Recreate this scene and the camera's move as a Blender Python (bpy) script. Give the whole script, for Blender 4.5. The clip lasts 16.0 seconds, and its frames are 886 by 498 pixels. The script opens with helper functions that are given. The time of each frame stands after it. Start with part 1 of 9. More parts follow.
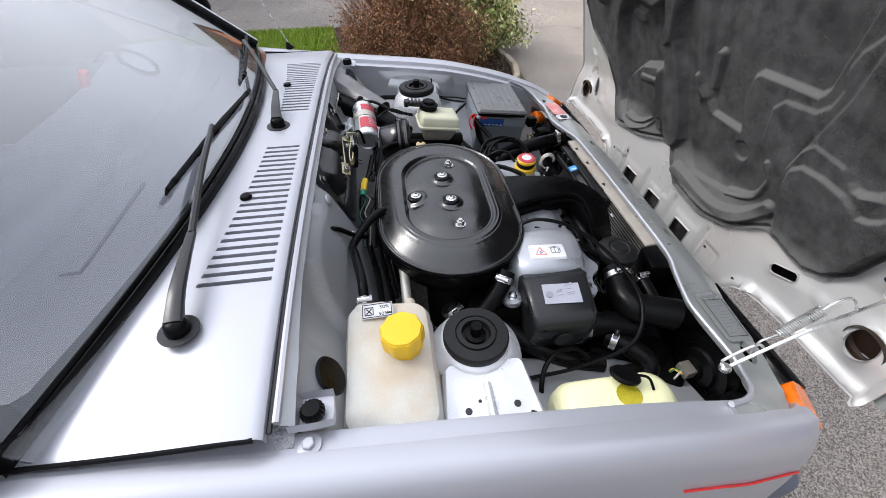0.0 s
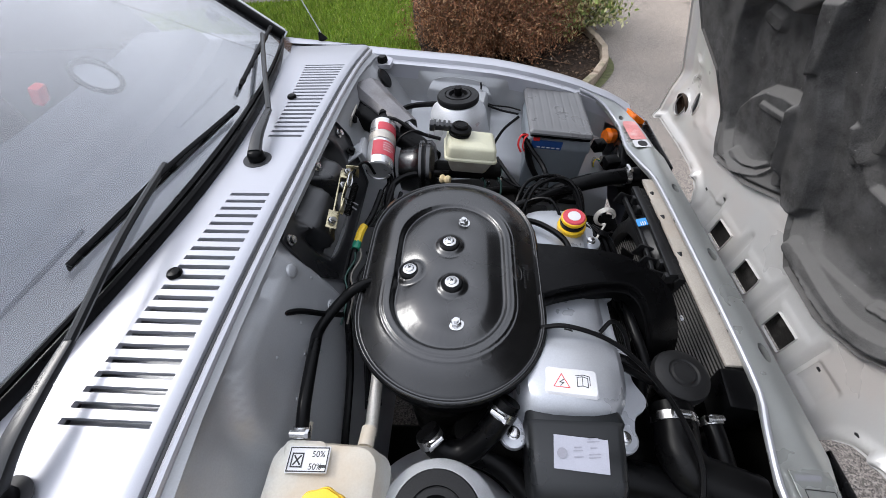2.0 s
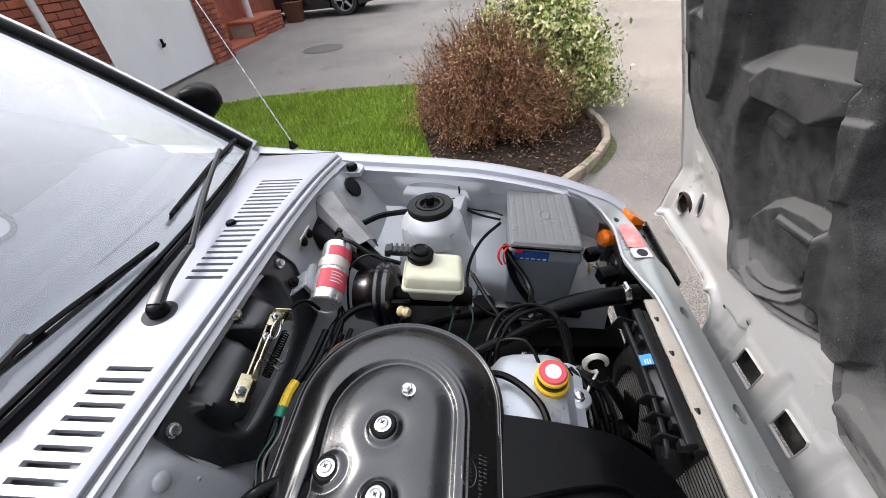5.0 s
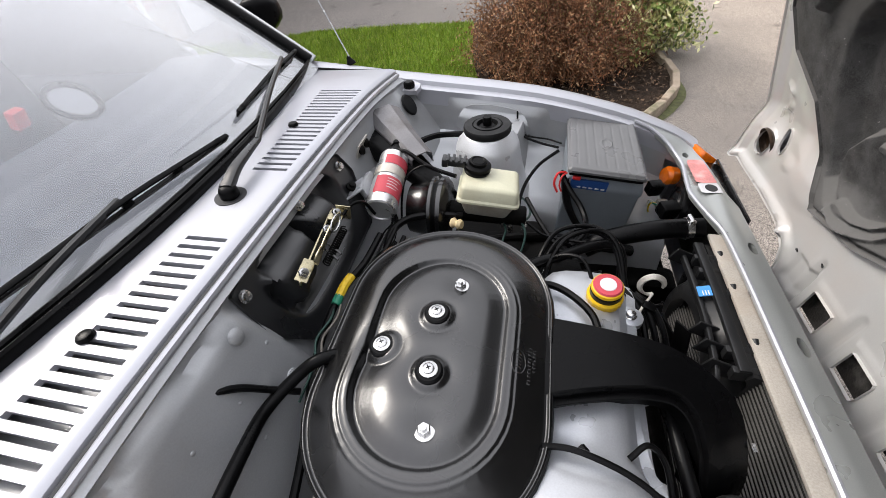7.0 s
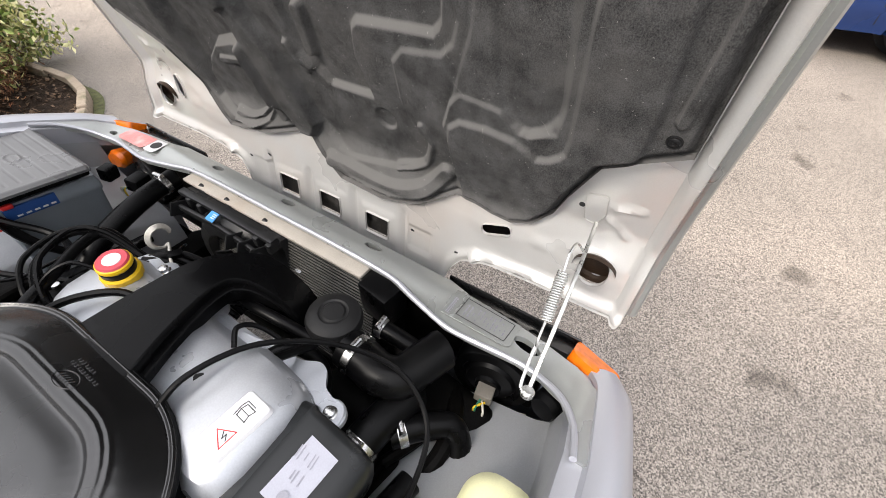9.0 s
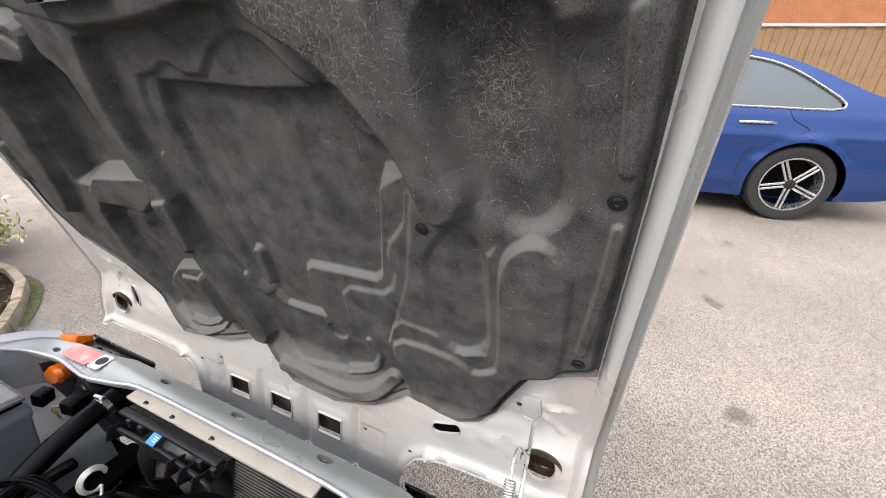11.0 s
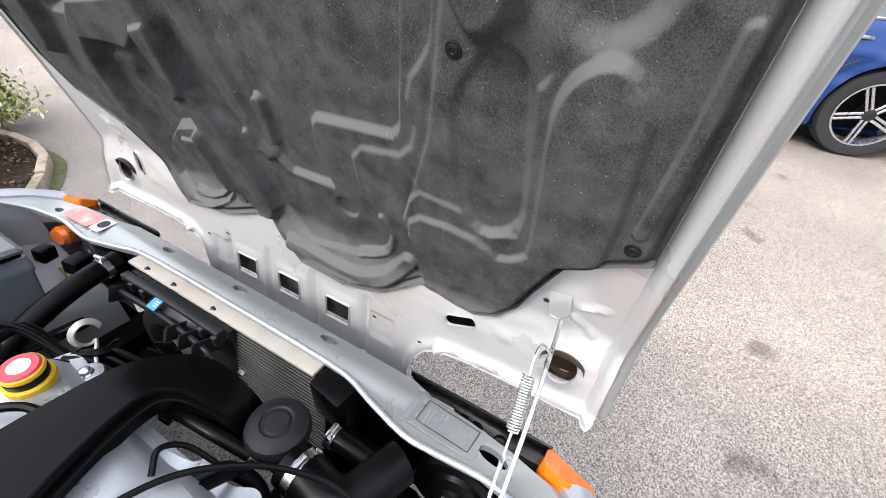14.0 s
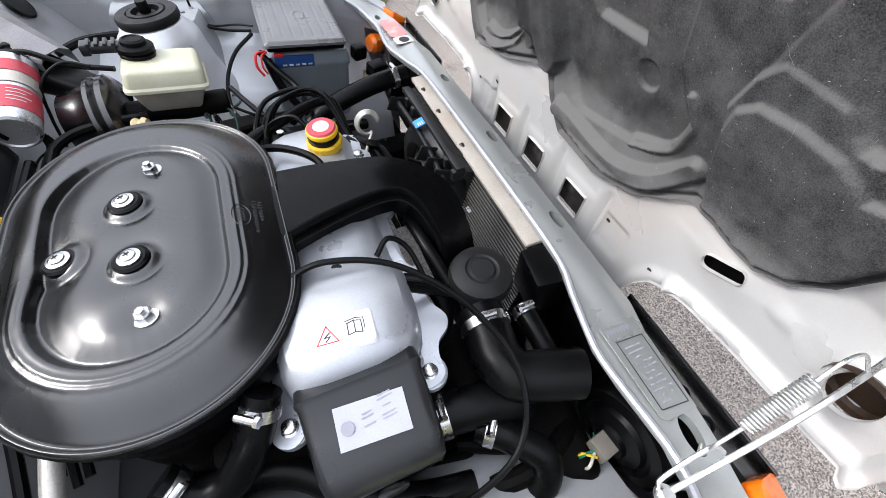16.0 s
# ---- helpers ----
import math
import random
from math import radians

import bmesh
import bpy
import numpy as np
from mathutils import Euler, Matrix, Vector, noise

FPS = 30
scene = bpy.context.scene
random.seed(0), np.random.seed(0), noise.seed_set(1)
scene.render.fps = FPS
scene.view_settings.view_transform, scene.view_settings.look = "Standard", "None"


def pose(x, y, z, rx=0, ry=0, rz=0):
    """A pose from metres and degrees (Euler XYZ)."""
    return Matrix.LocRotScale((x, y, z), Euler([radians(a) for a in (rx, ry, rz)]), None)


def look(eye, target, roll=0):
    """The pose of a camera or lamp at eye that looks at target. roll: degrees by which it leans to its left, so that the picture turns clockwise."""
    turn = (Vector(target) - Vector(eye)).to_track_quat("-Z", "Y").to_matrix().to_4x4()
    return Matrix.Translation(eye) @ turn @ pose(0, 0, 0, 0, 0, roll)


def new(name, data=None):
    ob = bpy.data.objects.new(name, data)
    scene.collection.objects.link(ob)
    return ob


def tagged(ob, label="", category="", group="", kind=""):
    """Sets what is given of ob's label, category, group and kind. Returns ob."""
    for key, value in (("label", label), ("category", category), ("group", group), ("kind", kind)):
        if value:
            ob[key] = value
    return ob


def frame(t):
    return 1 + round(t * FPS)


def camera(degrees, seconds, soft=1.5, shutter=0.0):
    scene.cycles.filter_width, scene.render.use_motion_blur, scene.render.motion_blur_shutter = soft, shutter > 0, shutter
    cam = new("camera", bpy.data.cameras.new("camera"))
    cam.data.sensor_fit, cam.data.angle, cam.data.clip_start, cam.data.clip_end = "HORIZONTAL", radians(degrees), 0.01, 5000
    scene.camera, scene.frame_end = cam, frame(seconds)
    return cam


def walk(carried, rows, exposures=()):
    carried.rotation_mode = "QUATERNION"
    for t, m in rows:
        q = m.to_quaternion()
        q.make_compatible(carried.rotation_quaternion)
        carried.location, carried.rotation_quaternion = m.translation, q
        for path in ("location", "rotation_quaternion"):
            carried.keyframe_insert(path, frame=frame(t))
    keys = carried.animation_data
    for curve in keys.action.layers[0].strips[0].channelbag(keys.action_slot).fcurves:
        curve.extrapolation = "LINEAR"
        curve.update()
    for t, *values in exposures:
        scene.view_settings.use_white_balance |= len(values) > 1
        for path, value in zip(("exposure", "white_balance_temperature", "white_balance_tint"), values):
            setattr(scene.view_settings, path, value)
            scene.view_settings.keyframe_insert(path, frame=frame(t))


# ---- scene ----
cam = camera(95.3, 16.0, soft=0.7)
PATH = [
    (0, (-0.087, -0.811, 1.319), (0.097, 0.636, -0.049), -1.0),
    (0.5, (0.011, -0.722, 1.32), (0.102, 0.66, -0.123), -1.0),
    (1, (0.066, -0.673, 1.3), (0.045, 0.662, -0.188), -2.3),
    (1.5, (0.051, -0.618, 1.317), (-0.058, 0.712, -0.172), -3.5),
    (2, (0.041, -0.543, 1.315), (-0.103, 0.821, -0.14), -3.7),
    (2.5, (0.101, -0.455, 1.323), (-0.016, 0.956, -0.09), -3.5),
    (3, (0.137, -0.386, 1.308), (0.069, 1.071, -0.06), -3.6),
    (3.2, (0.151, -0.368, 1.305), (0.093, 1.104, -0.048), -3.9),
    (5.3, (0.134, -0.345, 1.323), (-0.166, 1.222, 0.117), -6.7),
    (5.5, (0.122, -0.352, 1.329), (-0.225, 1.197, 0.111), -6.9),
    (6, (0.108, -0.371, 1.324), (-0.331, 1.131, 0.079), -6.8),
    (6.5, (0.102, -0.383, 1.3), (-0.362, 1.073, 0.011), -6.9),
    (7, (0.113, -0.396, 1.258), (-0.303, 1.006, -0.107), -7.3),
    (7.5, (0.117, -0.435, 1.227), (-0.087, 0.941, -0.21), -7.3),
    (8, (0.063, -0.471, 1.214), (0.464, 0.815, -0.265), -4.3),
    (8.5, (0.114, -0.527, 1.228), (1.029, 0.461, -0.251), -0.5),
    (9, (0.157, -0.552, 1.226), (1.325, 0.164, -0.232), 1.4),
    (9.5, (0.164, -0.56, 1.231), (1.446, 0.048, -0.178), 2.1),
    (10, (0.163, -0.56, 1.244), (1.572, 0.051, -0.036), 2.4),
    (10.2, (0.165, -0.564, 1.266), (1.647, 0.062, 0.078), 2.4),
    (12.3, (0.149, -0.539, 1.424), (1.813, 0.315, 0.716), 1.3),
    (12.5, (0.139, -0.529, 1.412), (1.768, 0.33, 0.632), 1.6),
    (13, (0.151, -0.525, 1.323), (1.703, 0.277, 0.35), 2.4),
    (13.5, (0.21, -0.556, 1.26), (1.713, 0.151, 0.147), 3.9),
    (14, (0.211, -0.54, 1.244), (1.616, 0.179, 0.016), 4.6),
    (14.5, (0.179, -0.531, 1.224), (1.362, 0.303, -0.156), 4.5),
    (15, (0.193, -0.509, 1.175), (1.095, 0.462, -0.323), 3.1),
    (15.5, (0.194, -0.494, 1.158), (0.861, 0.565, -0.402), 1.9),
    (16, (0.197, -0.494, 1.159), (0.672, 0.62, -0.432), 0.4),
]
EXPOSURE = [(0.0, 0.12, 6350, 10), (0.5, 0.02, 6300, 10), (1.0, -0.02, 6300, 10), (2.5, 0.25, 6350, 10), (3.2, 0.40, 6400, 10), (5.5, 0.45, 6550, 10), (7.0, 0.28, 6800, 10), (8.0, 0.42, 6850, 10), (9.0, 0.5, 6900, 10), (10.2, 0.53, 6850, 10), (12.5, 0.60, 6300, 10), (13.5, 0.74, 6300, 10), (14.5, 0.75, 6350, 10), (15.5, 0.62, 6300, 10), (16.0, 0.67, 6350, 10)]
walk(cam, [(t, look(eye, target, roll)) for t, eye, target, roll in PATH], EXPOSURE)

# ---- world, sun and exposure ----
world = bpy.data.worlds.new("overcast_sky")
scene.world = world
world.use_nodes = True
wn, wl = world.node_tree.nodes, world.node_tree.links
sky = wn.new("ShaderNodeTexSky")
sky.sky_type, sky.sun_disc = "NISHITA", False
sky.sun_elevation, sky.sun_rotation = radians(46), radians(-74)
sky.air_density, sky.dust_density = 1.0, 4.0
cloud = wn.new("ShaderNodeTexNoise")
cloud.inputs["Scale"].default_value, cloud.inputs["Detail"].default_value = 1.3, 2
ramp = wn.new("ShaderNodeValToRGB")
ramp.color_ramp.elements[0].position, ramp.color_ramp.elements[0].color = 0.25, (9.0, 9.3, 10.4, 1)
ramp.color_ramp.elements[1].position, ramp.color_ramp.elements[1].color = 0.75, (12.4, 12.7, 13.6, 1)
mixs = wn.new("ShaderNodeMix")
mixs.data_type = "RGBA"
mixs.inputs["Factor"].default_value = 0.8
tc = wn.new("ShaderNodeTexCoord")
sepz = wn.new("ShaderNodeSeparateXYZ")
dome = wn.new("ShaderNodeMapRange")
dome.inputs["From Min"].default_value, dome.inputs["From Max"].default_value = 0.0, 1.0
dome.inputs["To Min"].default_value, dome.inputs["To Max"].default_value = 0.28, 1.45
scl = wn.new("ShaderNodeVectorMath")
scl.operation = "SCALE"
wl.new(tc.outputs["Generated"], sepz.inputs[0])
wl.new(sepz.outputs["Z"], dome.inputs["Value"])
wl.new(tc.outputs["Generated"], cloud.inputs["Vector"])
wl.new(cloud.outputs["Fac"], ramp.inputs["Fac"])
wl.new(ramp.outputs["Color"], scl.inputs[0])
veil = wn.new("ShaderNodeVectorMath")
veil.operation = "DOT_PRODUCT"
veil.inputs[1].default_value = (-0.67, 0.19, 0.72)
glow = wn.new("ShaderNodeMapRange")
glow.inputs["From Min"].default_value, glow.inputs["From Max"].default_value = -0.2, 1.0
glow.inputs["To Min"].default_value, glow.inputs["To Max"].default_value = 0.62, 1.5
both = wn.new("ShaderNodeMath")
both.operation = "MULTIPLY"
wl.new(tc.outputs["Generated"], veil.inputs[0])
wl.new(veil.outputs["Value"], glow.inputs["Value"])
wl.new(dome.outputs["Result"], both.inputs[0])
wl.new(glow.outputs["Result"], both.inputs[1])
wl.new(both.outputs[0], scl.inputs["Scale"])
wl.new(sky.outputs["Color"], mixs.inputs["A"])
wl.new(scl.outputs["Vector"], mixs.inputs["B"])
wl.new(mixs.outputs["Result"], wn["Background"].inputs["Color"])
wn["Background"].inputs["Strength"].default_value = 0.12

sun = new("sun", bpy.data.lights.new("sun", "SUN"))
sun.data.energy, sun.data.angle, sun.data.color = 1.7, radians(18), (1.0, 0.97, 0.93)
sun.matrix_world = look((0, 0, 10), (5.6, -1.6, 4.0))


# ---- mesh helpers ----
def soften(bm, angle=0.6):
    bm.normal_update()
    for f in bm.faces:
        f.smooth = True
    for e in bm.edges:
        if len(e.link_faces) == 2 and e.calc_face_angle(0) > angle:
            e.smooth = False


def part(name, bm, material, parent=None, label="", angle=0.6):
    """Links a bmesh, in world coordinates, as one mesh object under a thing or a part."""
    soften(bm, angle)
    me = bpy.data.meshes.new(name)
    bm.to_mesh(me)
    bm.free()
    me.materials.append(material)
    ob = new(name, me)
    if parent:
        ob.parent = parent
        if parent.type == "EMPTY":
            ob.matrix_parent_inverse = Matrix.Translation(parent.location).inverted()
    if label:
        ob["label"] = label
    return ob


def thing(name, at, label, category, group="", kind=""):
    e = new(name)
    e.empty_display_size = 0.05
    e.location = at
    return tagged(e, label, category, group, kind)


def B():
    return bmesh.new()


def box(bm, c, s, rot=(0, 0, 0), bev=0.0, seg=2):
    m = Matrix.LocRotScale(Vector(c), Euler([radians(a) for a in rot]), Vector(s))
    r = bmesh.ops.create_cube(bm, size=1.0, matrix=m)
    if bev:
        edges = list({e for v in r["verts"] for e in v.link_edges})
        bmesh.ops.bevel(bm, geom=edges, offset=bev, segments=seg, profile=0.5, affect="EDGES", clamp_overlap=True)
    return bm


def frame_of(a, b):
    z = (Vector(b) - Vector(a)).normalized()
    x = z.orthogonal().normalized()
    return x, z.cross(x), z


def lathe(bm, prof, origin, axis=(0, 0, 1), seg=32, lobes=0, lobe=0.0, cap=True):
    """A turned shape: prof is a list of (radius, height along axis)."""
    z = Vector(axis).normalized()
    x = z.orthogonal().normalized()
    y = z.cross(x)
    o = Vector(origin)
    rings = []
    for r, h in prof:
        ring = []
        for i in range(seg):
            a = 2 * math.pi * i / seg
            rr = r * (1 + lobe * math.cos(lobes * a)) if lobes else r
            ring.append(bm.verts.new(o + z * h + x * (rr * math.cos(a)) + y * (rr * math.sin(a))))
        rings.append(ring)
    for p, q in zip(rings, rings[1:]):
        for i in range(seg):
            j = (i + 1) % seg
            bm.faces.new((p[i], p[j], q[j], q[i]))
    if cap and prof[0][0] > 1e-5:
        bm.faces.new(rings[0][::-1])
    if cap and prof[-1][0] > 1e-5:
        bm.faces.new(rings[-1])
    bmesh.ops.remove_doubles(bm, verts=rings[0] + rings[-1], dist=1e-6)
    return bm


def cyl(bm, a, b, r, r2=None, seg=20, bev=0.0):
    L = (Vector(b) - Vector(a)).length
    r2 = r if r2 is None else r2
    prof = [(r - bev, 0), (r, bev), (r2, L - bev), (r2 - bev, L)] if bev else [(r, 0), (r2, L)]
    return lathe(bm, prof, a, Vector(b) - Vector(a), seg)


def curve_pts(pts, n=8):
    """A smooth line through pts."""
    P = [Vector(p) for p in pts]
    if len(P) < 3:
        return P
    P = [2 * P[0] - P[1]] + P + [2 * P[-1] - P[-2]]
    out = []
    for i in range(1, len(P) - 2):
        for k in range(n):
            t = k / n
            a, b, c, d = P[i - 1], P[i], P[i + 1], P[i + 2]
            out.append(0.5 * (2 * b + (c - a) * t + (2 * a - 5 * b + 4 * c - d) * t * t + (3 * b - a - 3 * c + d) * t ** 3))
    out.append(P[-2])
    return out


def sweep(bm, pts, section, n=8, cap=True, up=None, scale=None):
    """Sweeps a closed 2D section along a smooth line; up keeps its second axis level."""
    line = curve_pts(pts, n)
    prev, rings = None, []
    for i, p in enumerate(line):
        d = (line[min(i + 1, len(line) - 1)] - line[max(i - 1, 0)]).normalized()
        if up is not None:
            x = d.cross(Vector(up)).normalized()
        elif prev is None:
            x = d.orthogonal().normalized()
        else:
            x = (prev - d * prev.dot(d)).normalized()
        prev = x
        y = x.cross(d)
        k = scale(i / (len(line) - 1)) if scale else 1.0
        rings.append([bm.verts.new(p + x * (u * k) + y * (v * k)) for u, v in section])
    m = len(section)
    for p, q in zip(rings, rings[1:]):
        for i in range(m):
            j = (i + 1) % m
            bm.faces.new((p[i], p[j], q[j], q[i]))
    if cap:
        bm.faces.new(rings[0][::-1])
        bm.faces.new(rings[-1])
    bmesh.ops.recalc_face_normals(bm, faces=bm.faces[:])
    return bm


def tube(bm, pts, r, seg=10, n=8, scale=None):
    return sweep(bm, pts, [(r * math.cos(2 * math.pi * i / seg), r * math.sin(2 * math.pi * i / seg)) for i in range(seg)], n, scale=scale)


def rrect(w, h, r, k=4):
    """A rounded rectangle about the origin, counter-clockwise."""
    out = []
    for cx, cy, a0 in ((w / 2 - r, h / 2 - r, 0), (-w / 2 + r, h / 2 - r, 90), (-w / 2 + r, -h / 2 + r, 180), (w / 2 - r, -h / 2 + r, 270)):
        for i in range(k + 1):
            a = radians(a0 + 90 * i / k)
            out.append((cx + r * math.cos(a), cy + r * math.sin(a)))
    return out


def loft(bm, rings, cap=True):
    V = [[bm.verts.new(p) for p in ring] for ring in rings]
    m = len(V[0])
    for p, q in zip(V, V[1:]):
        for i in range(m):
            j = (i + 1) % m
            bm.faces.new((p[i], p[j], q[j], q[i]))
    if cap:
        bm.faces.new(V[0][::-1])
        bm.faces.new(V[-1])
    bmesh.ops.recalc_face_normals(bm, faces=bm.faces[:])
    return bm


def pad(bm, M, w, d, layers, r):
    """A rounded block: layers of (height, inset, shift x, shift y), placed by the matrix M."""
    rings = []
    for h, inset, *sh in layers:
        sx, sy = sh if sh else (0, 0)
        rings.append([M @ Vector((x + sx, y + sy, h)) for x, y in rrect(w - 2 * inset, d - 2 * inset, max(0.001, r - inset * 0.5))])
    return loft(bm, rings)


def sdf(poly, U, V):
    """Signed distance to a polygon, negative inside, on arrays."""
    P = np.array(poly, float)
    d = np.full(U.shape, 1e9)
    inside = np.zeros(U.shape, bool)
    for (ax, ay), (bx, by) in zip(P, np.roll(P, -1, 0)):
        ex, ey = bx - ax, by - ay
        t = np.clip(((U - ax) * ex + (V - ay) * ey) / (ex * ex + ey * ey + 1e-12), 0, 1)
        d = np.minimum(d, np.hypot(U - ax - t * ex, V - ay - t * ey))
        hit = ((ay > V) != (by > V)) & (U < ex * (V - ay) / (ey + 1e-12) + ax)
        inside ^= hit
    return np.where(inside, -d, d)


def smooth_poly(pts, n=4):
    """A closed smooth outline through pts."""
    k = len(pts)
    out = []
    for i in range(k):
        a, b, c, d = (np.array(pts[(i + j - 1) % k], float) for j in range(4))
        for s in range(n):
            t = s / n
            out.append(tuple(0.5 * (2 * b + (c - a) * t + (2 * a - 5 * b + 4 * c - d) * t * t + (3 * b - a - 3 * c + d) * t ** 3)))
    return out


def step01(x):
    x = np.clip(x, 0, 1)
    return x * x * (3 - 2 * x)


def mound(poly, U, V, edge=0.012):
    """1 inside a polygon, falling to 0 over the width of its bevelled edge."""
    return step01(0.5 - sdf(poly, U, V) / edge)


def ridge(line, U, V, width):
    d = np.full(U.shape, 1e9)
    for (ax, ay), (bx, by) in zip(line, line[1:]):
        ex, ey = bx - ax, by - ay
        t = np.clip(((U - ax) * ex + (V - ay) * ey) / (ex * ex + ey * ey + 1e-12), 0, 1)
        d = np.minimum(d, np.hypot(U - ax - t * ex, V - ay - t * ey))
    return step01(1 - d / width)


def near_edge(poly, p):
    best = None
    for (ax, ay), (bx, by) in zip(poly, poly[1:] + poly[:1]):
        ex, ey = bx - ax, by - ay
        t = min(1, max(0, ((p[0] - ax) * ex + (p[1] - ay) * ey) / (ex * ex + ey * ey + 1e-12)))
        q = (ax + t * ex, ay + t * ey)
        d = (q[0] - p[0]) ** 2 + (q[1] - p[1]) ** 2
        if best is None or d < best[0]:
            best = (d, q)
    return best[1]


def sheet(bm, outline, step, place, height=None, holes=(), thick=0.0):
    """A pressed sheet: a fine grid cut to an outline with holes, lifted by height(U, V) and set by place(u, v, h)."""
    O = np.array(outline)
    u = np.arange(O[:, 0].min() - step / 2, O[:, 0].max() + step, step)
    v = np.arange(O[:, 1].min() - step / 2, O[:, 1].max() + step, step)
    U, V = np.meshgrid(u, v, indexing="ij")
    Uc, Vc = U[:-1, :-1] + step / 2, V[:-1, :-1] + step / 2
    keep = sdf(outline, Uc, Vc) < 0
    for h in holes:
        keep &= sdf(h, Uc, Vc) > 0
    used = np.zeros(U.shape, bool)
    full = np.ones(U.shape, int) * 0
    for di in (0, 1):
        for dj in (0, 1):
            used[di:di + keep.shape[0], dj:dj + keep.shape[1]] |= keep
            full[di:di + keep.shape[0], dj:dj + keep.shape[1]] += keep
    edges = [list(map(tuple, outline))] + [list(map(tuple, h)) for h in holes]
    for i, j in zip(*np.nonzero(used & (full < 4))):
        p = (U[i, j], V[i, j])
        q = min((near_edge(e, p) for e in edges), key=lambda a: (a[0] - p[0]) ** 2 + (a[1] - p[1]) ** 2)
        U[i, j], V[i, j] = q
    H = height(U, V) if height else np.zeros(U.shape)
    vert = {}
    for i, j in zip(*np.nonzero(used)):
        vert[i, j] = bm.verts.new(place(float(U[i, j]), float(V[i, j]), float(H[i, j])))
    for i, j in zip(*np.nonzero(keep)):
        bm.faces.new((vert[i, j], vert[i + 1, j], vert[i + 1, j + 1], vert[i, j + 1]))
    if thick:
        bm.normal_update()
        rim = [e for e in bm.edges if len(e.link_faces) == 1]
        r = bmesh.ops.extrude_edge_only(bm, edges=rim)
        vs = [g for g in r["geom"] if isinstance(g, bmesh.types.BMVert)]
        n = Vector((0, 0, 0))
        for f in bm.faces:
            n += f.normal * f.calc_area()
        n.normalize()
        for w in vs:
            w.co -= n * thick
    return bm


def interp(x, table):
    xs, ys = zip(*table)
    return float(np.interp(x, xs, ys))


# ---- materials ----
def mat(name, base, rough=0.5, metal=0.0, var=0.12, scale=18.0, fine=220.0, bump=0.12, coat=0.0, dirt=None, dirt_amount=0.0, dirt_scale=6.0, spec=0.5, trans=0.0, ior=1.45, rvar=0.1, depth=0.002):
    """A surface with colour variation at two scales, uneven gloss, optional stains and fine relief. Scales are per metre."""
    m = bpy.data.materials.new(name)
    m.use_nodes = True
    n, l = m.node_tree.nodes, m.node_tree.links
    p = n["Principled BSDF"]
    co = n.new("ShaderNodeTexCoord")
    geo = n.new("ShaderNodeNewGeometry")

    def noise_tex(s, detail=4.0):
        t = n.new("ShaderNodeTexNoise")
        t.inputs["Scale"].default_value, t.inputs["Detail"].default_value = s, detail
        l.new(geo.outputs["Position"], t.inputs["Vector"])
        return t

    big, small = noise_tex(scale), noise_tex(fine, 2.0)
    add = n.new("ShaderNodeMath")
    add.operation = "ADD"
    l.new(big.outputs["Fac"], add.inputs[0])
    l.new(small.outputs["Fac"], add.inputs[1])
    rng = n.new("ShaderNodeMapRange")
    rng.inputs["From Min"].default_value, rng.inputs["From Max"].default_value = 0.7, 1.3
    rng.inputs["To Min"].default_value, rng.inputs["To Max"].default_value = 1 - var, 1 + var
    l.new(add.outputs[0], rng.inputs["Value"])
    col = n.new("ShaderNodeVectorMath")
    col.operation = "SCALE"
    col.inputs[0].default_value = base
    l.new(rng.outputs["Result"], col.inputs["Scale"])
    out = col.outputs["Vector"]
    if dirt:
        d = noise_tex(dirt_scale, 8.0)
        r = n.new("ShaderNodeValToRGB")
        r.color_ramp.elements[0].position, r.color_ramp.elements[1].position = 0.5, 0.68
        l.new(d.outputs["Fac"], r.inputs["Fac"])
        k = n.new("ShaderNodeMath")
        k.operation = "MULTIPLY"
        k.inputs[1].default_value = dirt_amount
        l.new(r.outputs["Color"], k.inputs[0])
        mx = n.new("ShaderNodeMix")
        mx.data_type = "RGBA"
        l.new(k.outputs[0], mx.inputs["Factor"])
        l.new(out, mx.inputs["A"])
        mx.inputs["B"].default_value = (*dirt, 1)
        out = mx.outputs["Result"]
    l.new(out, p.inputs["Base Color"])
    rr = n.new("ShaderNodeMapRange")
    rr.inputs["From Min"].default_value, rr.inputs["From Max"].default_value = 0.3, 0.7
    rr.inputs["To Min"].default_value, rr.inputs["To Max"].default_value = max(0.02, rough - rvar), min(1, rough + rvar)
    l.new(big.outputs["Fac"], rr.inputs["Value"])
    l.new(rr.outputs["Result"], p.inputs["Roughness"])
    p.inputs["Metallic"].default_value = metal
    p.inputs["Coat Weight"].default_value = coat
    p.inputs["Coat Roughness"].default_value = 0.08
    p.inputs["Specular IOR Level"].default_value = spec
    p.inputs["Transmission Weight"].default_value = trans
    p.inputs["IOR"].default_value = ior
    if bump:
        b = n.new("ShaderNodeBump")
        b.inputs["Strength"].default_value, b.inputs["Distance"].default_value = bump, depth
        l.new(small.outputs["Fac"], b.inputs["Height"])
        l.new(b.outputs["Normal"], p.inputs["Normal"])
    return m


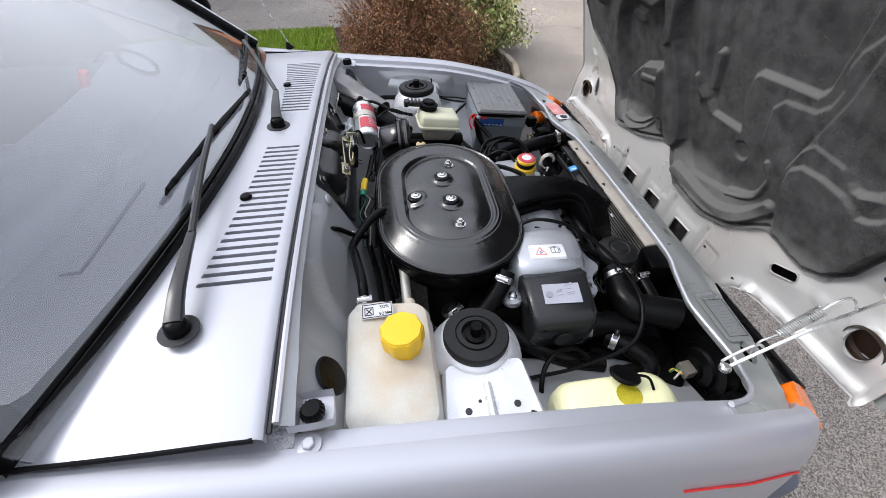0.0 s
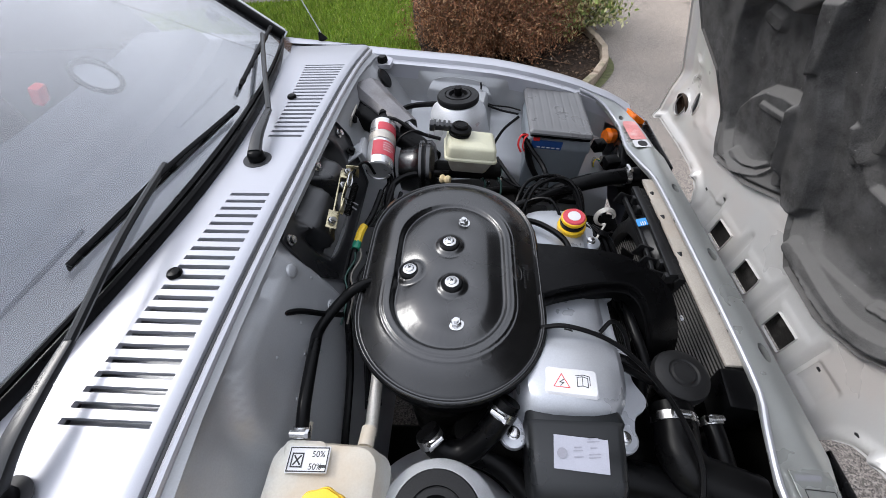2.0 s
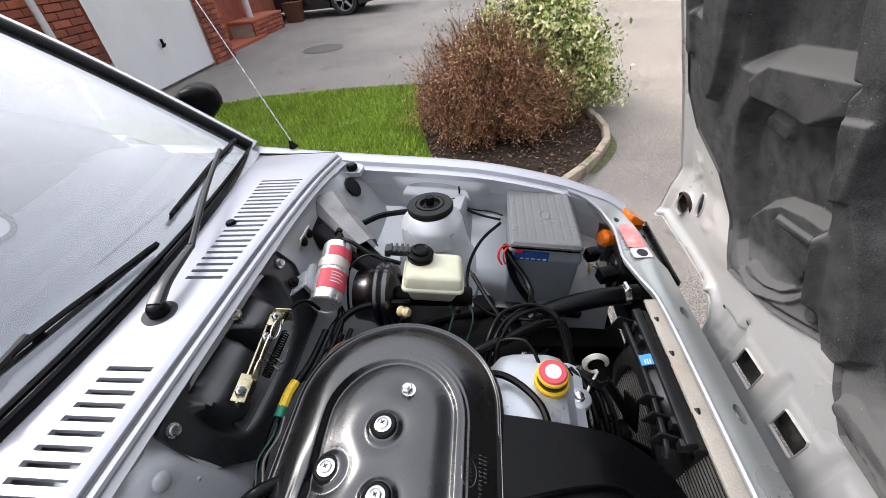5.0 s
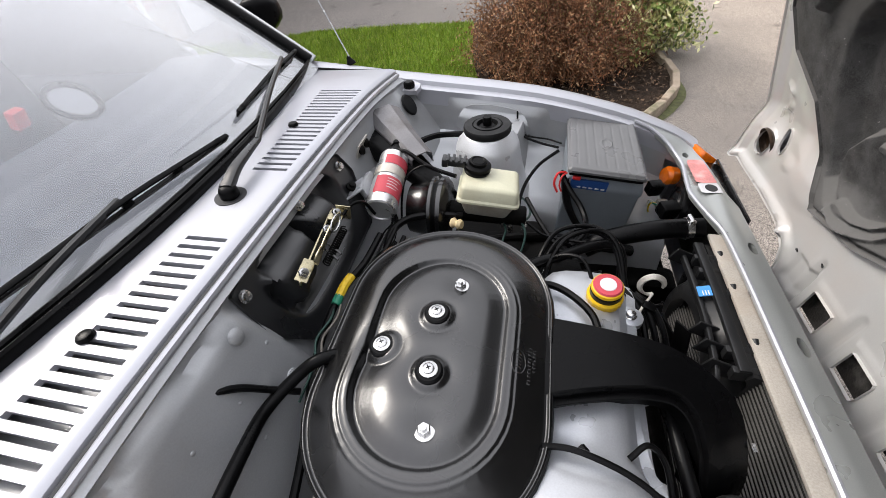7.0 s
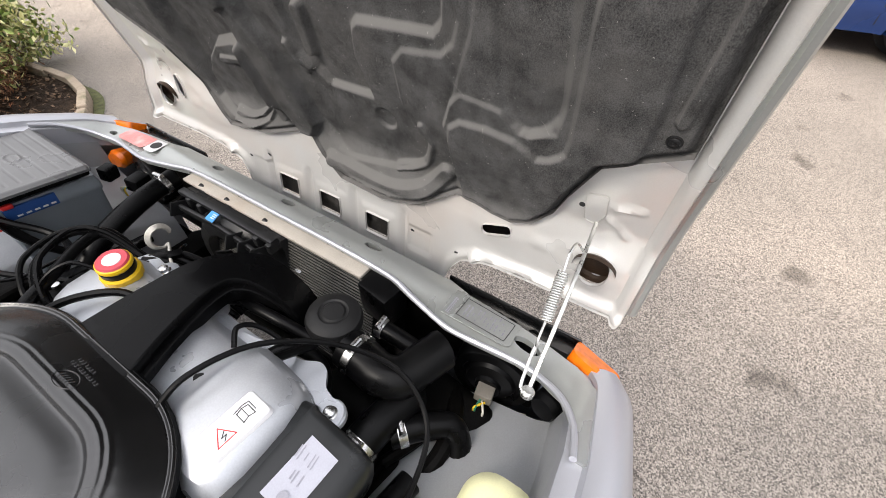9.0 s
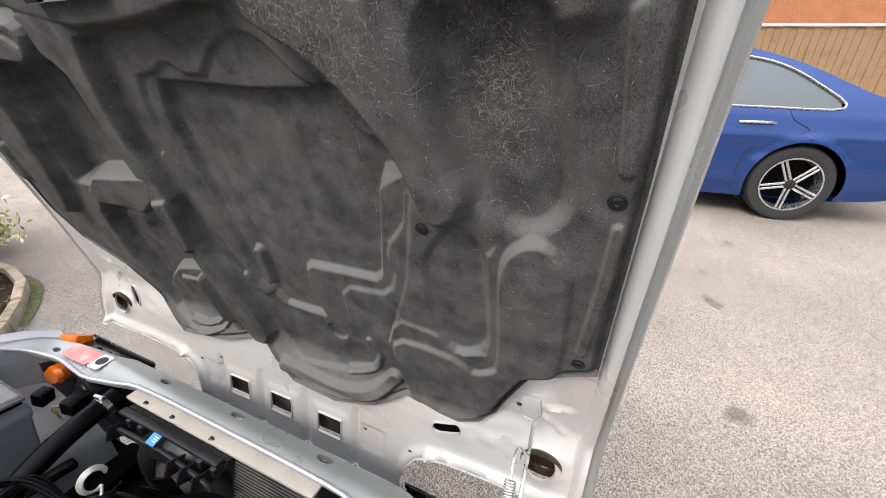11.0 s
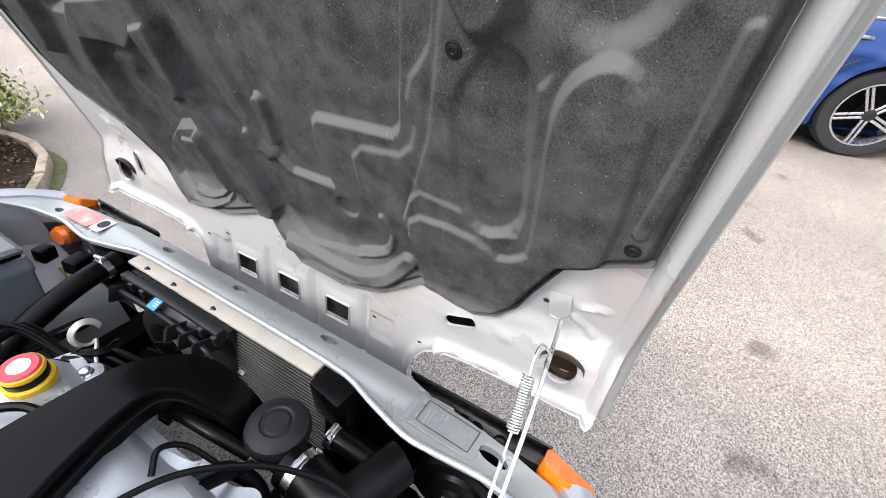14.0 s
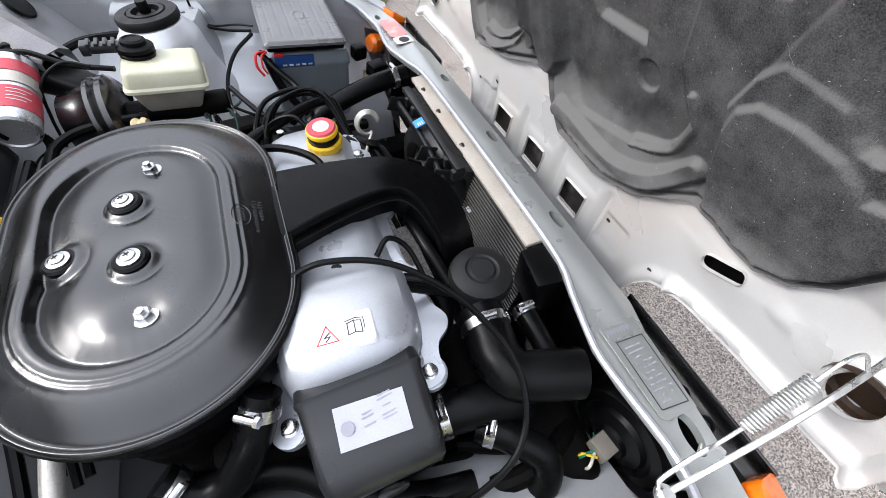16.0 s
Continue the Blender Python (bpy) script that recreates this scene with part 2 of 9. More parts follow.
M_PAINT = mat("silver_body_paint", (0.445, 0.452, 0.49), 0.38, 0.42, 0.03, 5, 900, 0.03, coat=0.15, dirt=(0.43, 0.43, 0.47), dirt_amount=0.25)
M_BAY = mat("silver_bay_paint", (0.40, 0.41, 0.425), 0.38, 0.4, 0.06, 7, 500, 0.04, dirt=(0.3, 0.29, 0.28), dirt_amount=0.45)
M_HOODIN = mat("silver_panel_inner_paint", (0.58, 0.572, 0.556), 0.33, 0.28, 0.04, 6, 600, 0.03, dirt=(0.60, 0.50, 0.43), dirt_amount=0.35, dirt_scale=5)
M_BLACK = mat("gloss_black_enamel", (0.002, 0.002, 0.0023), 0.26, 0.0, 0.2, 12, 600, 0.010, dirt=(0.004, 0.004, 0.004), dirt_amount=0.3, rvar=0.03, spec=0.5, ior=1.75)
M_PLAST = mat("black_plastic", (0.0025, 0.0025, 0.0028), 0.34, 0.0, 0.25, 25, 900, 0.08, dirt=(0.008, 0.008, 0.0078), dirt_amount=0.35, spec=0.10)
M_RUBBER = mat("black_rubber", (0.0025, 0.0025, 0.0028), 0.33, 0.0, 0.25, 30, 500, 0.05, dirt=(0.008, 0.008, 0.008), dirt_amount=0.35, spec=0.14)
# near-black: the shade deep in the bay is put into this colour
M_DARK = mat("oily_shaded_metal", (0.002, 0.0019, 0.0018), 0.5, 0.0, 0.4, 30, 300, 0.3, dirt=(0.007, 0.006, 0.005), dirt_amount=0.5, spec=0.08)
M_GREYPL = mat("dark_grey_plastic", (0.010, 0.011, 0.012), 0.34, 0.0, 0.1, 20, 900, 0.06, coat=0.1, dirt=(0.035, 0.035, 0.036), dirt_amount=0.25)
M_BATTOP = mat("grey_plastic_cover", (0.115, 0.115, 0.118), 0.34, 0.0, 0.04, 14, 1400, 0.02, dirt=(0.17, 0.17, 0.17), dirt_amount=0.2, dirt_scale=9, spec=0.8)
M_BATT = mat("bluish_grey_battery_case", (0.24, 0.27, 0.30), 0.45, 0.0, 0.1, 14, 700, 0.05, dirt=(0.16, 0.17, 0.18), dirt_amount=0.4)
# body silver made lighter: the towers' stronger light is in the colour
M_TOWER = mat("lit_silver_paint", (0.66, 0.67, 0.69), 0.34, 0.3, 0.10, 10, 500, 0.08, dirt=(0.42, 0.41, 0.40), dirt_amount=0.35, dirt_scale=14)
M_ALLOY = mat("silver_painted_cover", (0.42, 0.435, 0.465), 0.34, 0.5, 0.07, 14, 500, 0.06, dirt=(0.34, 0.33, 0.32), dirt_amount=0.3)
M_CHROME = mat("zinc_plated_steel", (0.55, 0.55, 0.55), 0.25, 1.0, 0.1, 60, 500, 0.05)
M_GOLD = mat("yellow_passivated_steel", (0.40, 0.36, 0.24), 0.3, 0.9, 0.25, 60, 500, 0.08)
M_CREAM = mat("milky_plastic", (0.56, 0.55, 0.5), 0.38, 0.0, 0.08, 12, 400, 0.05, dirt=(0.48, 0.36, 0.23), dirt_amount=0.7, dirt_scale=8)
M_RESERV = mat("ivory_plastic", (0.52, 0.51, 0.38), 0.42, 0.0, 0.06, 20, 400, 0.05, dirt=(0.44, 0.40, 0.27), dirt_amount=0.4, dirt_scale=14)
M_YTANK = mat("pale_yellow_plastic", (0.78, 0.76, 0.46), 0.4, 0.0, 0.05, 12, 400, 0.04, dirt=(0.7, 0.64, 0.38), dirt_amount=0.4)
M_YELLOW = mat("yellow_cap_plastic", (0.74, 0.46, 0.015), 0.38, 0.0, 0.06, 30, 600, 0.08)
M_RED = mat("red_plastic", (0.62, 0.03, 0.03), 0.4, 0.0, 0.06, 30, 600, 0.05)
M_REDLAB = mat("faded_red_label", (0.48, 0.05, 0.07), 0.45, 0.0, 0.1, 30, 600, 0.03)
M_BLUE = mat("blue_plastic", (0.02, 0.07, 0.24), 0.4, 0.0, 0.08, 30, 600, 0.05)
M_BLUELAB = mat("bright_blue_label", (0.04, 0.25, 0.6), 0.45, 0.0, 0.08, 30, 600, 0.03)
M_WHITE = mat("white_label_paper", (0.60, 0.60, 0.62), 0.5, 0.0, 0.05, 30, 600, 0.03)
M_SILLAB = mat("pale_lilac_label", (0.36, 0.365, 0.42), 0.4, 0.1, 0.06, 30, 600, 0.03)
M_INK = mat("black_print", (0.02, 0.02, 0.022), 0.5, 0.0, 0.1, 30, 600, 0.0)
M_GREYINK = mat("grey_print", (0.27, 0.27, 0.31), 0.5, 0.0, 0.1, 30, 600, 0.0)
M_ORANGE = mat("orange_lens", (0.85, 0.17, 0.006), 0.18, 0.0, 0.12, 30, 120, 0.25, coat=0.5)
M_ALU = mat("dull_aluminium", (0.5, 0.48, 0.44), 0.5, 0.6, 0.12, 20, 400, 0.15, dirt=(0.55, 0.48, 0.4), dirt_amount=0.5)
M_FIN = mat("radiator_fins", (0.008, 0.008, 0.0075), 0.6, 0.0, 0.2, 20, 400, 0.1)
M_GREENW = mat("green_wire", (0.02, 0.2, 0.12), 0.4)
M_YTAPE = mat("yellow_tape", (0.75, 0.5, 0.03), 0.5)
M_SPRING = mat("bright_spring_steel", (0.7, 0.7, 0.68), 0.3, 0.9, 0.08, 60, 500, 0.04)
M_TYRE = mat("tyre_rubber", (0.025, 0.025, 0.026), 0.75, 0.0, 0.2, 20, 300, 0.2)
M_WINDARK = mat("dim_cabin_trim", (0.16, 0.17, 0.2), 0.7, 0.0, 0.1, 10, 300, 0.1)
M_DASH = mat("grey_dashboard_vinyl", (0.17, 0.18, 0.205), 0.5, 0.0, 0.06, 10, 700, 0.1)

# darker copy of the body silver, with the shade put into its colour
M_SLAM = mat("shaded_grey_green_silver", (0.40, 0.415, 0.405), 0.33, 0.6, 0.05, 6, 700, 0.03, dirt=(0.33, 0.33, 0.315), dirt_amount=0.4, dirt_scale=9)
M_CREAMPLUG = mat("taupe_plastic", (0.16, 0.145, 0.125), 0.5, 0.0, 0.15, 30, 600, 0.05)
M_PIPE = mat("dark_green_pipe", (0.02, 0.055, 0.045), 0.4, 0.2, 0.2, 30, 500, 0.05)
M_DUSTRUB = mat("dusty_black_rubber", (0.011, 0.011, 0.0115), 0.5, 0.0, 0.25, 40, 500, 0.06, dirt=(0.034, 0.034, 0.034), dirt_amount=0.3, spec=0.25)
M_BEIGE = mat("dusty_bare_metal", (0.40, 0.365, 0.32), 0.6, 0.15, 0.15, 25, 400, 0.1, dirt=(0.36, 0.30, 0.24), dirt_amount=0.6, dirt_scale=14)
M_SNORKEL = mat("satin_black_plastic", (0.0022, 0.0022, 0.0025), 0.3, 0.0, 0.2, 14, 700, 0.03, dirt=(0.006, 0.006, 0.006), dirt_amount=0.3, spec=0.12)
M_RESLOW = mat("stained_translucent_plastic", (0.33, 0.31, 0.27), 0.42, 0.0, 0.12, 20, 400, 0.05, dirt=(0.24, 0.20, 0.16), dirt_amount=0.7, dirt_scale=16)
M_SATIN = mat("satin_black_steel", (0.014, 0.0145, 0.016), 0.36, 0.0, 0.2, 14, 700, 0.03, dirt=(0.022, 0.022, 0.024), dirt_amount=0.3, spec=0.8)
M_BUMPER = mat("bluish_grey_bumper", (0.11, 0.12, 0.15), 0.5, 0.0, 0.1, 10, 600, 0.1)

# ---- ground ----
def flat(bm, outline, z):
    vs = [bm.verts.new((x, y, z)) for x, y in outline]
    bm.faces.new(vs)
    return bm


def asphalt(name):
    m = bpy.data.materials.new(name)
    m.use_nodes = True
    n, l = m.node_tree.nodes, m.node_tree.links
    p = n["Principled BSDF"]
    geo = n.new("ShaderNodeNewGeometry")
    vor = n.new("ShaderNodeTexVoronoi")
    vor.inputs["Scale"].default_value = 290
    l.new(geo.outputs["Position"], vor.inputs["Vector"])
    big = n.new("ShaderNodeTexNoise")
    big.inputs["Scale"].default_value, big.inputs["Detail"].default_value = 0.7, 8
    l.new(geo.outputs["Position"], big.inputs["Vector"])
    spot = n.new("ShaderNodeTexNoise")
    spot.inputs["Scale"].default_value, spot.inputs["Detail"].default_value = 3.1, 3
    l.new(geo.outputs["Position"], spot.inputs["Vector"])
    rs = n.new("ShaderNodeValToRGB")
    rs.color_ramp.elements[0].position, rs.color_ramp.elements[1].position = 0.66, 0.72
    rs.color_ramp.elements[0].color, rs.color_ramp.elements[1].color = (1, 1, 1, 1), (0.55, 0.54, 0.53, 1)
    l.new(spot.outputs["Fac"], rs.inputs["Fac"])
    stone = n.new("ShaderNodeValToRGB")
    e = stone.color_ramp.elements
    e[0].position, e[0].color = 0.0, (0.075, 0.07, 0.064, 1)
    e[1].position, e[1].color = 1.0, (0.54, 0.495, 0.45, 1)
    mid = e.new(0.5)
    mid.color = (0.29, 0.265, 0.24, 1)
    sep = n.new("ShaderNodeSeparateColor")
    l.new(vor.outputs["Color"], sep.inputs["Color"])
    l.new(sep.outputs["Red"], stone.inputs["Fac"])
    tone = n.new("ShaderNodeValToRGB")
    tone.color_ramp.elements[0].position, tone.color_ramp.elements[1].position = 0.35, 0.65
    tone.color_ramp.elements[0].color, tone.color_ramp.elements[1].color = (0.8, 0.78, 0.76, 1), (1.12, 1.08, 1.04, 1)
    l.new(big.outputs["Fac"], tone.inputs["Fac"])
    m1 = n.new("ShaderNodeMix")
    m1.data_type, m1.blend_type = "RGBA", "MULTIPLY"
    m1.inputs["Factor"].default_value = 1
    l.new(stone.outputs["Color"], m1.inputs["A"])
    l.new(tone.outputs["Color"], m1.inputs["B"])
    m2 = n.new("ShaderNodeMix")
    m2.data_type, m2.blend_type = "RGBA", "MULTIPLY"
    m2.inputs["Factor"].default_value = 1
    l.new(m1.outputs["Result"], m2.inputs["A"])
    l.new(rs.outputs["Color"], m2.inputs["B"])
    # darker near the car, paler and warmer as x grows
    sx = n.new("ShaderNodeSeparateXYZ")
    l.new(geo.outputs["Position"], sx.inputs[0])
    wob = n.new("ShaderNodeMath")
    wob.operation = "MULTIPLY_ADD"
    l.new(big.outputs["Fac"], wob.inputs[0])
    wob.inputs[1].default_value = 2.0
    l.new(sx.outputs["X"], wob.inputs[2])
    x_tone = n.new("ShaderNodeValToRGB")
    wr = n.new("ShaderNodeMapRange")
    wr.inputs["From Min"].default_value, wr.inputs["From Max"].default_value = 1.5, 3.1
    l.new(wob.outputs[0], wr.inputs["Value"])
    l.new(wr.outputs["Result"], x_tone.inputs["Fac"])
    x_tone.color_ramp.elements[0].color, x_tone.color_ramp.elements[1].color = (0.62, 0.63, 0.65, 1), (1.06, 1.01, 0.955, 1)
    m3 = n.new("ShaderNodeMix")
    m3.data_type, m3.blend_type = "RGBA", "MULTIPLY"
    m3.inputs["Factor"].default_value = 1
    l.new(m2.outputs["Result"], m3.inputs["A"])
    l.new(x_tone.outputs["Color"], m3.inputs["B"])
    l.new(m3.outputs["Result"], p.inputs["Base Color"])
    p.inputs["Roughness"].default_value = 0.85
    b = n.new("ShaderNodeBump")
    b.inputs["Strength"].default_value, b.inputs["Distance"].default_value = 0.5, 0.004
    l.new(vor.outputs["Distance"], b.inputs["Height"])
    l.new(b.outputs["Normal"], p.inputs["Normal"])
    return m


M_ASPH = asphalt("worn_asphalt")
bm = B()
flat(bm, [(-300, -300), (300, -300), (300, 300), (-300, 300)], 0.0)
tagged(part("ground", bm, M_ASPH), "worn grey asphalt driveway with pale chippings", "driveway", kind="structure")

# ---- the car ----
FZ = [(-0.95, 0.935), (-0.5, 0.905), (-0.25, 0.873), (0.0, 0.845), (0.12, 0.828), (0.22, 0.806), (0.33, 0.776), (0.44, 0.735), (0.53, 0.69)]


def fz(x):
    return interp(x, FZ)


def fy(x):
    """Inset of the wing line from its widest place."""
    return interp(x, [(-0.9, 0.0), (0.1, 0.0), (0.35, 0.006), (0.47, 0.02), (0.53, 0.06)])


car = thing("car", (0, 0, 0), "silver hatchback with its front-hinged bonnet raised", "car")


def wing(side):
    bm = B()
    prof = [(0.598, -0.06), (0.600, -0.012), (0.606, -0.010), (0.622, -0.010), (0.626, 0.0), (0.645, 0.006), (0.665, 0.004), (0.684, -0.008), (0.700, -0.035),
            (0.716, -0.09), (0.728, -0.16), (0.736, -0.22), (0.742, -0.30), (0.745, -0.42), (0.735, -0.55), (0.70, -0.64)]
    if side < 0:
        prof = prof[:6] + [(0.660, 0.003), (0.673, -0.010), (0.682, -0.034), (0.689, -0.07), (0.695, -0.12), (0.700, -0.18), (0.705, -0.25), (0.708, -0.33), (0.708, -0.45), (0.700, -0.55), (0.670, -0.64)]
    rings = []
    xs = [-0.95 + i * 0.05 for i in range(28)] + [0.44, 0.46, 0.475, 0.487, 0.496]
    for x in xs:
        k = fy(x)
        ext = 0.008 * min(1.0, max(0.0, (x - 0.45) / 0.046))
        rings.append([bm.verts.new((x + ext * min(1.0, max(0.0, (y - 0.628) / 0.03)) - (0.08 * max(0, x - 0.40) * (dz / -0.3) if dz < 0 else 0), side * (y - k), max(0.16, fz(x) + dz - 0.3 * ext * (dz > -0.02)))) for y, dz in prof])
    for p, q in zip(rings, rings[1:]):
        for i in range(len(prof) - 1):
            bm.faces.new((p[i], p[i + 1], q[i + 1], q[i]) if side > 0 else (p[i + 1], p[i], q[i], q[i + 1]))
    end = rings[-1]
    inner = [bm.verts.new((v.co.x, side * 0.56, v.co.z)) for v in end]
    for i in range(len(end) - 1):
        if end[i].co.z < 0.64:
            bm.faces.new((end[i], end[i + 1], inner[i + 1], inner[i]))
    bmesh.ops.recalc_face_normals(bm, faces=bm.faces[:])
    return part("front_wing", bm, M_PAINT, car)


for s in (1, -1):
    wing(s)

# red coach line on the near wing
bm = B()
tube(bm, [(x, -(0.6905 - fy(x)) - 0.0006, fz(x) - 0.075) for x in (0.24, 0.30, 0.35, 0.40, 0.44, 0.47)], 0.0019, 6)
part("coach_line", bm, M_RED, car, "thin red coach line")


def cowl_z(y):
    return 0.938 - 0.035 * min(1.2, abs(y) / 0.6) ** 3


def cowl_back(y):
    return -0.365 - 0.115 * (y / 0.6) ** 2


# scuttle panel with two rows of slots
SLOTS = []
for y0, y1 in ((-0.417, -0.08), (0.086, 0.42)):
    for i in range(22):
        SLOTS.append(y0 + (y1 - y0) * i / 21)


def scuttle():
    bm = B()
    w = 0.0034
    ys = [-0.618]
    for yc in SLOTS:
        ys += [yc - w, yc + w]
    ys += [0.618]
    front = -0.252
    grid_y = []
    for a, b in zip(ys, ys[1:]):
        is_slot = any(abs((a + b) / 2 - yc) < 1e-4 for yc in SLOTS)
        n = 1 if is_slot or b - a < 0.02 else max(2, int((b - a) / 0.03))
        for k in range(n):
            grid_y.append((a + (b - a) * k / n, a + (b - a) * (k + 1) / n, is_slot))

    def line(y):
        bk = cowl_back(y)
        z = cowl_z(y)
        sl = -0.330 - 0.075 * (y / 0.6) ** 2
        return [(bk - 0.035, z - 0.006), (bk, z), (sl, z), (sl + 0.0035, z), (-0.2675, z - 0.0005), (-0.264, z - 0.001), (front - 0.006, z - 0.002), (front - 0.001, z - 0.006), (front, z - 0.016)]

    for a, b, is_slot in grid_y:
        la, lb = line(a), line(b)
        m = len(la)
        A = [bm.verts.new((x, a, z)) for x, z in la]
        C = [bm.verts.new((x, b, z)) for x, z in lb]
        for i in range(m - 1):
            if is_slot and 2 <= i <= 4:
                if i == 2:
                    bm.faces.new((A[2], A[3], C[3], C[2]))
                elif i == 4:
                    bm.faces.new((A[4], A[5], C[5], C[4]))
                else:
                    d = Vector((0, 0, -0.007))
                    for p, q in ((A[3], A[4]), (C[4], C[3]), (A[3], C[3]), (C[4], A[4])):
                        bm.faces.new((p, q, bm.verts.new(q.co + d), bm.verts.new(p.co + d)))
                continue
            bm.faces.new((A[i], A[i + 1], C[i + 1], C[i]))
    bmesh.ops.remove_doubles(bm, verts=bm.verts[:], dist=1e-5)
    bmesh.ops.recalc_face_normals(bm, faces=bm.faces[:])
    return bm


sc = part("scuttle_panel", scuttle(), M_PAINT, car, "silver scuttle panel with rows of air slots")
bm = B()
tube(bm, [(-0.2495, y, cowl_z(y) - 0.012) for y in (-0.61, -0.45, -0.3, -0.15, 0, 0.15, 0.3, 0.45, 0.61)], 0.003, 6, 3)
part("joint_line", bm, M_GREYPL, sc, "dark joint below the scuttle edge")
bm = B()
tube(bm, [(-0.2435, y, cowl_z(y) - 0.0135) for y in (-0.60, -0.45, -0.3, -0.15, 0, 0.15, 0.3, 0.45, 0.60)], 0.005, 8, 3)
part("flange_lip", bm, M_PAINT, sc)
bm = B()
box(bm, (-0.32, 0, 0.905), (0.10, 1.1, 0.004))
part("scuttle_tray", bm, M_BAY, car)
# side ends of the scuttle behind the wings
for s in (1, -1):
    bm = B()
    sheet(bm, [(-0.60, 0.619), (-0.25, 0.619), (-0.25, 0.645), (-0.60, 0.69)], 0.02, lambda u, v, h, s=s: Vector((u, s * v, fz(u) - 0.006 - 0.1 * max(0, v - 0.63))))
    part("scuttle_end", bm, M_PAINT, car)
    bm = B()
    tube(bm, [(-0.60, s * 0.6185, fz(-0.6) + 0.004), (-0.40, s * 0.6185, 0.9), (-0.262, s * 0.6185, 0.897)], 0.003, 6)
    part("panel_gap_seal", bm, M_RUBBER, car)

# bulkhead: leans forward as it goes down and curls into the inner wings
def bulkhead(u, v, h):
    x = -0.251 + 0.33 * v + 0.10 * max(0, abs(u) - 0.40) / 0.2 * (1 - math.exp(-v * 7)) + h
    return Vector((x, u, 0.924 - 0.035 * (abs(u) / 0.6) ** 3 - v))


HOLE_W = smooth_poly([(-0.125, 0.036), (0.02, 0.03), (0.16, 0.034), (0.17, 0.08), (0.15, 0.13), (-0.09, 0.13), (-0.12, 0.09)])


def bulk_h(U, V):
    h = 0.012 * ridge([(-0.6, 0.012), (0.6, 0.012)], U, V, 0.012)
    for y, v, r in ((-0.174, 0.048, 0.010), (-0.20, 0.115, 0.010)):
        h = h + 0.006 * step01(1 - np.hypot(U - y, V - v) / r)
    h = h + 0.016 * mound(smooth_poly([(-0.15, 0.045), (-0.22, 0.035), (-0.33, 0.03), (-0.40, 0.10), (-0.40, 0.30), (-0.15, 0.30)], 3), U, V, 0.02)
    for s in (1, -1):
        h = h + 0.012 * step01(1.4 - np.hypot((U - s * 0.525) / 0.036, (V - 0.056) / 0.036))
    for y, v in ((-0.25, 0.10), (-0.28, 0.13), (-0.31, 0.09), (-0.34, 0.14), (-0.23, 0.15), (-0.37, 0.11)):
        h = h + 0.002 * step01(1 - np.hypot(U - y, V - v) / 0.004)
    return h


bm = B()
sheet(bm, [(-0.60, 0), (0.60, 0), (0.60, 0.42), (-0.60, 0.42)], 0.008, bulkhead, bulk_h, holes=[HOLE_W])
part("bulkhead", bm, M_BAY, car)
for u, v, r in ((-0.18, 0.045, 0.011), (-0.17, 0.145, 0.011), (-0.16, 0.085, 0.003), (-0.235, 0.095, 0.003), (-0.27, 0.12, 0.003), (-0.30, 0.075, 0.003), (-0.33, 0.13, 0.003), (-0.25, 0.15, 0.003)):
    bm = B()
    hv = float(bulk_h(np.array([[u]]), np.array([[v]]))[0, 0])
    lathe(bm, [(r, -0.001), (r * 0.9, r * 0.18), (r * 0.6, r * 0.38), (0, r * 0.45)], bulkhead(u, v, hv), (1, 0, 0.33), 20)
    part("pressed_dimple", bm, M_BAY, car)
# black grommets in the bulkhead corners
for s in (1, -1):
    bm = B()
    gu, gv = s * 0.525, 0.056
    gn = (bulkhead(gu + 0.01, gv, 0) - bulkhead(gu - 0.01, gv, 0)).cross(bulkhead(gu, gv + 0.01, 0) - bulkhead(gu, gv - 0.01, 0))
    gn = gn if gn.x > 0 else -gn
    lathe(bm, [(0.025, 0), (0.027, 0.003), (0.024, 0.006), (0.0, 0.007)], bulkhead(gu, gv, 0.011), gn, 28)
    part("grommet", bm, M_RUBBER, car)


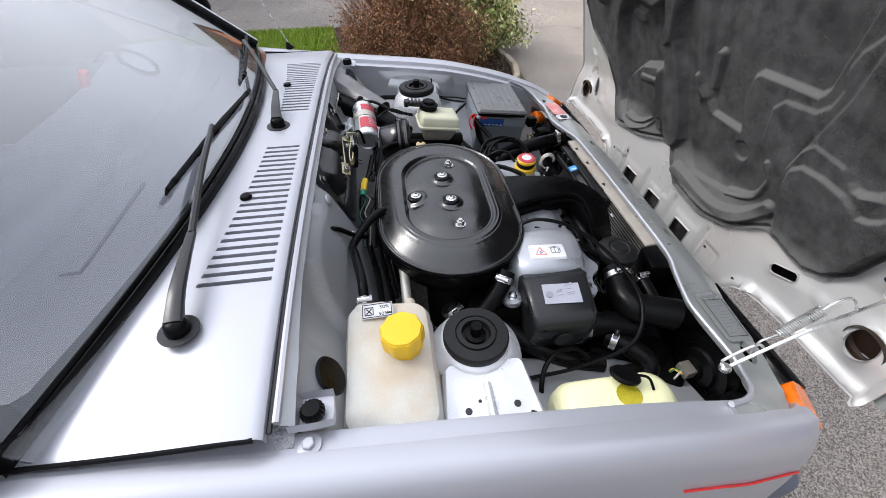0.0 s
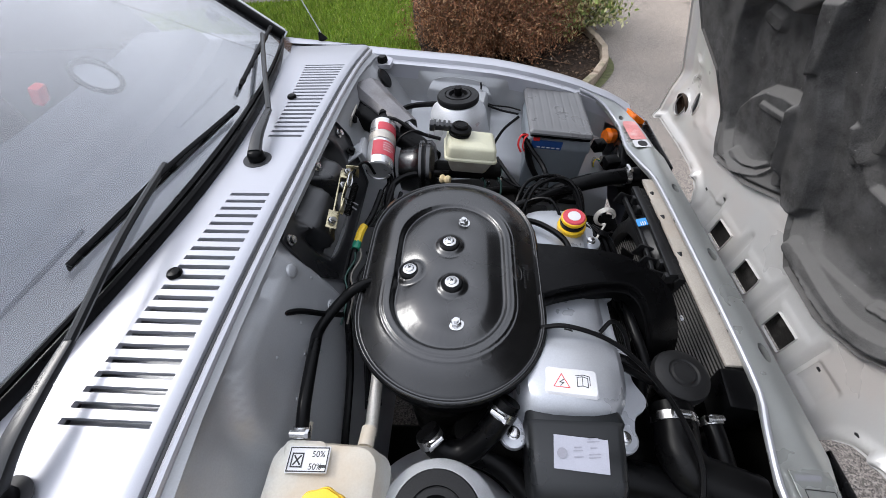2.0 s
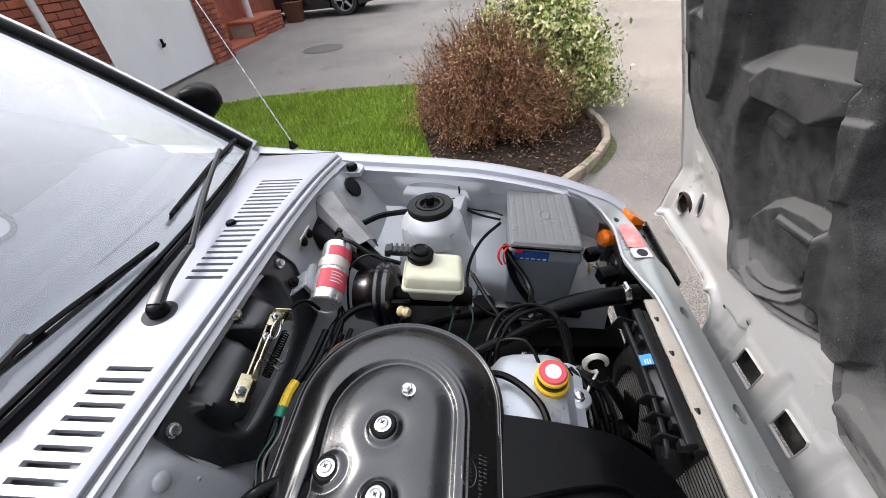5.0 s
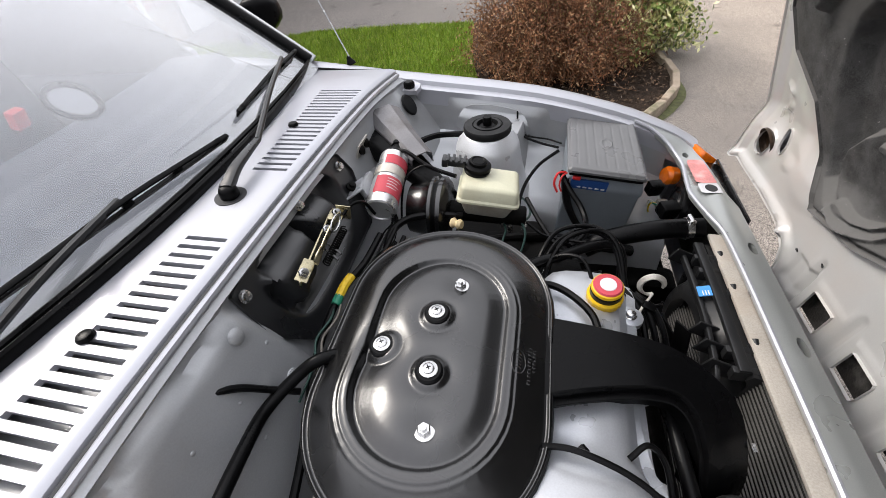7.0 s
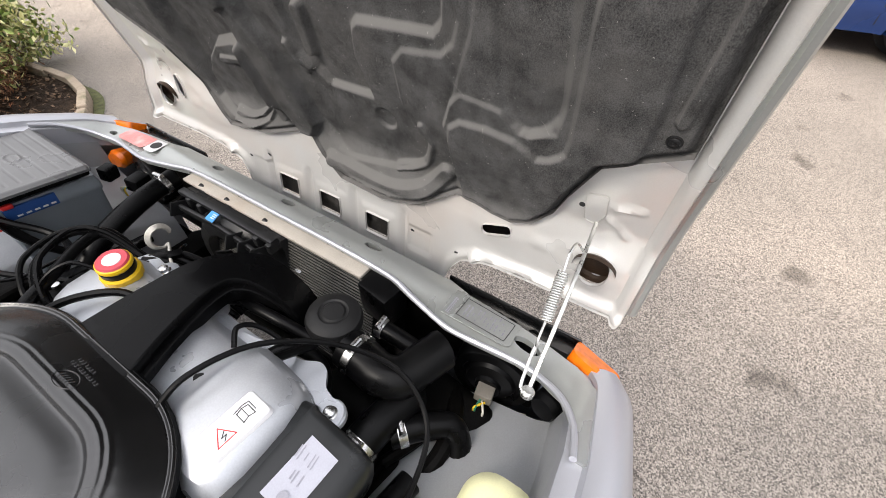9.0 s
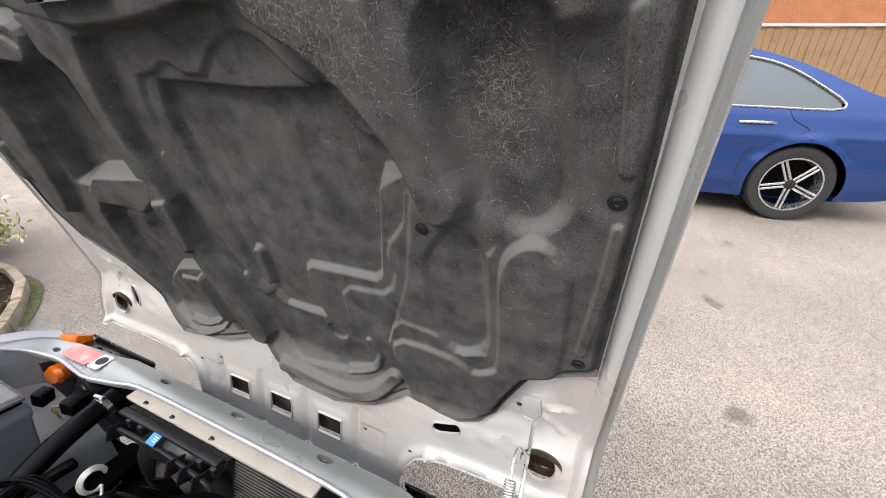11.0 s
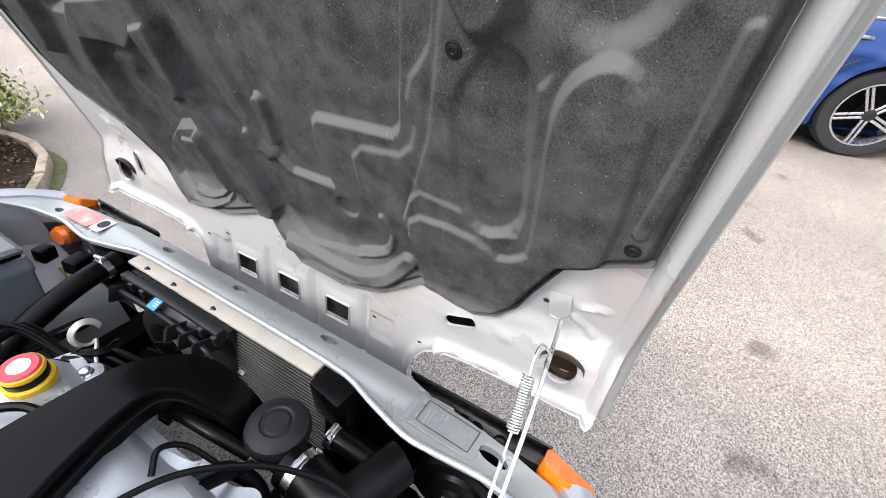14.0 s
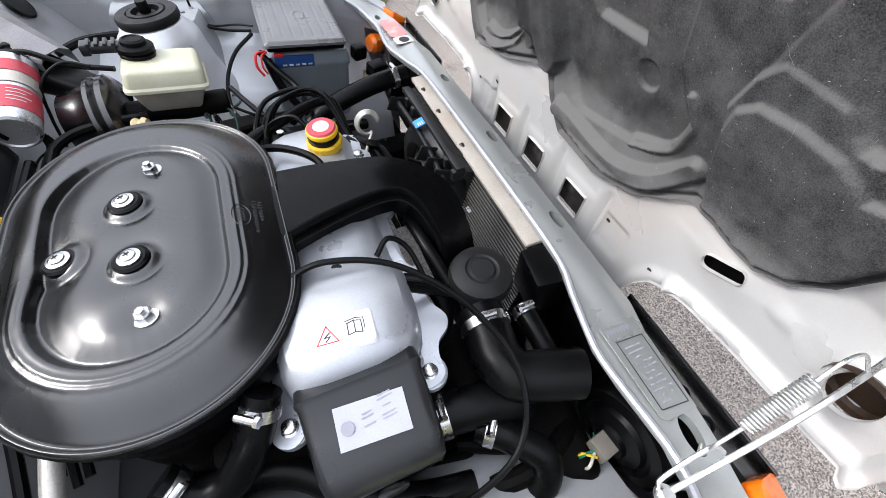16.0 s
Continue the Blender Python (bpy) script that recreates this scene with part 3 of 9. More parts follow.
# inner wings with the strut towers
def inner_wing(side):
    bm = B()
    def place(u, v, h):
        # u along the car, v the length of the pressing from the wing's edge
        dy = interp(v, [(0, 0.0), (0.10, 0.012), (0.13, 0.035), (0.26, 0.17), (0.30, 0.195), (0.45, 0.205)])
        dz = interp(v, [(0, 0.0), (0.10, 0.098), (0.13, 0.118), (0.26, 0.16), (0.30, 0.19), (0.45, 0.34)])
        return Vector((u, side * (0.603 - fy(u) - dy - h), fz(u) - 0.012 - dz))
    def bump(U, V):
        h = 0.010 * mound([(-0.11, 0.02), (0.13, 0.02), (0.11, 0.11), (-0.08, 0.11)], U, V, 0.02)
        h = h + 0.003 * ridge([(-0.2, 0.07), (0.35, 0.07)], U, V, 0.01)
        return h
    sheet(bm, [(-0.26, 0.0), (0.43, 0.0), (0.43, 0.45), (-0.26, 0.45)], 0.012, place, bump)
    part("inner_wing", bm, M_BAY, car)
    bm = B()
    o = (0, side * 0.465, 0.015) if side > 0 else (0.006, -0.460, -0.006)
    k = 1.0 if side > 0 else 0.92
    lathe(bm, [(0.15, 0.57), (0.118, 0.62), (0.094, 0.67), (0.083, 0.71), (0.077, 0.745), (0.0745, 0.762), (0.070, 0.774), (0.060, 0.784), (0.056, 0.792), (0.050, 0.796), (0.0, 0.796)], o, (0, 0, 1), 44)
    part("strut_tower", bm, M_TOWER, car)
    bm = B()
    M = Matrix.Translation((0.010, side * 0.553, 0.780)) @ Euler((radians(-5 * side), 0, 0)).to_matrix().to_4x4()
    rings = []
    for h_, wa, wb in ((-0.14, 0.19, 0.17), (-0.03, 0.150, 0.13), (-0.004, 0.142, 0.122), (0.0, 0.135, 0.115)):
        rings.append([M @ Vector((x * (wa if y * side > 0 else wb) / 0.13, y, h_)) for x, y in rrect(0.13, 0.11, 0.010, 3)])
    loft(bm, rings)
    # near side takes the lit silver, far side the duller bay silver
    tbk = part("tower_bracket", bm, M_TOWER if side < 0 else M_BAY, car)
    bm = B()
    tube(bm, [M @ Vector((-0.002, side * -0.022, -0.002)), M @ Vector((-0.002, 0.0, 0.0)), M @ Vector((-0.002, side * 0.046, -0.001))], 0.007, 10, 4)
    part("rib", bm, M_TOWER if side < 0 else M_BAY, tbk)
    # black discs on the surface stand for the shade inside drilled holes
    for hx, hy, hr in ((-0.034, 0.014 * side, 0.005), (0.035, 0.012 * side, 0.005), (-0.016, 0.002 * side, 0.0025), (-0.045, 0.035 * side, 0.003)):
        bm = B()
        lathe(bm, [(hr, 0), (hr, 0.0006), (0, 0.0006)], M @ Vector((hx, hy, 0.0)), M.to_3x3() @ Vector((0, 0, 1)), 14)
        part("hole", bm, M_INK, tbk)
    bm = B()
    lathe(bm, [(0.007, 0), (0.007, 0.006), (0, 0.007)], M @ Vector((0.051, 0.032 * side, -0.001)), (0.3, 0, 1), 6)
    part("bolt", bm, M_CHROME, tbk)
    # rubber top mount
    bm = B()
    lathe(bm, [(r_ * k, z_) for r_, z_ in [(0.046, 0.792), (0.0535, 0.796), (0.0548, 0.800), (0.0548, 0.808), (0.0525, 0.8115), (0.035, 0.8125), (0.0345, 0.809), (0.0325, 0.809), (0.0318, 0.8135), (0.0245, 0.814), (0.023, 0.803), (0.0, 0.803)]], o, (0, 0, 1), 48)
    m = part("top_mount", bm, M_DUSTRUB, car, "black rubber suspension top mount")
    bm = B()
    lathe(bm, [(r_ * k, z_) for r_, z_ in [(0.017, 0.803), (0.017, 0.809), (0.010, 0.811), (0.010, 0.828), (0.009, 0.830), (0, 0.830)]], o, (0, 0, 1), 24)
    part("strut_nut", bm, M_PLAST, m)


for s in (1, -1):
    inner_wing(s)

# stop, bolt and folded plate in each rear corner of the bay
for s in (1, -1):
    zc = fz(-0.213) - 0.004
    bm = B()
    sheet(bm, [(-0.236, 0.563), (-0.188, 0.563), (-0.184, 0.600), (-0.205, 0.606), (-0.238, 0.606)], 0.008, lambda u, v, h, s=s, zc=zc: Vector((u, s * v, zc + 0.012 * max(0, v - 0.598) / 0.01)), thick=0.012)
    part("corner_plate", bm, M_PAINT, car)
    bm = B()
    lathe(bm, [(0.012, 0), (0.0135, 0.003), (0.0135, 0.011), (0.010, 0.016), (0, 0.017)], (-0.211, s * 0.583, zc), (0, 0, 1), 54, 18, 0.05)
    part("bonnet_buffer", bm, M_RUBBER, car, "ridged black rubber buffer")
    bm = B()
    lathe(bm, [(0.0135, 0), (0.0135, 0.002), (0.008, 0.003)], (-0.214, s * 0.615, fz(-0.214) - 0.010), (0, 0, 1), 24)
    lathe(bm, [(0.0075, 0), (0.0075, 0.006), (0.006, 0.007), (0, 0.007)], (-0.214, s * 0.615, fz(-0.214) - 0.008), (0, 0, 1), 6)
    part("wing_bolt", bm, M_PAINT, car)
    bm = B()
    box(bm, (-0.245, s * 0.600, fz(-0.245) - 0.012), (0.03, 0.034, 0.006), (0, 0, 0), 0.002)
    part("sealed_joint", bm, mat("brushed_sealer", (0.4, 0.4, 0.42), 0.6, 0.1, 0.3, 60, 300, 0.8, depth=0.004), car)

# front slam panel
SLAM_IN = [(0.345, 0.604), (0.385, 0.594), (0.42, 0.572), (0.441, 0.54), (0.447, 0.50), (0.441, 0.43), (0.440, 0.385), (0.456, 0.315), (0.470, 0.26), (0.473, 0.15), (0.473, 0.0)]
SLAM_OUT = [(0.519, 0.0), (0.519, 0.2), (0.519, 0.35), (0.508, 0.39), (0.502, 0.46), (0.494, 0.52), (0.482, 0.575), (0.455, 0.612), (0.345, 0.64)]
slam_outline = [(x, -y) for x, y in SLAM_IN] + [(x, y) for x, y in SLAM_IN[::-1][1:]] + [(x, y) for x, y in SLAM_OUT[::-1]] + [(x, -y) for x, y in SLAM_OUT[1:]]


def slam_z(x, y):
    a = abs(y)
    zc = 0.714 - 0.008 * (a / 0.6) ** 2
    if a > 0.52:
        k = step01(np.array((a - 0.52) / 0.08))
        zc = zc * (1 - k) + (fz(x) - 0.004) * k
    return float(zc) - 0.10 * max(0, x - 0.495)


def ell(cx, cy, rx, ry, rot=0.0, n=20):
    c, s_ = math.cos(rot), math.sin(rot)
    return [(cx + rx * math.cos(2 * math.pi * i / n) * c - ry * math.sin(2 * math.pi * i / n) * s_, cy + rx * math.cos(2 * math.pi * i / n) * s_ + ry * math.sin(2 * math.pi * i / n) * c) for i in range(n)]


bm = B()
sheet(bm, slam_outline, 0.0042, lambda u, v, h: Vector((u, v, slam_z(u, v) + h)), lambda U, V: 0.004 * step01(1 - np.abs(U - 0.492) / 0.03),
      holes=[ell(0.503, 0.220, 0.0075, 0.016), ell(0.505, 0.014, 0.0075, 0.017), ell(0.505, -0.196, 0.0075, 0.018), ell(0.476, -0.502, 0.0085, 0.022, -0.12), ell(0.460, 0.545, 0.007, 0.009)], thick=0.012)
slam = part("slam_panel", bm, M_SLAM, car, "silver slam panel with oval holes")
# rolled lip along its rear edge
bm = B()
tube(bm, [Vector((x - 0.001, y, slam_z(x, y) + 0.0005)) for x, y in [(a, -b) for a, b in SLAM_IN] + SLAM_IN[::-1][1:]], 0.0045, 8, 3)
part("lip", bm, M_PAINT, slam, "bright rolled edge")
# identification plate on the slam panel
bm = B()
sheet(bm, [(0.455, -0.482), (0.499, -0.482), (0.503, -0.374), (0.455, -0.368)], 0.01, lambda u, v, h: Vector((u, v, slam_z(u, v) + 0.0055)), thick=0.001)
vin = part("identification_plate", bm, M_SLAM, slam, "thin metal plate with worn stamped lettering")
def slam_line(bm, x0, y0, x1, y1, w=0.0012):
    d = Vector((x1 - x0, y1 - y0, 0)).normalized()
    s_ = Vector((-d.y, d.x, 0)) * (w / 2)
    vs = [Vector((x0, y0, 0)) + s_, Vector((x0, y0, 0)) - s_, Vector((x1, y1, 0)) - s_, Vector((x1, y1, 0)) + s_]
    bm.faces.new([bm.verts.new((p.x, p.y, slam_z(p.x, p.y) + 0.0066)) for p in vs])
bm = B()
BOXP = [(0.463, -0.390), (0.498, -0.392), (0.494, -0.474), (0.461, -0.471)]
for (xa, ya), (xb, yb) in zip(BOXP, BOXP[1:] + BOXP[:1]):
    slam_line(bm, xa, ya, xb, yb)
part("stamped_border", bm, M_INK, vin)
rv = np.random.default_rng(4)
bm = B()
for i in range(11):
    y = -0.400 - 0.0065 * i
    x = 0.467
    while x < 0.489:
        L = rv.uniform(0.002, 0.007)
        if rv.random() < 0.7:
            slam_line(bm, x, y, x + L, y, 0.002)
        x += L + 0.0016
for k in range(14):
    slam_line(bm, 0.459 + 0.0023 * k, -0.3735, 0.459 + 0.0023 * k, -0.381 + 0.002 * (k % 2), 0.0012)
tagged(part("stamped_lettering", bm, M_GREYINK, vin), kind="stuff")
# red and white sticker, with its dark badge, on the far corner
bm = B()
sheet(bm, [(0.456, 0.422), (0.497, 0.425), (0.490, 0.522), (0.454, 0.520)], 0.01, lambda u, v, h: Vector((u, v, slam_z(u, v) + 0.0055)))
st = part("sticker", bm, mat("sun_bleached_red_print", (0.62, 0.23, 0.22), 0.4, 0.0, 0.3, 22, 500, 0.03, dirt=(0.70, 0.52, 0.50), dirt_amount=0.8, dirt_scale=24), slam, "faded red and white sticker")
bm = B()
sheet(bm, [(0.458, 0.385), (0.499, 0.388), (0.497, 0.4235), (0.456, 0.4205)], 0.006, lambda u, v, h: Vector((u, v, slam_z(u, v) + 0.0055)))
part("sticker_edge", bm, M_WHITE, st)
bm = B()
sheet(bm, ell(0.480, 0.404, 0.012, 0.014), 0.004, lambda u, v, h: Vector((u, v, slam_z(u, v) + 0.0058)))
part("badge", bm, M_INK, slam, "small dark round badge")

def rrect_at(cx, cy, w, h, r):
    return [(cx + a, cy + b) for a, b in rrect(w, h, r, 4)]


# front face below the slam panel, headlamps and indicators
# panel darkened so the slam panel's holes above it look shaded
bm = B()
box(bm, (0.50, 0, 0.60), (0.03, 1.08, 0.16), (0, 6, 0), 0.008)
part("front_panel", bm, M_DARK, car)
bm = B()
box(bm, (0.545, 0, 0.45), (0.10, 1.33, 0.12), (0, 0, 0), 0.03, 3)
part("bumper", bm, M_BUMPER, car, "bluish grey plastic bumper")
for s in (1, -1):
    bm = B()
    hc, ha = Vector((0.452, s * 0.468, 0.612)), Vector((-1, s * 0.12, 0.10)).normalized()
    lathe(bm, [(0.066, -0.05), (0.066, 0.0), (0.063, 0.006), (0.050, 0.008), (0.047, 0.004), (0.042, 0.004), (0.038, 0.010), (0.022, 0.014), (0.020, 0.020), (0, 0.020)], hc, ha, 40)
    lamp = part("headlamp_back", bm, M_RUBBER, car, "round black rubber boot on the headlamp back")
    bm = B()
    box(bm, hc + ha * 0.030, (0.026, 0.028, 0.020), (0, 6, 10), 0.002)
    part("plug", bm, M_CREAMPLUG, lamp, "brownish grey plug")
    for k, (m, dy) in enumerate(((M_YTAPE, 0.006), (M_GREENW, -0.002), (M_CREAM, 0.001))):
        bm = B()
        q = hc + ha * 0.044 + Vector((0, s * dy, 0))
        tube(bm, [q, q + Vector((-0.016, s * 0.010 * (k - 1), 0.004)), q + Vector((-0.014, s * 0.008 * (k - 1), -0.022)), q + Vector((0.012, s * 0.004 * k, -0.032)), q + Vector((0.03, s * -0.02, -0.04))], 0.0019, 6)
        part("wire", bm, m, lamp)
    bm = B()
    box(bm, hc + Vector((-0.02, s * 0.062, -0.06)), (0.03, 0.03, 0.025), (10, 0, 25), 0.002)
    part("bracket", bm, M_ALU, lamp)
    bm = B()
    sheet(bm, rrect_at(0.0385, 0.025, 0.077, 0.050, 0.010), 0.006, lambda u, v, h, s=s: Vector((0.503 - 0.30 * u + 0.80 * v, s * (0.560 + 0.90 * u + 0.05 * v), 0.711 - 0.58 * v + h)), lambda U, V: 0.004 * step01(V / 0.01), thick=-0.02 * s)
    ind = part("indicator", bm, M_ORANGE, car, "amber indicator lens")
    bm = B()
    lathe(bm, [(0.022, 0), (0.024, 0.02), (0.018, 0.03), (0, 0.032)], (0.46, s * 0.565, 0.64), (-1, -0.3 * s, 0.2), 20)
    part("lamp_holder", bm, M_ORANGE if s > 0 else M_PLAST, ind)
    bm = B()
    box(bm, (0.524, s * 0.45, 0.668), (0.036, 0.23, 0.03), (0, 14, 0), 0.006)
    box(bm, (0.5415, s * 0.45, 0.684), (0.004, 0.235, 0.012), (0, 0, 0), 0.001)
    sur = part("headlamp_surround", bm, M_BLACK, car)
    bm = B()
    box(bm, (0.511, s * 0.405, 0.690), (0.016, 0.036, 0.006), (0, 8, 0), 0.001)
    part("clip_plate", bm, M_ALLOY, sur)
    for y_ in (0.44, 0.462, 0.50):
        bm = B()
        lathe(bm, [(0.010, 0), (0.010, 0.004), (0.0075, 0.004), (0.0075, 0.001), (0, 0.001)], (0.512, s * y_, 0.6835), (0, 0, 1), 20)
        part("adjuster", bm, M_PLAST, sur)

# floor of the bay: unseen dark members added, with a gap to the ground
bm = B()
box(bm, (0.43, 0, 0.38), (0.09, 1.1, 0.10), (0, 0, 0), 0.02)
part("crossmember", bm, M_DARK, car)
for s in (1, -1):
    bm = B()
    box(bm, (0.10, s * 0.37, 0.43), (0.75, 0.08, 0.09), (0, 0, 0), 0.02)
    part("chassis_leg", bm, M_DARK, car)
    bm = B()
    cyl(bm, (0.0, s * 0.50, 0.28), (0.0, s * 0.68, 0.28), 0.28, seg=40, bev=0.03)
    part("front_wheel", bm, M_TYRE, car)

# windscreen, seals, pillars and roof
def screen(u, v):
    """u across (-1 to 1), v up the glass (0 to 1)."""
    y = u * (0.612 - 0.09 * v)
    return Vector((-0.392 - 0.09 * u * u - 0.60 * v, y, 0.944 - 0.02 * u * u + 0.455 * v + 0.02 * math.sin(math.pi * v)))


def strip(bm, ins, outs):
    a = [bm.verts.new(p) for p in ins]
    b = [bm.verts.new(p) for p in outs]
    for i in range(len(a) - 1):
        bm.faces.new((a[i], a[i + 1], b[i + 1], b[i]))
    return bm


def glass(name, tint, base_gloss):
    """A clear pane: what is behind it shows through, and its gloss grows towards grazing."""
    m = bpy.data.materials.new(name)
    m.use_nodes = True
    n, l = m.node_tree.nodes, m.node_tree.links
    clear, gloss = n.new("ShaderNodeBsdfTransparent"), n.new("ShaderNodeBsdfGlossy")
    clear.inputs["Color"].default_value = (*tint, 1)
    gloss.inputs["Roughness"].default_value = 0.03
    gloss.inputs["Color"].default_value = (0.94, 0.94, 0.95, 1)
    lw, mx = n.new("ShaderNodeLayerWeight"), n.new("ShaderNodeMixShader")
    lw.inputs["Blend"].default_value = 0.5
    pw, sc2 = n.new("ShaderNodeMath"), n.new("ShaderNodeMath")
    pw.operation, sc2.operation = "POWER", "MULTIPLY_ADD"
    pw.inputs[1].default_value = 2.0
    sc2.inputs[1].default_value, sc2.inputs[2].default_value = 1.1, base_gloss
    l.new(lw.outputs["Facing"], pw.inputs[0])
    l.new(pw.outputs[0], sc2.inputs[0])
    l.new(sc2.outputs[0], mx.inputs[0])
    l.new(clear.outputs[0], mx.inputs[1])
    l.new(gloss.outputs[0], mx.inputs[2])
    l.new(mx.outputs[0], n["Material Output"].inputs["Surface"])
    return m


M_GLASS = glass("windscreen_glass", (0.94, 0.95, 0.96), 0.04)
M_SIDEGL = mat("shaded_side_glass", (0.16, 0.17, 0.19), 0.15, 0.0, 0.05, 4, 300, 0.0)
bm = B()
N = 32
pane = []
for off in (0.0, -0.005):
    pane.append([[bm.verts.new(screen(-1 + 2 * i / N, 1.03 * j / N - 0.03) + Vector((0.6, 0, 0.8)) * off) for i in range(N + 1)] for j in range(N + 1)])
for k, rows in enumerate(pane):
    for j in range(N):
        for i in range(N):
            q = (rows[j][i], rows[j][i + 1], rows[j + 1][i + 1], rows[j + 1][i])
            bm.faces.new(q if k else q[::-1])
rim = [(0, i) for i in range(N)] + [(j, N) for j in range(N)] + [(N, N - i) for i in range(N)] + [(N - j, 0) for j in range(N)]
for (j0, i0), (j1, i1) in zip(rim, rim[1:] + rim[:1]):
    bm.faces.new((pane[0][j0][i0], pane[0][j1][i1], pane[1][j1][i1], pane[1][j0][i0]))
bmesh.ops.recalc_face_normals(bm, faces=bm.faces[:])
ws = part("windscreen", bm, M_GLASS, car, "laminated windscreen reflecting the grey sky")
ws.visible_shadow = False
US = [-1 + 2 * i / 40 for i in range(41)]
bm = B()
SEAL = [(0.0, -0.002), (0.06, 0.006), (0.18, 0.0095), (0.34, 0.0105), (0.46, 0.009), (0.52, 0.0045), (0.58, 0.0045), (0.64, 0.008), (0.80, 0.009), (0.93, 0.007), (1.0, 0.0)]
for (lo, z0), (hi, z1) in zip(SEAL, SEAL[1:]):
    def at(k, dz):
        out = []
        for u in US:
            g = screen(u, 0.004) + Vector((0, 0, 0.002))
            c = Vector((cowl_back(u * 0.612) - 0.004, u * 0.622, cowl_z(u * 0.612)))
            p = c.lerp(g, k)
            out.append(p + Vector((0.3, 0, 1)) * dz)
        return out
    strip(bm, at(lo, z0), at(hi, z1))
bmesh.ops.remove_doubles(bm, verts=bm.verts[:], dist=1e-5)
bmesh.ops.recalc_face_normals(bm, faces=bm.faces[:])
part("screen_seal", bm, M_RUBBER, car, "black ribbed rubber screen seal", 0.5)
for s in (1, -1):
    line = [screen(s, v / 10) for v in range(11)]
    for name, m, r, off in (("pillar_seal", M_RUBBER, 0.012, (0, 0.004 * s, 0.004)), ("pillar", M_PAINT, 0.028, (-0.02, 0.036 * s, -0.02)), ("gutter_trim", M_CHROME, 0.005, (0.0, 0.018 * s, 0.012))):
        bm = B()
        tube(bm, [p + Vector(off) for p in line], r, 12, 2)
        part(name, bm, m, car)
bm = B()
sheet(bm, [(-2.3, -0.55), (-0.985, -0.55), (-0.985, 0.55), (-2.3, 0.55)], 0.1, lambda u, v, h: Vector((u, v, 1.40 + 0.03 * (1 - (v / 0.55) ** 2))))
part("roof", bm, M_PAINT, car)
bm = B()
tube(bm, [screen(u, 0.99) for u in (-1, -0.5, 0, 0.5, 1)], 0.016, 10)
part("header_seal", bm, M_RUBBER, car)

# cabin seen through the glass
bm = B()
def dash(u, v, h):
    return Vector((-0.418 - 0.085 * (v / 0.6) ** 2 - u, v, 0.930 - 0.05 * u + h))
sheet(bm, [(0.0, -0.56), (0.36, -0.56), (0.36, 0.56), (0.0, 0.56)], 0.02, dash, lambda U, V: 0.03 * step01((U - 0.17) / 0.03) + 0.02 * step01((V + 0.12) / 0.03) * step01((U - 0.1) / 0.03), thick=-0.2)
part("dashboard", bm, M_DASH, car, "grey moulded dashboard top")
for k in range(2):
    bm = B()
    box(bm, (-0.54, -0.26 + 0.5 * k, 0.926), (0.03, 0.22, 0.01), (0, -4, 0), 0.003)
    part("demister_vent", bm, M_WINDARK, car)
bm = B()
box(bm, (-1.6, 0, 0.55), (1.8, 1.2, 0.1))
part("cabin_floor", bm, M_WINDARK, car)
bm = B()
sheet(bm, [(-2.35, -0.56), (-1.0, -0.56), (-1.0, 0.56), (-2.35, 0.56)], 0.15, lambda u, v, h: Vector((u, v, 1.375)))
part("headliner", bm, mat("pale_headliner", (0.5, 0.5, 0.5), 0.9), car)
for s in (1, -1):
    bm = B()
    loft(bm, [[Vector(p) + Vector((0, s * d, 0)) for p in ((-0.80, s * 0.63, 0.90), (-2.3, s * 0.63, 0.90), (-2.3, s * 0.53, 1.36), (-1.12, s * 0.53, 1.36))] for d in (0.0, 0.004)])
    part("side_window", bm, M_SIDEGL, car)
bm = B()
box(bm, (-2.4, 0, 0.75), (0.1, 1.3, 0.9))
part("tailgate_panel", bm, M_WINDARK, car)
for s in (1, -1):
    bm = B()
    box(bm, (-1.45, s * 0.33, 0.78), (0.16, 0.48, 0.62), (0, -15, 0), 0.06, 3)
    box(bm, (-1.22, s * 0.33, 0.62), (0.46, 0.48, 0.16), (0, 5, 0), 0.06, 3)
    part("seat", bm, M_WINDARK, car)
    bm = B()
    box(bm, (-1.5, s * 0.73, 0.55), (1.15, 0.06, 0.78), (0, 0, 0), 0.03)
    part("door", bm, M_PAINT, car)
bm = B()
ring_pts = [Vector((-0.86 + 0.17 * math.sin(a) * 0.35, -0.32 + 0.17 * math.cos(a), 0.93 + 0.17 * math.sin(a) * 0.93)) for a in (i * math.pi / 12 for i in range(25))]
tube(bm, ring_pts, 0.012, 10, 2)
part("steering_wheel", bm, M_WINDARK, car)
# round permit holder stuck to the glass, and a red pull behind it
def on_glass(du, dv, off=-0.006):
    return screen(0.095 + du / 0.6, 0.25 + dv / 0.75) + Vector((0.6, 0, 0.8)) * off
bm = B()
tube(bm, [on_glass(0.031 * math.cos(a), 0.031 * math.sin(a), -0.0105) for a in (i * math.pi / 16 for i in range(33))], 0.0042, 8, 2)
holder = part("permit_holder", bm, M_PLAST, car, "round dark-rimmed permit holder on the glass")
bm = B()
vs = [bm.verts.new(on_glass(0.029 * math.cos(i * math.pi / 16), 0.029 * math.sin(i * math.pi / 16), -0.012)) for i in range(32)]
bm.faces.new(vs)
part("permit_disc", bm, mat("pale_paper", (0.30, 0.31, 0.33), 0.7), holder)
bm = B()
box(bm, (-0.64, 0.03, 1.048), (0.014, 0.024, 0.028), (0, 20, 10), 0.003)
part("cabin_tag", bm, M_RED, car, "small red tag behind the glass")

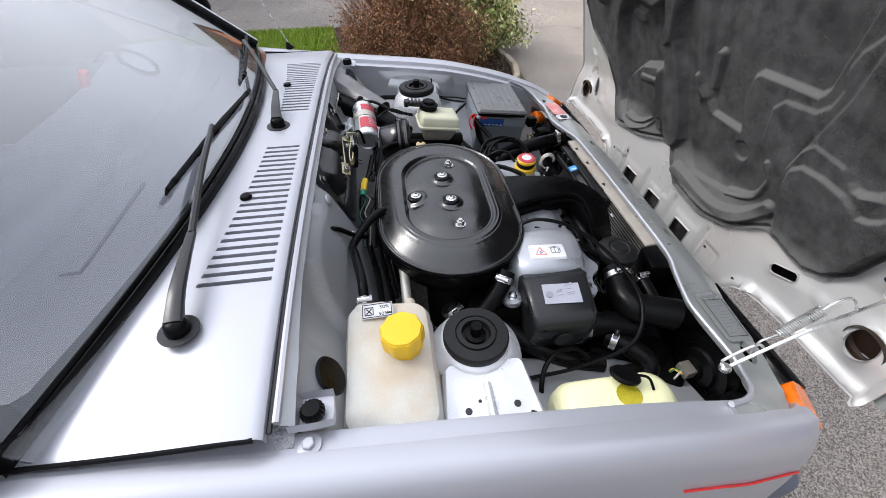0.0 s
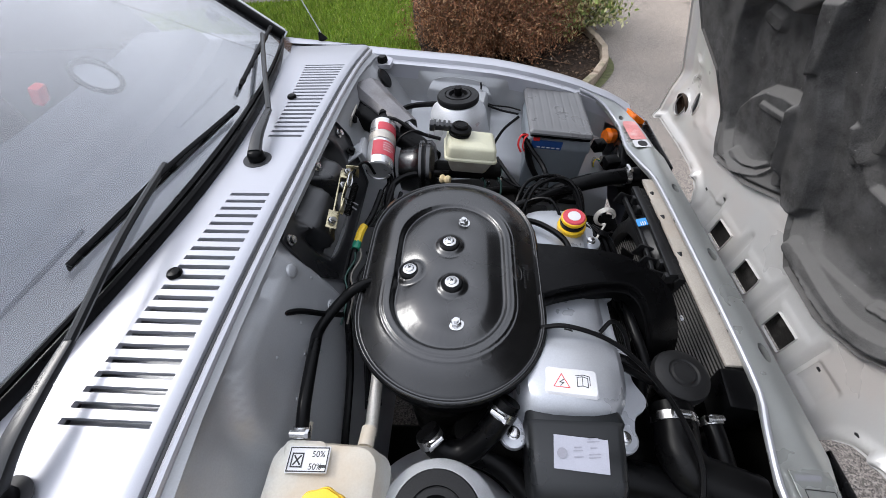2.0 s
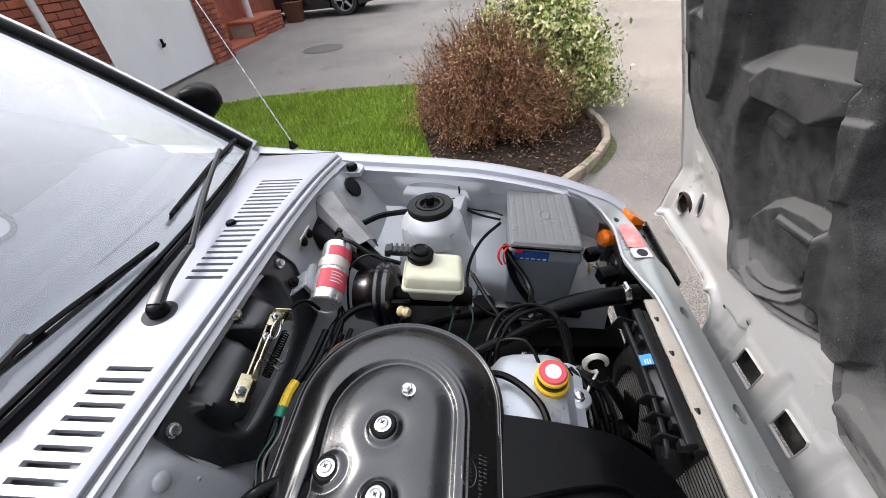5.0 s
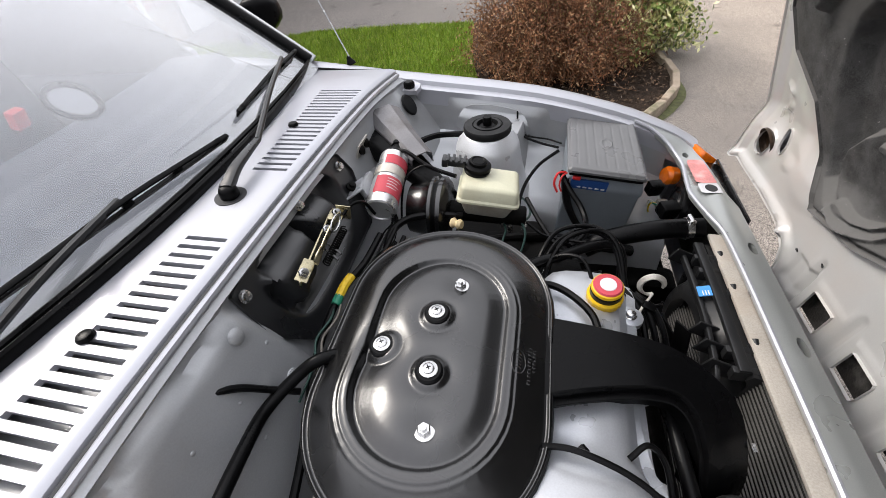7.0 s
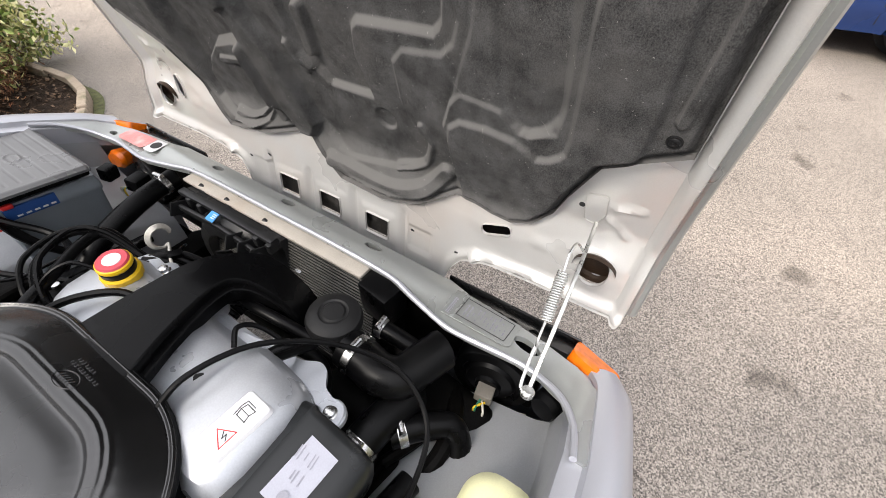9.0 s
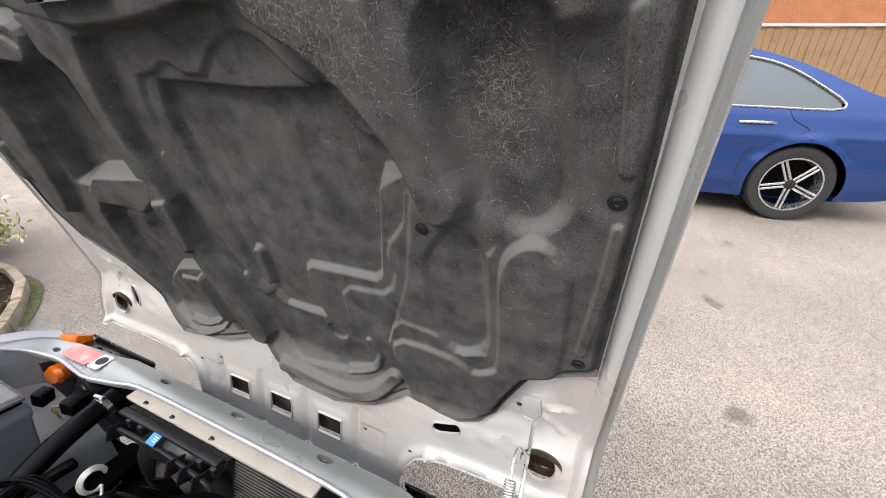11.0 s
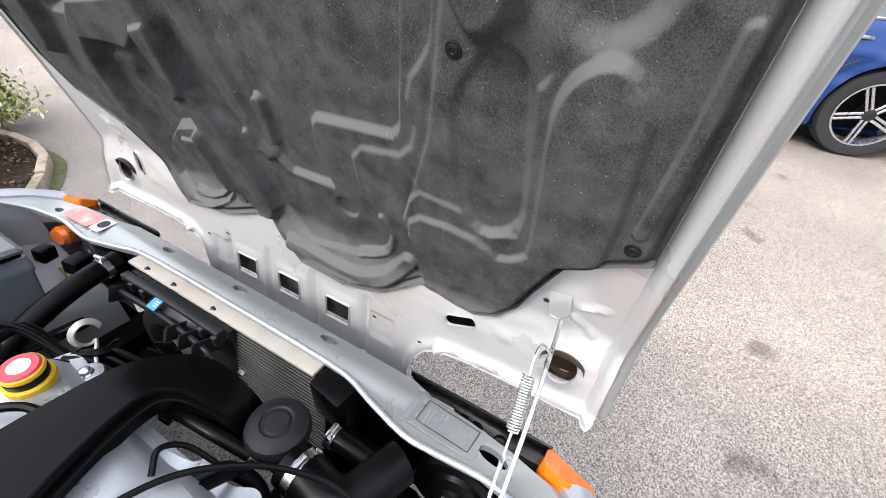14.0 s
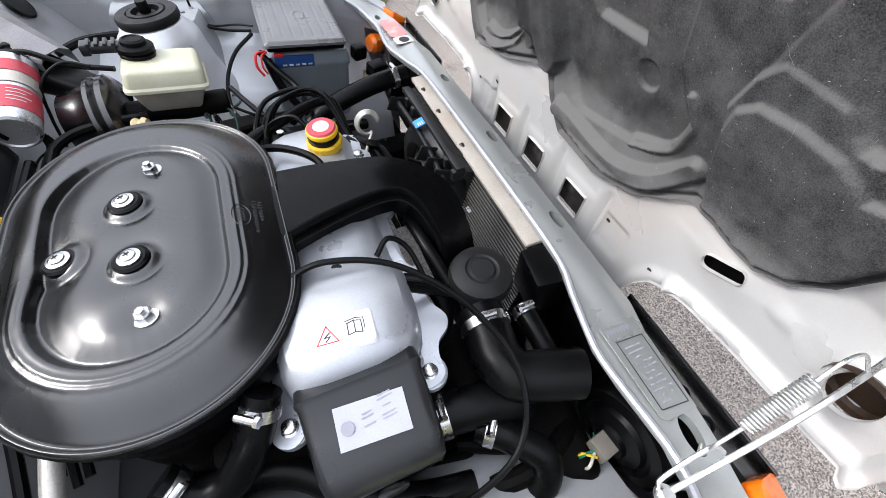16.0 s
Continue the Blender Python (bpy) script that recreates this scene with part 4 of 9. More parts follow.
# wipers
def wiper(base, elbow, tip_a, tip_b, joint):
    w = thing("wiper", base, "black windscreen wiper arm and blade lying across the glass", "wiper", "windscreen wipers")
    bm = B()
    # flat black disc in place of the shade in the spindle recess
    lathe(bm, [(0.023, 0.0), (0.023, 0.0012), (0.0, 0.0012)], Vector(base) + Vector((0, 0, 0.004)), (0.05, 0, 1), 32)
    part("spindle_recess", bm, M_INK, w, "flat black disc for the shaded recess round the spindle")
    bm = B()
    lathe(bm, [(0.014, 0.0), (0.014, 0.008), (0.012, 0.013), (0.008, 0.016), (0, 0.017)], Vector(base) + Vector((0, 0, 0.006)), (0.05, 0, 1), 28)
    part("spindle_cap", bm, M_PLAST, w)
    b = Vector(base) + Vector((0, 0, 0.018))
    e = Vector(elbow)
    bm = B()
    k = lambda t: 1.0 - 0.45 * t
    sweep(bm, [b, b.lerp(e, 0.3) + Vector((0, 0, 0.006)), b.lerp(e, 0.65) + Vector((0, 0, 0.004)), e], rrect(0.021, 0.013, 0.004, 2), 6, up=(0, 0, 1), scale=k)
    arm = part("arm", bm, M_GREYPL, w)
    bm = B()
    tube(bm, [e, e.lerp(Vector(joint), 0.5) + Vector((0, 0, 0.006)), joint], 0.0052, 8)
    part("rod", bm, M_GREYPL, arm)
    bm = B()
    a, c = Vector(tip_a), Vector(tip_b)
    up = Vector((0.55, 0, 0.8))
    sweep(bm, [a, a.lerp(c, 0.33), a.lerp(c, 0.66), c], [(-0.003, -0.004), (0.003, -0.004), (0.0012, 0.004), (-0.0012, 0.004)], 6, up=tuple(-up))
    blade = part("blade", bm, M_RUBBER, w)
    bm = B()
    sweep(bm, [a + up * 0.009, a.lerp(c, 0.25) + up * 0.016, a.lerp(c, 0.5) + up * 0.022, a.lerp(c, 0.75) + up * 0.016, c + up * 0.009], rrect(0.0075, 0.0045, 0.0015, 2), 6, up=tuple(-up))
    part("bridge", bm, M_PLAST, blade)
    bm = B()
    for t in (0.06, 0.28, 0.5, 0.72, 0.94):
        bm = B()
        box(bm, a.lerp(c, t) + up * 0.009, (0.009, 0.016, 0.010), (0, -35, math.degrees(math.atan2((c - a).y, (c - a).x)) - 90), 0.003)
        part("claw", bm, M_PLAST, blade)
    return w


wiper((-0.362, -0.488, 0.922), (-0.374, -0.35, 0.962), (-0.432, -0.262, 0.972), (-0.398, 0.135, 0.962), (-0.412, -0.07, 0.985))
wiper((-0.320, 0.011, 0.934), (-0.338, 0.136, 0.962), (-0.425, 0.215, 0.966), (-0.50, 0.585, 0.955), (-0.476, 0.485, 0.976))
# washer jets
for y in (-0.237, 0.237):
    j = thing("washer_jet", (-0.334, y, cowl_z(y)), "small black washer jet on the scuttle panel", "washer jet", "washer jets")
    bm = B()
    lathe(bm, [(0.0095, 0), (0.0095, 0.002), (0.0075, 0.005), (0, 0.007)], (-0.334, y, cowl_z(y) + 0.0005), (0, 0, 1), 18)
    part("jet", bm, M_RUBBER, j)
# aerial and mirror
ae = thing("aerial", (-0.395, 0.672, 0.905), "thin metal rod aerial on the far wing", "aerial")
bm = B()
lathe(bm, [(0.014, 0), (0.012, 0.006), (0.007, 0.014), (0.004, 0.022), (0, 0.024)], (-0.395, 0.672, fz(-0.395) + 0.003), (-0.3, 0.05, 1), 18)
part("base", bm, M_PLAST, ae)
bm = B()
cyl(bm, (-0.397, 0.672, 0.915), (-0.79, 0.86, 1.72), 0.0017, 0.0010, 8)
part("rod", bm, M_CHROME, ae)
mi = thing("door_mirror", (-0.72, 0.74, 0.95), "black door mirror housing on the far door", "mirror")
bm = B()
M = Matrix.Translation((-0.70, 0.80, 1.0)) @ Euler((0, radians(-12), radians(15))).to_matrix().to_4x4()
pad(bm, M @ Euler((0, radians(90), 0)).to_matrix().to_4x4(), 0.10, 0.105, [(-0.045, 0.012), (-0.02, 0.0), (0.02, 0.004), (0.045, 0.02), (0.055, 0.035)], 0.025)
part("housing", bm, M_PLAST, mi)
bm = B()
cyl(bm, (-0.72, 0.71, 0.955), (-0.71, 0.77, 0.975), 0.018, 0.022)
part("mount", bm, M_PLAST, mi)

# ---- the raised bonnet ----
HUP = Vector((-0.27, 0, 1)).normalized()
HN = Vector((-1, 0, -0.27)).normalized()
bonnet = thing("bonnet", (0.62, 0, 0.62), "raised silver bonnet with a black felt liner", "bonnet")


def hood(u, v, h):
    """u across, v up the panel from the liner's foot, h towards the engine."""
    off = 0.018 - 0.035 * float(step01(np.array((0.10 - v) / 0.09)))
    if v < 0.02:
        off -= 0.40 * (0.02 - v)
    off -= 0.02 * (u / 0.6) ** 2 * min(1.0, max(0.0, (0.3 - v) / 0.3)) * 0.5
    y = u + 0.012 * min(1.0, max(0.0, (u + 0.10) / 0.12)) + 0.12 * max(0.0, u) ** 2
    return Vector((0.667, y, 0.72 - 0.02 * u)) + HUP * v + Vector((off, 0, 0)) + HN * h


LH = [(0.607, 0.79), (0.607, -0.04), (0.598, -0.052), (0.56, -0.055), (0.455, -0.058), (0.37, -0.064), (0.335, -0.072), (0.308, -0.088), (0.290, -0.115), (0.280, -0.15), (0.278, -0.19)]
hood_outline = [(-y, v) for y, v in LH] + [(y, v) for y, v in LH[::-1]]
SQY = (0.153, 0.027, -0.10)
hood_holes = [[(y - a * 0.029, v) for a, v in ((1, -0.128), (-1, -0.128), (-1, -0.076), (1, -0.076))] for y in SQY]
for s in (1, -1):
    hood_holes.append(ell(s * 0.537, 0.022, 0.024, 0.028))
    hood_holes.append([(-0.366 - a * 0.94 - b * 0.34, 0.016 + a * 0.34 - b * 0.94) for a, b in rrect(0.056, 0.020, 0.008, 4)] if s < 0 else ell(0.49, 0.05, 0.010, 0.03, -0.3))


LIN = [(0.0, 0.768), (0.20, 0.767), (0.40, 0.768), (0.523, 0.766), (0.582, 0.705), (0.585, 0.55), (0.585, 0.27), (0.50, 0.22), (0.468, 0.145), (0.452, 0.098), (0.425, 0.065), (0.39, 0.052), (0.355, 0.054), (0.32, 0.060), (0.28, 0.06), (0.205, 0.008), (0.12, -0.016), (0.02, -0.008)]
LIN_L = [(0.585, 0.70), (0.59, 0.52), (0.585, 0.30), (0.54, 0.23), (0.44, 0.17), (0.37, 0.07), (0.31, 0.012), (0.19, 0.028), (0.10, 0.06), (0.06, 0.065), (0.025, 0.03)]
liner_outline = [(-y, v) for y, v in LIN] + [(y, v) for y, v in LIN_L[::-1]] + [(0.53, 0.766), (0.30, 0.768)]


def hood_h(U, V):
    A = np.abs(U)
    h = 0.014 * step01((A - 0.588) / 0.008)
    h = h + 0.014 * step01((V - 0.765) / 0.012)
    # rolled lower edge of each foot
    h = h + 0.012 * ridge([(0.335, -0.064), (0.37, -0.056), (0.455, -0.050), (0.56, -0.048), (0.60, -0.045)], A, V, 0.016)
    h = h + 0.010 * ridge([(0.275, -0.16), (0.284, -0.112), (0.303, -0.082), (0.335, -0.064)], A, V, 0.016)
    # stiffening between the square holes
    for y in (0.215, 0.09, -0.037, -0.165):
        h = h - 0.007 * step01(1 - np.abs(U - y) / 0.011) * step01((-0.03 - V) / 0.02) + 0.003 * step01(1 - np.abs(U - y - 0.016) / 0.008) * step01((-0.03 - V) / 0.02)
    for y in SQY:
        frame_ = np.maximum(np.abs(U - y) - 0.029, np.abs(V + 0.102) - 0.026)
        h = h + 0.004 * step01((0.012 - np.abs(frame_ - 0.006)) / 0.008)
    for y in (0.24, -0.205):
        h = h - 0.005 * mound([(y - 0.028, -0.13), (y + 0.028, -0.13), (y + 0.028, -0.07), (y - 0.028, -0.07)], U, V, 0.008)
        h = h + 0.003 * ridge([(y - 0.016, -0.11), (y - 0.016, -0.085), (y + 0.016, -0.085)], U, V, 0.004)
    h = h + 0.005 * mound([(0.43, 0.05), (0.46, 0.11), (0.53, 0.17), (0.55, 0.12), (0.50, 0.06)], A, V, 0.03)
    h = h + 0.006 * ridge([(0.534, 0.141), (0.564, 0.146)], A, V, 0.009) + 0.006 * ridge([(0.53, 0.115), (0.558, 0.086)], A, V, 0.009)
    h = h + 0.005 * step01(1 - np.hypot((A - 0.445) / 0.03, (V - 0.02) / 0.018))
    h = h - 0.035 * step01((-sdf(liner_outline, U, V) - 0.012) / 0.02)
    h = h + 0.009 * step01(1.3 - np.hypot((A - 0.537) / 0.038, (V - 0.018) / 0.042))
    h = h + 0.004 * step01(1.5 - np.hypot((A - 0.366) / 0.045, (V - 0.016) / 0.030))
    return h


bm = B()
sheet(bm, hood_outline, 0.0055, hood, hood_h, holes=hood_holes, thick=0.005)
inner = part("inner_panel", bm, M_HOODIN, bonnet, "silver pressed inner panel with square and oval holes", 1.0)
# raised black discs give the drain holes their shaded inside
for u, v in ((-0.185, -0.084), (-0.296, -0.077), (0.28, -0.07), (-0.487, 0.125), (0.22, -0.05)):
    bm = B()
    hv = float(hood_h(np.array([[u]]), np.array([[v]]))[0, 0])
    lathe(bm, [(0.0045, 0.0), (0.0045, 0.0012), (0.0, 0.0012)], hood(u, v, hv), HN, 14)
    part("drain_hole", bm, M_INK, inner, "small black disc drawn as a shaded drain hole")
bm = B()
sheet(bm, [(-0.612, -0.03), (-0.36, -0.01), (0.36, -0.01), (0.612, -0.03), (0.617, 0.80), (-0.617, 0.80)], 0.03, lambda u, v, h: hood(u, v, 0) + Vector((0.05 * min(1, max(0, (v - 0.02) / 0.1)) + 0.012 + 0.02 * (1 - (u / 0.62) ** 2), 0, 0)), thick=0.0)
part("outer_skin", bm, M_PAINT, bonnet)
# side hems get the shaded silver, the top hem the lighter inner paint
for s in (1, -1):
    bm = B()
    tube(bm, [hood(s * 0.612, v, -0.004) for v in (-0.04, 0.1, 0.3, 0.5, 0.7, 0.795)], 0.011, 10, 4)
    part("hem", bm, M_SLAM, bonnet)
bm = B()
tube(bm, [hood(u, 0.795, -0.004) for u in (-0.61, -0.3, 0, 0.3, 0.61)], 0.010, 10, 4)
part("hem", bm, M_HOODIN, bonnet)
# added dark sheet: the shade of the square holes, with paler blotches
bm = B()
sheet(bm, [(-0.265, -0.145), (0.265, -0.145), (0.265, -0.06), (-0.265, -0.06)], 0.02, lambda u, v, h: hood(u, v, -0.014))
part("hinge_rail", bm, mat("painted_hole_shade", (0.014, 0.013, 0.012), 0.6, 0.0, 0.4, 40, 300, 0.4, dirt=(0.09, 0.085, 0.08), dirt_amount=0.7, dirt_scale=30), bonnet)
# near-black sheet put in as the shade within the slot
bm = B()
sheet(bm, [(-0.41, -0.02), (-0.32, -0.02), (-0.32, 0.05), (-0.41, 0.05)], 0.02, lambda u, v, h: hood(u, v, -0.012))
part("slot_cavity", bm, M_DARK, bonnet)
# rusty cavity walls behind the round holes
for s in (1, -1):
    bm = B()
    lathe(bm, [(0.034, -0.004), (0.034, 0.003), (0.029, 0.008), (0.015, 0.0095), (0.0, 0.010)], hood(s * 0.537, 0.018, 0.003), -HN, 28, cap=False)
    part("cavity", bm, mat("bronze_primer", (0.032, 0.018, 0.010), 0.45, 0.2, 0.4, 60, 400, 0.15), bonnet)

P_TOP = smooth_poly([(-0.214, 0.718), (-0.223, 0.737), (-0.244, 0.750), (-0.266, 0.747), (-0.294, 0.728), (-0.322, 0.711), (-0.345, 0.703), (-0.360, 0.713), (-0.372, 0.729), (-0.390, 0.741), (-0.418, 0.746), (-0.468, 0.745), (-0.501, 0.742), (-0.518, 0.734), (-0.530, 0.718), (-0.535, 0.687), (-0.526, 0.671), (-0.504, 0.667), (-0.493, 0.626), (-0.472, 0.568), (-0.429, 0.522), (-0.418, 0.494), (-0.389, 0.475), (-0.368, 0.497), (-0.347, 0.557), (-0.302, 0.621), (-0.264, 0.653), (-0.218, 0.678)], 2)
P_OVAL = smooth_poly([(-0.397, 0.654), (-0.404, 0.678), (-0.424, 0.691), (-0.447, 0.697), (-0.473, 0.696), (-0.489, 0.684), (-0.499, 0.662), (-0.512, 0.589), (-0.521, 0.532), (-0.517, 0.505), (-0.498, 0.484), (-0.475, 0.481), (-0.449, 0.494), (-0.428, 0.521), (-0.407, 0.568), (-0.399, 0.613)], 2)
P_MB = smooth_poly([(0.073, 0.657), (0.038, 0.674), (-0.077, 0.680), (-0.185, 0.701), (-0.212, 0.685), (-0.264, 0.653), (-0.302, 0.621), (-0.347, 0.557), (-0.354, 0.527), (-0.342, 0.472), (-0.319, 0.357), (-0.265, 0.204), (-0.259, 0.113), (-0.225, 0.048), (-0.160, 0.031), (-0.060, 0.040), (0.017, 0.098), (0.053, 0.211), (0.085, 0.340), (0.096, 0.479), (0.097, 0.584)], 2)
P_MID2 = [(0.028, 0.616), (-0.005, 0.623), (-0.028, 0.635), (-0.042, 0.632), (-0.055, 0.621), (-0.085, 0.622), (-0.109, 0.644), (-0.142, 0.663), (-0.168, 0.668), (-0.192, 0.661), (-0.209, 0.645), (-0.227, 0.626), (-0.244, 0.616), (-0.301, 0.616), (-0.320, 0.589), (-0.341, 0.560), (-0.339, 0.524), (-0.302, 0.500), (-0.272, 0.345), (-0.130, 0.335), (-0.112, 0.275), (-0.120, 0.210), (-0.035, 0.210), (-0.014, 0.287), (0.019, 0.412), (0.051, 0.546), (0.043, 0.590)]
P_MID = [(0.000, 0.609), (-0.070, 0.607), (-0.148, 0.604), (-0.260, 0.608), (-0.269, 0.587), (-0.285, 0.565), (-0.305, 0.557), (-0.336, 0.558), (-0.335, 0.524), (-0.310, 0.519), (-0.300, 0.497), (-0.276, 0.354), (-0.262, 0.336), (-0.138, 0.331), (-0.120, 0.318), (-0.112, 0.270), (-0.124, 0.205), (-0.040, 0.205), (-0.000, 0.255), (0.005, 0.323), (0.020, 0.535), (0.017, 0.574)]
P_T2 = [(-0.342, 0.499), (-0.335, 0.458), (-0.321, 0.439), (-0.306, 0.420), (-0.298, 0.395), (-0.304, 0.363), (-0.294, 0.333), (-0.274, 0.315), (-0.211, 0.307), (-0.190, 0.285), (-0.189, 0.211), (-0.209, 0.172), (-0.235, 0.152), (-0.217, 0.100), (-0.167, 0.068), (-0.085, 0.055), (-0.015, 0.047), (-0.062, 0.012), (-0.176, 0.011), (-0.283, 0.072), (-0.262, 0.202), (-0.317, 0.356)]
P_RND = smooth_poly([(-0.357, 0.404), (-0.375, 0.438), (-0.395, 0.464), (-0.414, 0.466), (-0.430, 0.449), (-0.435, 0.406), (-0.438, 0.315), (-0.437, 0.272), (-0.416, 0.245), (-0.389, 0.237), (-0.366, 0.262), (-0.353, 0.322)], 2)
P_TER = [(-0.265, 0.201), (-0.282, 0.247), (-0.301, 0.269), (-0.371, 0.260), (-0.398, 0.234), (-0.437, 0.250), (-0.444, 0.292), (-0.442, 0.439), (-0.453, 0.452), (-0.461, 0.248), (-0.444, 0.203), (-0.384, 0.205), (-0.289, 0.177)]
P_ED = smooth_poly([(-0.274, 0.179), (-0.300, 0.227), (-0.384, 0.225), (-0.417, 0.206), (-0.446, 0.220), (-0.456, 0.252), (-0.456, 0.361), (-0.457, 0.416), (-0.464, 0.444), (-0.477, 0.462), (-0.496, 0.471), (-0.517, 0.464), (-0.533, 0.437), (-0.537, 0.391), (-0.539, 0.299), (-0.528, 0.223), (-0.494, 0.161), (-0.463, 0.087), (-0.422, 0.044), (-0.371, 0.028), (-0.297, 0.061)], 2)
P_BEAM = smooth_poly([(0.178, 0.703), (0.095, 0.692), (0.061, 0.672), (0.083, 0.627), (0.096, 0.529), (0.079, 0.435), (0.090, 0.332), (0.055, 0.260), (0.022, 0.105), (0.069, 0.069), (0.114, 0.148), (0.119, 0.292), (0.136, 0.307), (0.132, 0.416), (0.138, 0.539), (0.136, 0.623), (0.162, 0.648), (0.165, 0.685)], 2)
P_LDK = smooth_poly([(0.505, 0.668), (0.382, 0.717), (0.212, 0.721), (0.178, 0.703), (0.161, 0.678), (0.328, 0.694), (0.389, 0.666), (0.470, 0.642), (0.546, 0.597), (0.532, 0.548), (0.500, 0.479), (0.558, 0.477), (0.553, 0.559)], 2)
P_L2 = smooth_poly([(0.463, 0.648), (0.402, 0.661), (0.356, 0.691), (0.321, 0.699), (0.220, 0.699), (0.176, 0.685), (0.178, 0.661), (0.211, 0.635), (0.326, 0.632), (0.353, 0.603), (0.379, 0.517), (0.412, 0.402), (0.455, 0.329), (0.483, 0.386), (0.475, 0.496), (0.462, 0.544), (0.481, 0.596)], 2)
P_LPK = smooth_poly([(0.337, 0.628), (0.214, 0.631), (0.135, 0.625), (0.138, 0.539), (0.112, 0.458), (0.135, 0.453), (0.311, 0.434), (0.380, 0.416), (0.352, 0.545)], 2)
P_L3 = [(0.311, 0.434), (0.120, 0.460), (0.168, 0.401), (0.211, 0.367), (0.249, 0.373), (0.342, 0.367), (0.357, 0.392)]
P_L4 = smooth_poly([(0.345, 0.363), (0.212, 0.365), (0.134, 0.407), (0.127, 0.305), (0.128, 0.232), (0.142, 0.145), (0.179, 0.066), (0.248, 0.043), (0.332, 0.075), (0.374, 0.204), (0.381, 0.291)], 2)
P_L5 = smooth_poly([(0.265, 0.205), (0.162, 0.226), (0.164, 0.182), (0.185, 0.096), (0.193, 0.061), (0.267, 0.040), (0.332, 0.075), (0.339, 0.130)], 2)
P_LAT = smooth_poly([(0.155, 0.767), (0.020, 0.765), (-0.176, 0.756), (-0.189, 0.740), (-0.189, 0.718), (-0.169, 0.699), (-0.108, 0.688), (-0.048, 0.681), (0.048, 0.677), (0.134, 0.692), (0.185, 0.711), (0.177, 0.745)], 2)


def liner_h(U, V):
    """The moulding, laid down as terraces one over the other: each pocket or pad pulls the felt to its own level."""
    h = np.full(U.shape, 0.016)
    for shape, level, edge in ((P_LAT, 0.038, 0.022), (P_MB, 0.008, 0.018), (P_TOP, 0.040, 0.022), (P_OVAL, 0.002, 0.026), (P_MID2, 0.001, 0.011), (P_MID, -0.004, 0.013),
                               (P_T2, 0.0135, 0.011), (P_TER, 0.021, 0.009), (P_RND, 0.009, 0.012), (P_ED, 0.028, 0.011),
                               (P_LDK, -0.014, 0.016), (P_L2, 0.040, 0.016), (P_LPK, -0.026, 0.024), (P_BEAM, 0.036, 0.013), (P_L3, 0.020, 0.015), (P_L4, -0.020, 0.020), (P_L5, 0.004, 0.012)):
        h = h + (level - h) * mound(shape, U, V, edge)
    h = h - 0.012 * mound(P_MID, U, V, 0.012) * step01((V - 0.36) / 0.16)
    for line, top, w in (([(0.122, 0.250), (0.119, 0.192), (0.115, 0.098)], 0.018, 0.019), ([(-0.030, 0.329), (-0.024, 0.260)], 0.014, 0.013), ([(0.013, 0.268), (-0.012, 0.235)], 0.009, 0.013),
                         ([(-0.552, 0.676), (-0.566, 0.562)], 0.005, 0.009), ([(-0.570, 0.500), (-0.568, 0.420), (-0.560, 0.310)], 0.005, 0.009), ([(0.561, 0.685), (0.565, 0.40)], 0.009, 0.016),
                         ([(0.378, 0.674), (0.239, 0.681), (0.198, 0.667)], -0.006, 0.008), ([(0.065, 0.50), (0.030, 0.36), (0.000, 0.22)], 0.005, 0.008),
                         ([(-0.005, 0.035), (-0.088, 0.022), (-0.159, 0.024), (-0.221, 0.050), (-0.262, 0.10)], 0.013, 0.020), ([(-0.155, 0.068), (-0.212, 0.095), (-0.234, 0.150), (-0.222, 0.182)], 0.006, 0.010),
                         ([(0.275, 0.048), (0.228, 0.045), (0.180, 0.072), (0.158, 0.11)], 0.012, 0.016), ([(0.330, 0.322), (0.298, 0.318)], 0.012, 0.020), ([(0.255, 0.178), (0.180, 0.190)], 0.007, 0.010)):
        soft_line = [(p.x, p.y) for p in curve_pts([(a, b, 0) for a, b in line], 4)] if len(line) > 2 else line
        h = h + top * np.minimum(1, 2.2 * ridge(soft_line, U, V, w))
    h = h + 0.007 * mound([(0.124, 0.422), (0.080, 0.432), (0.096, 0.325), (0.125, 0.310)], U, V, 0.008)
    h = h - 0.005 * step01((0.024 - np.hypot(U + 0.141, V - 0.165)) / 0.008)
    h = h + 0.010 * step01((V - 0.748) / 0.008) * (1 - mound(P_LAT, U, V, 0.02))
    h = h + 0.0008 * np.sin(U * 41 + 3 * np.sin(V * 17)) * np.sin(V * 37)
    edge = -sdf(liner_outline, U, V)
    return np.where(edge < 0.012, h * np.clip(edge / 0.012, 0.25, 1), h)


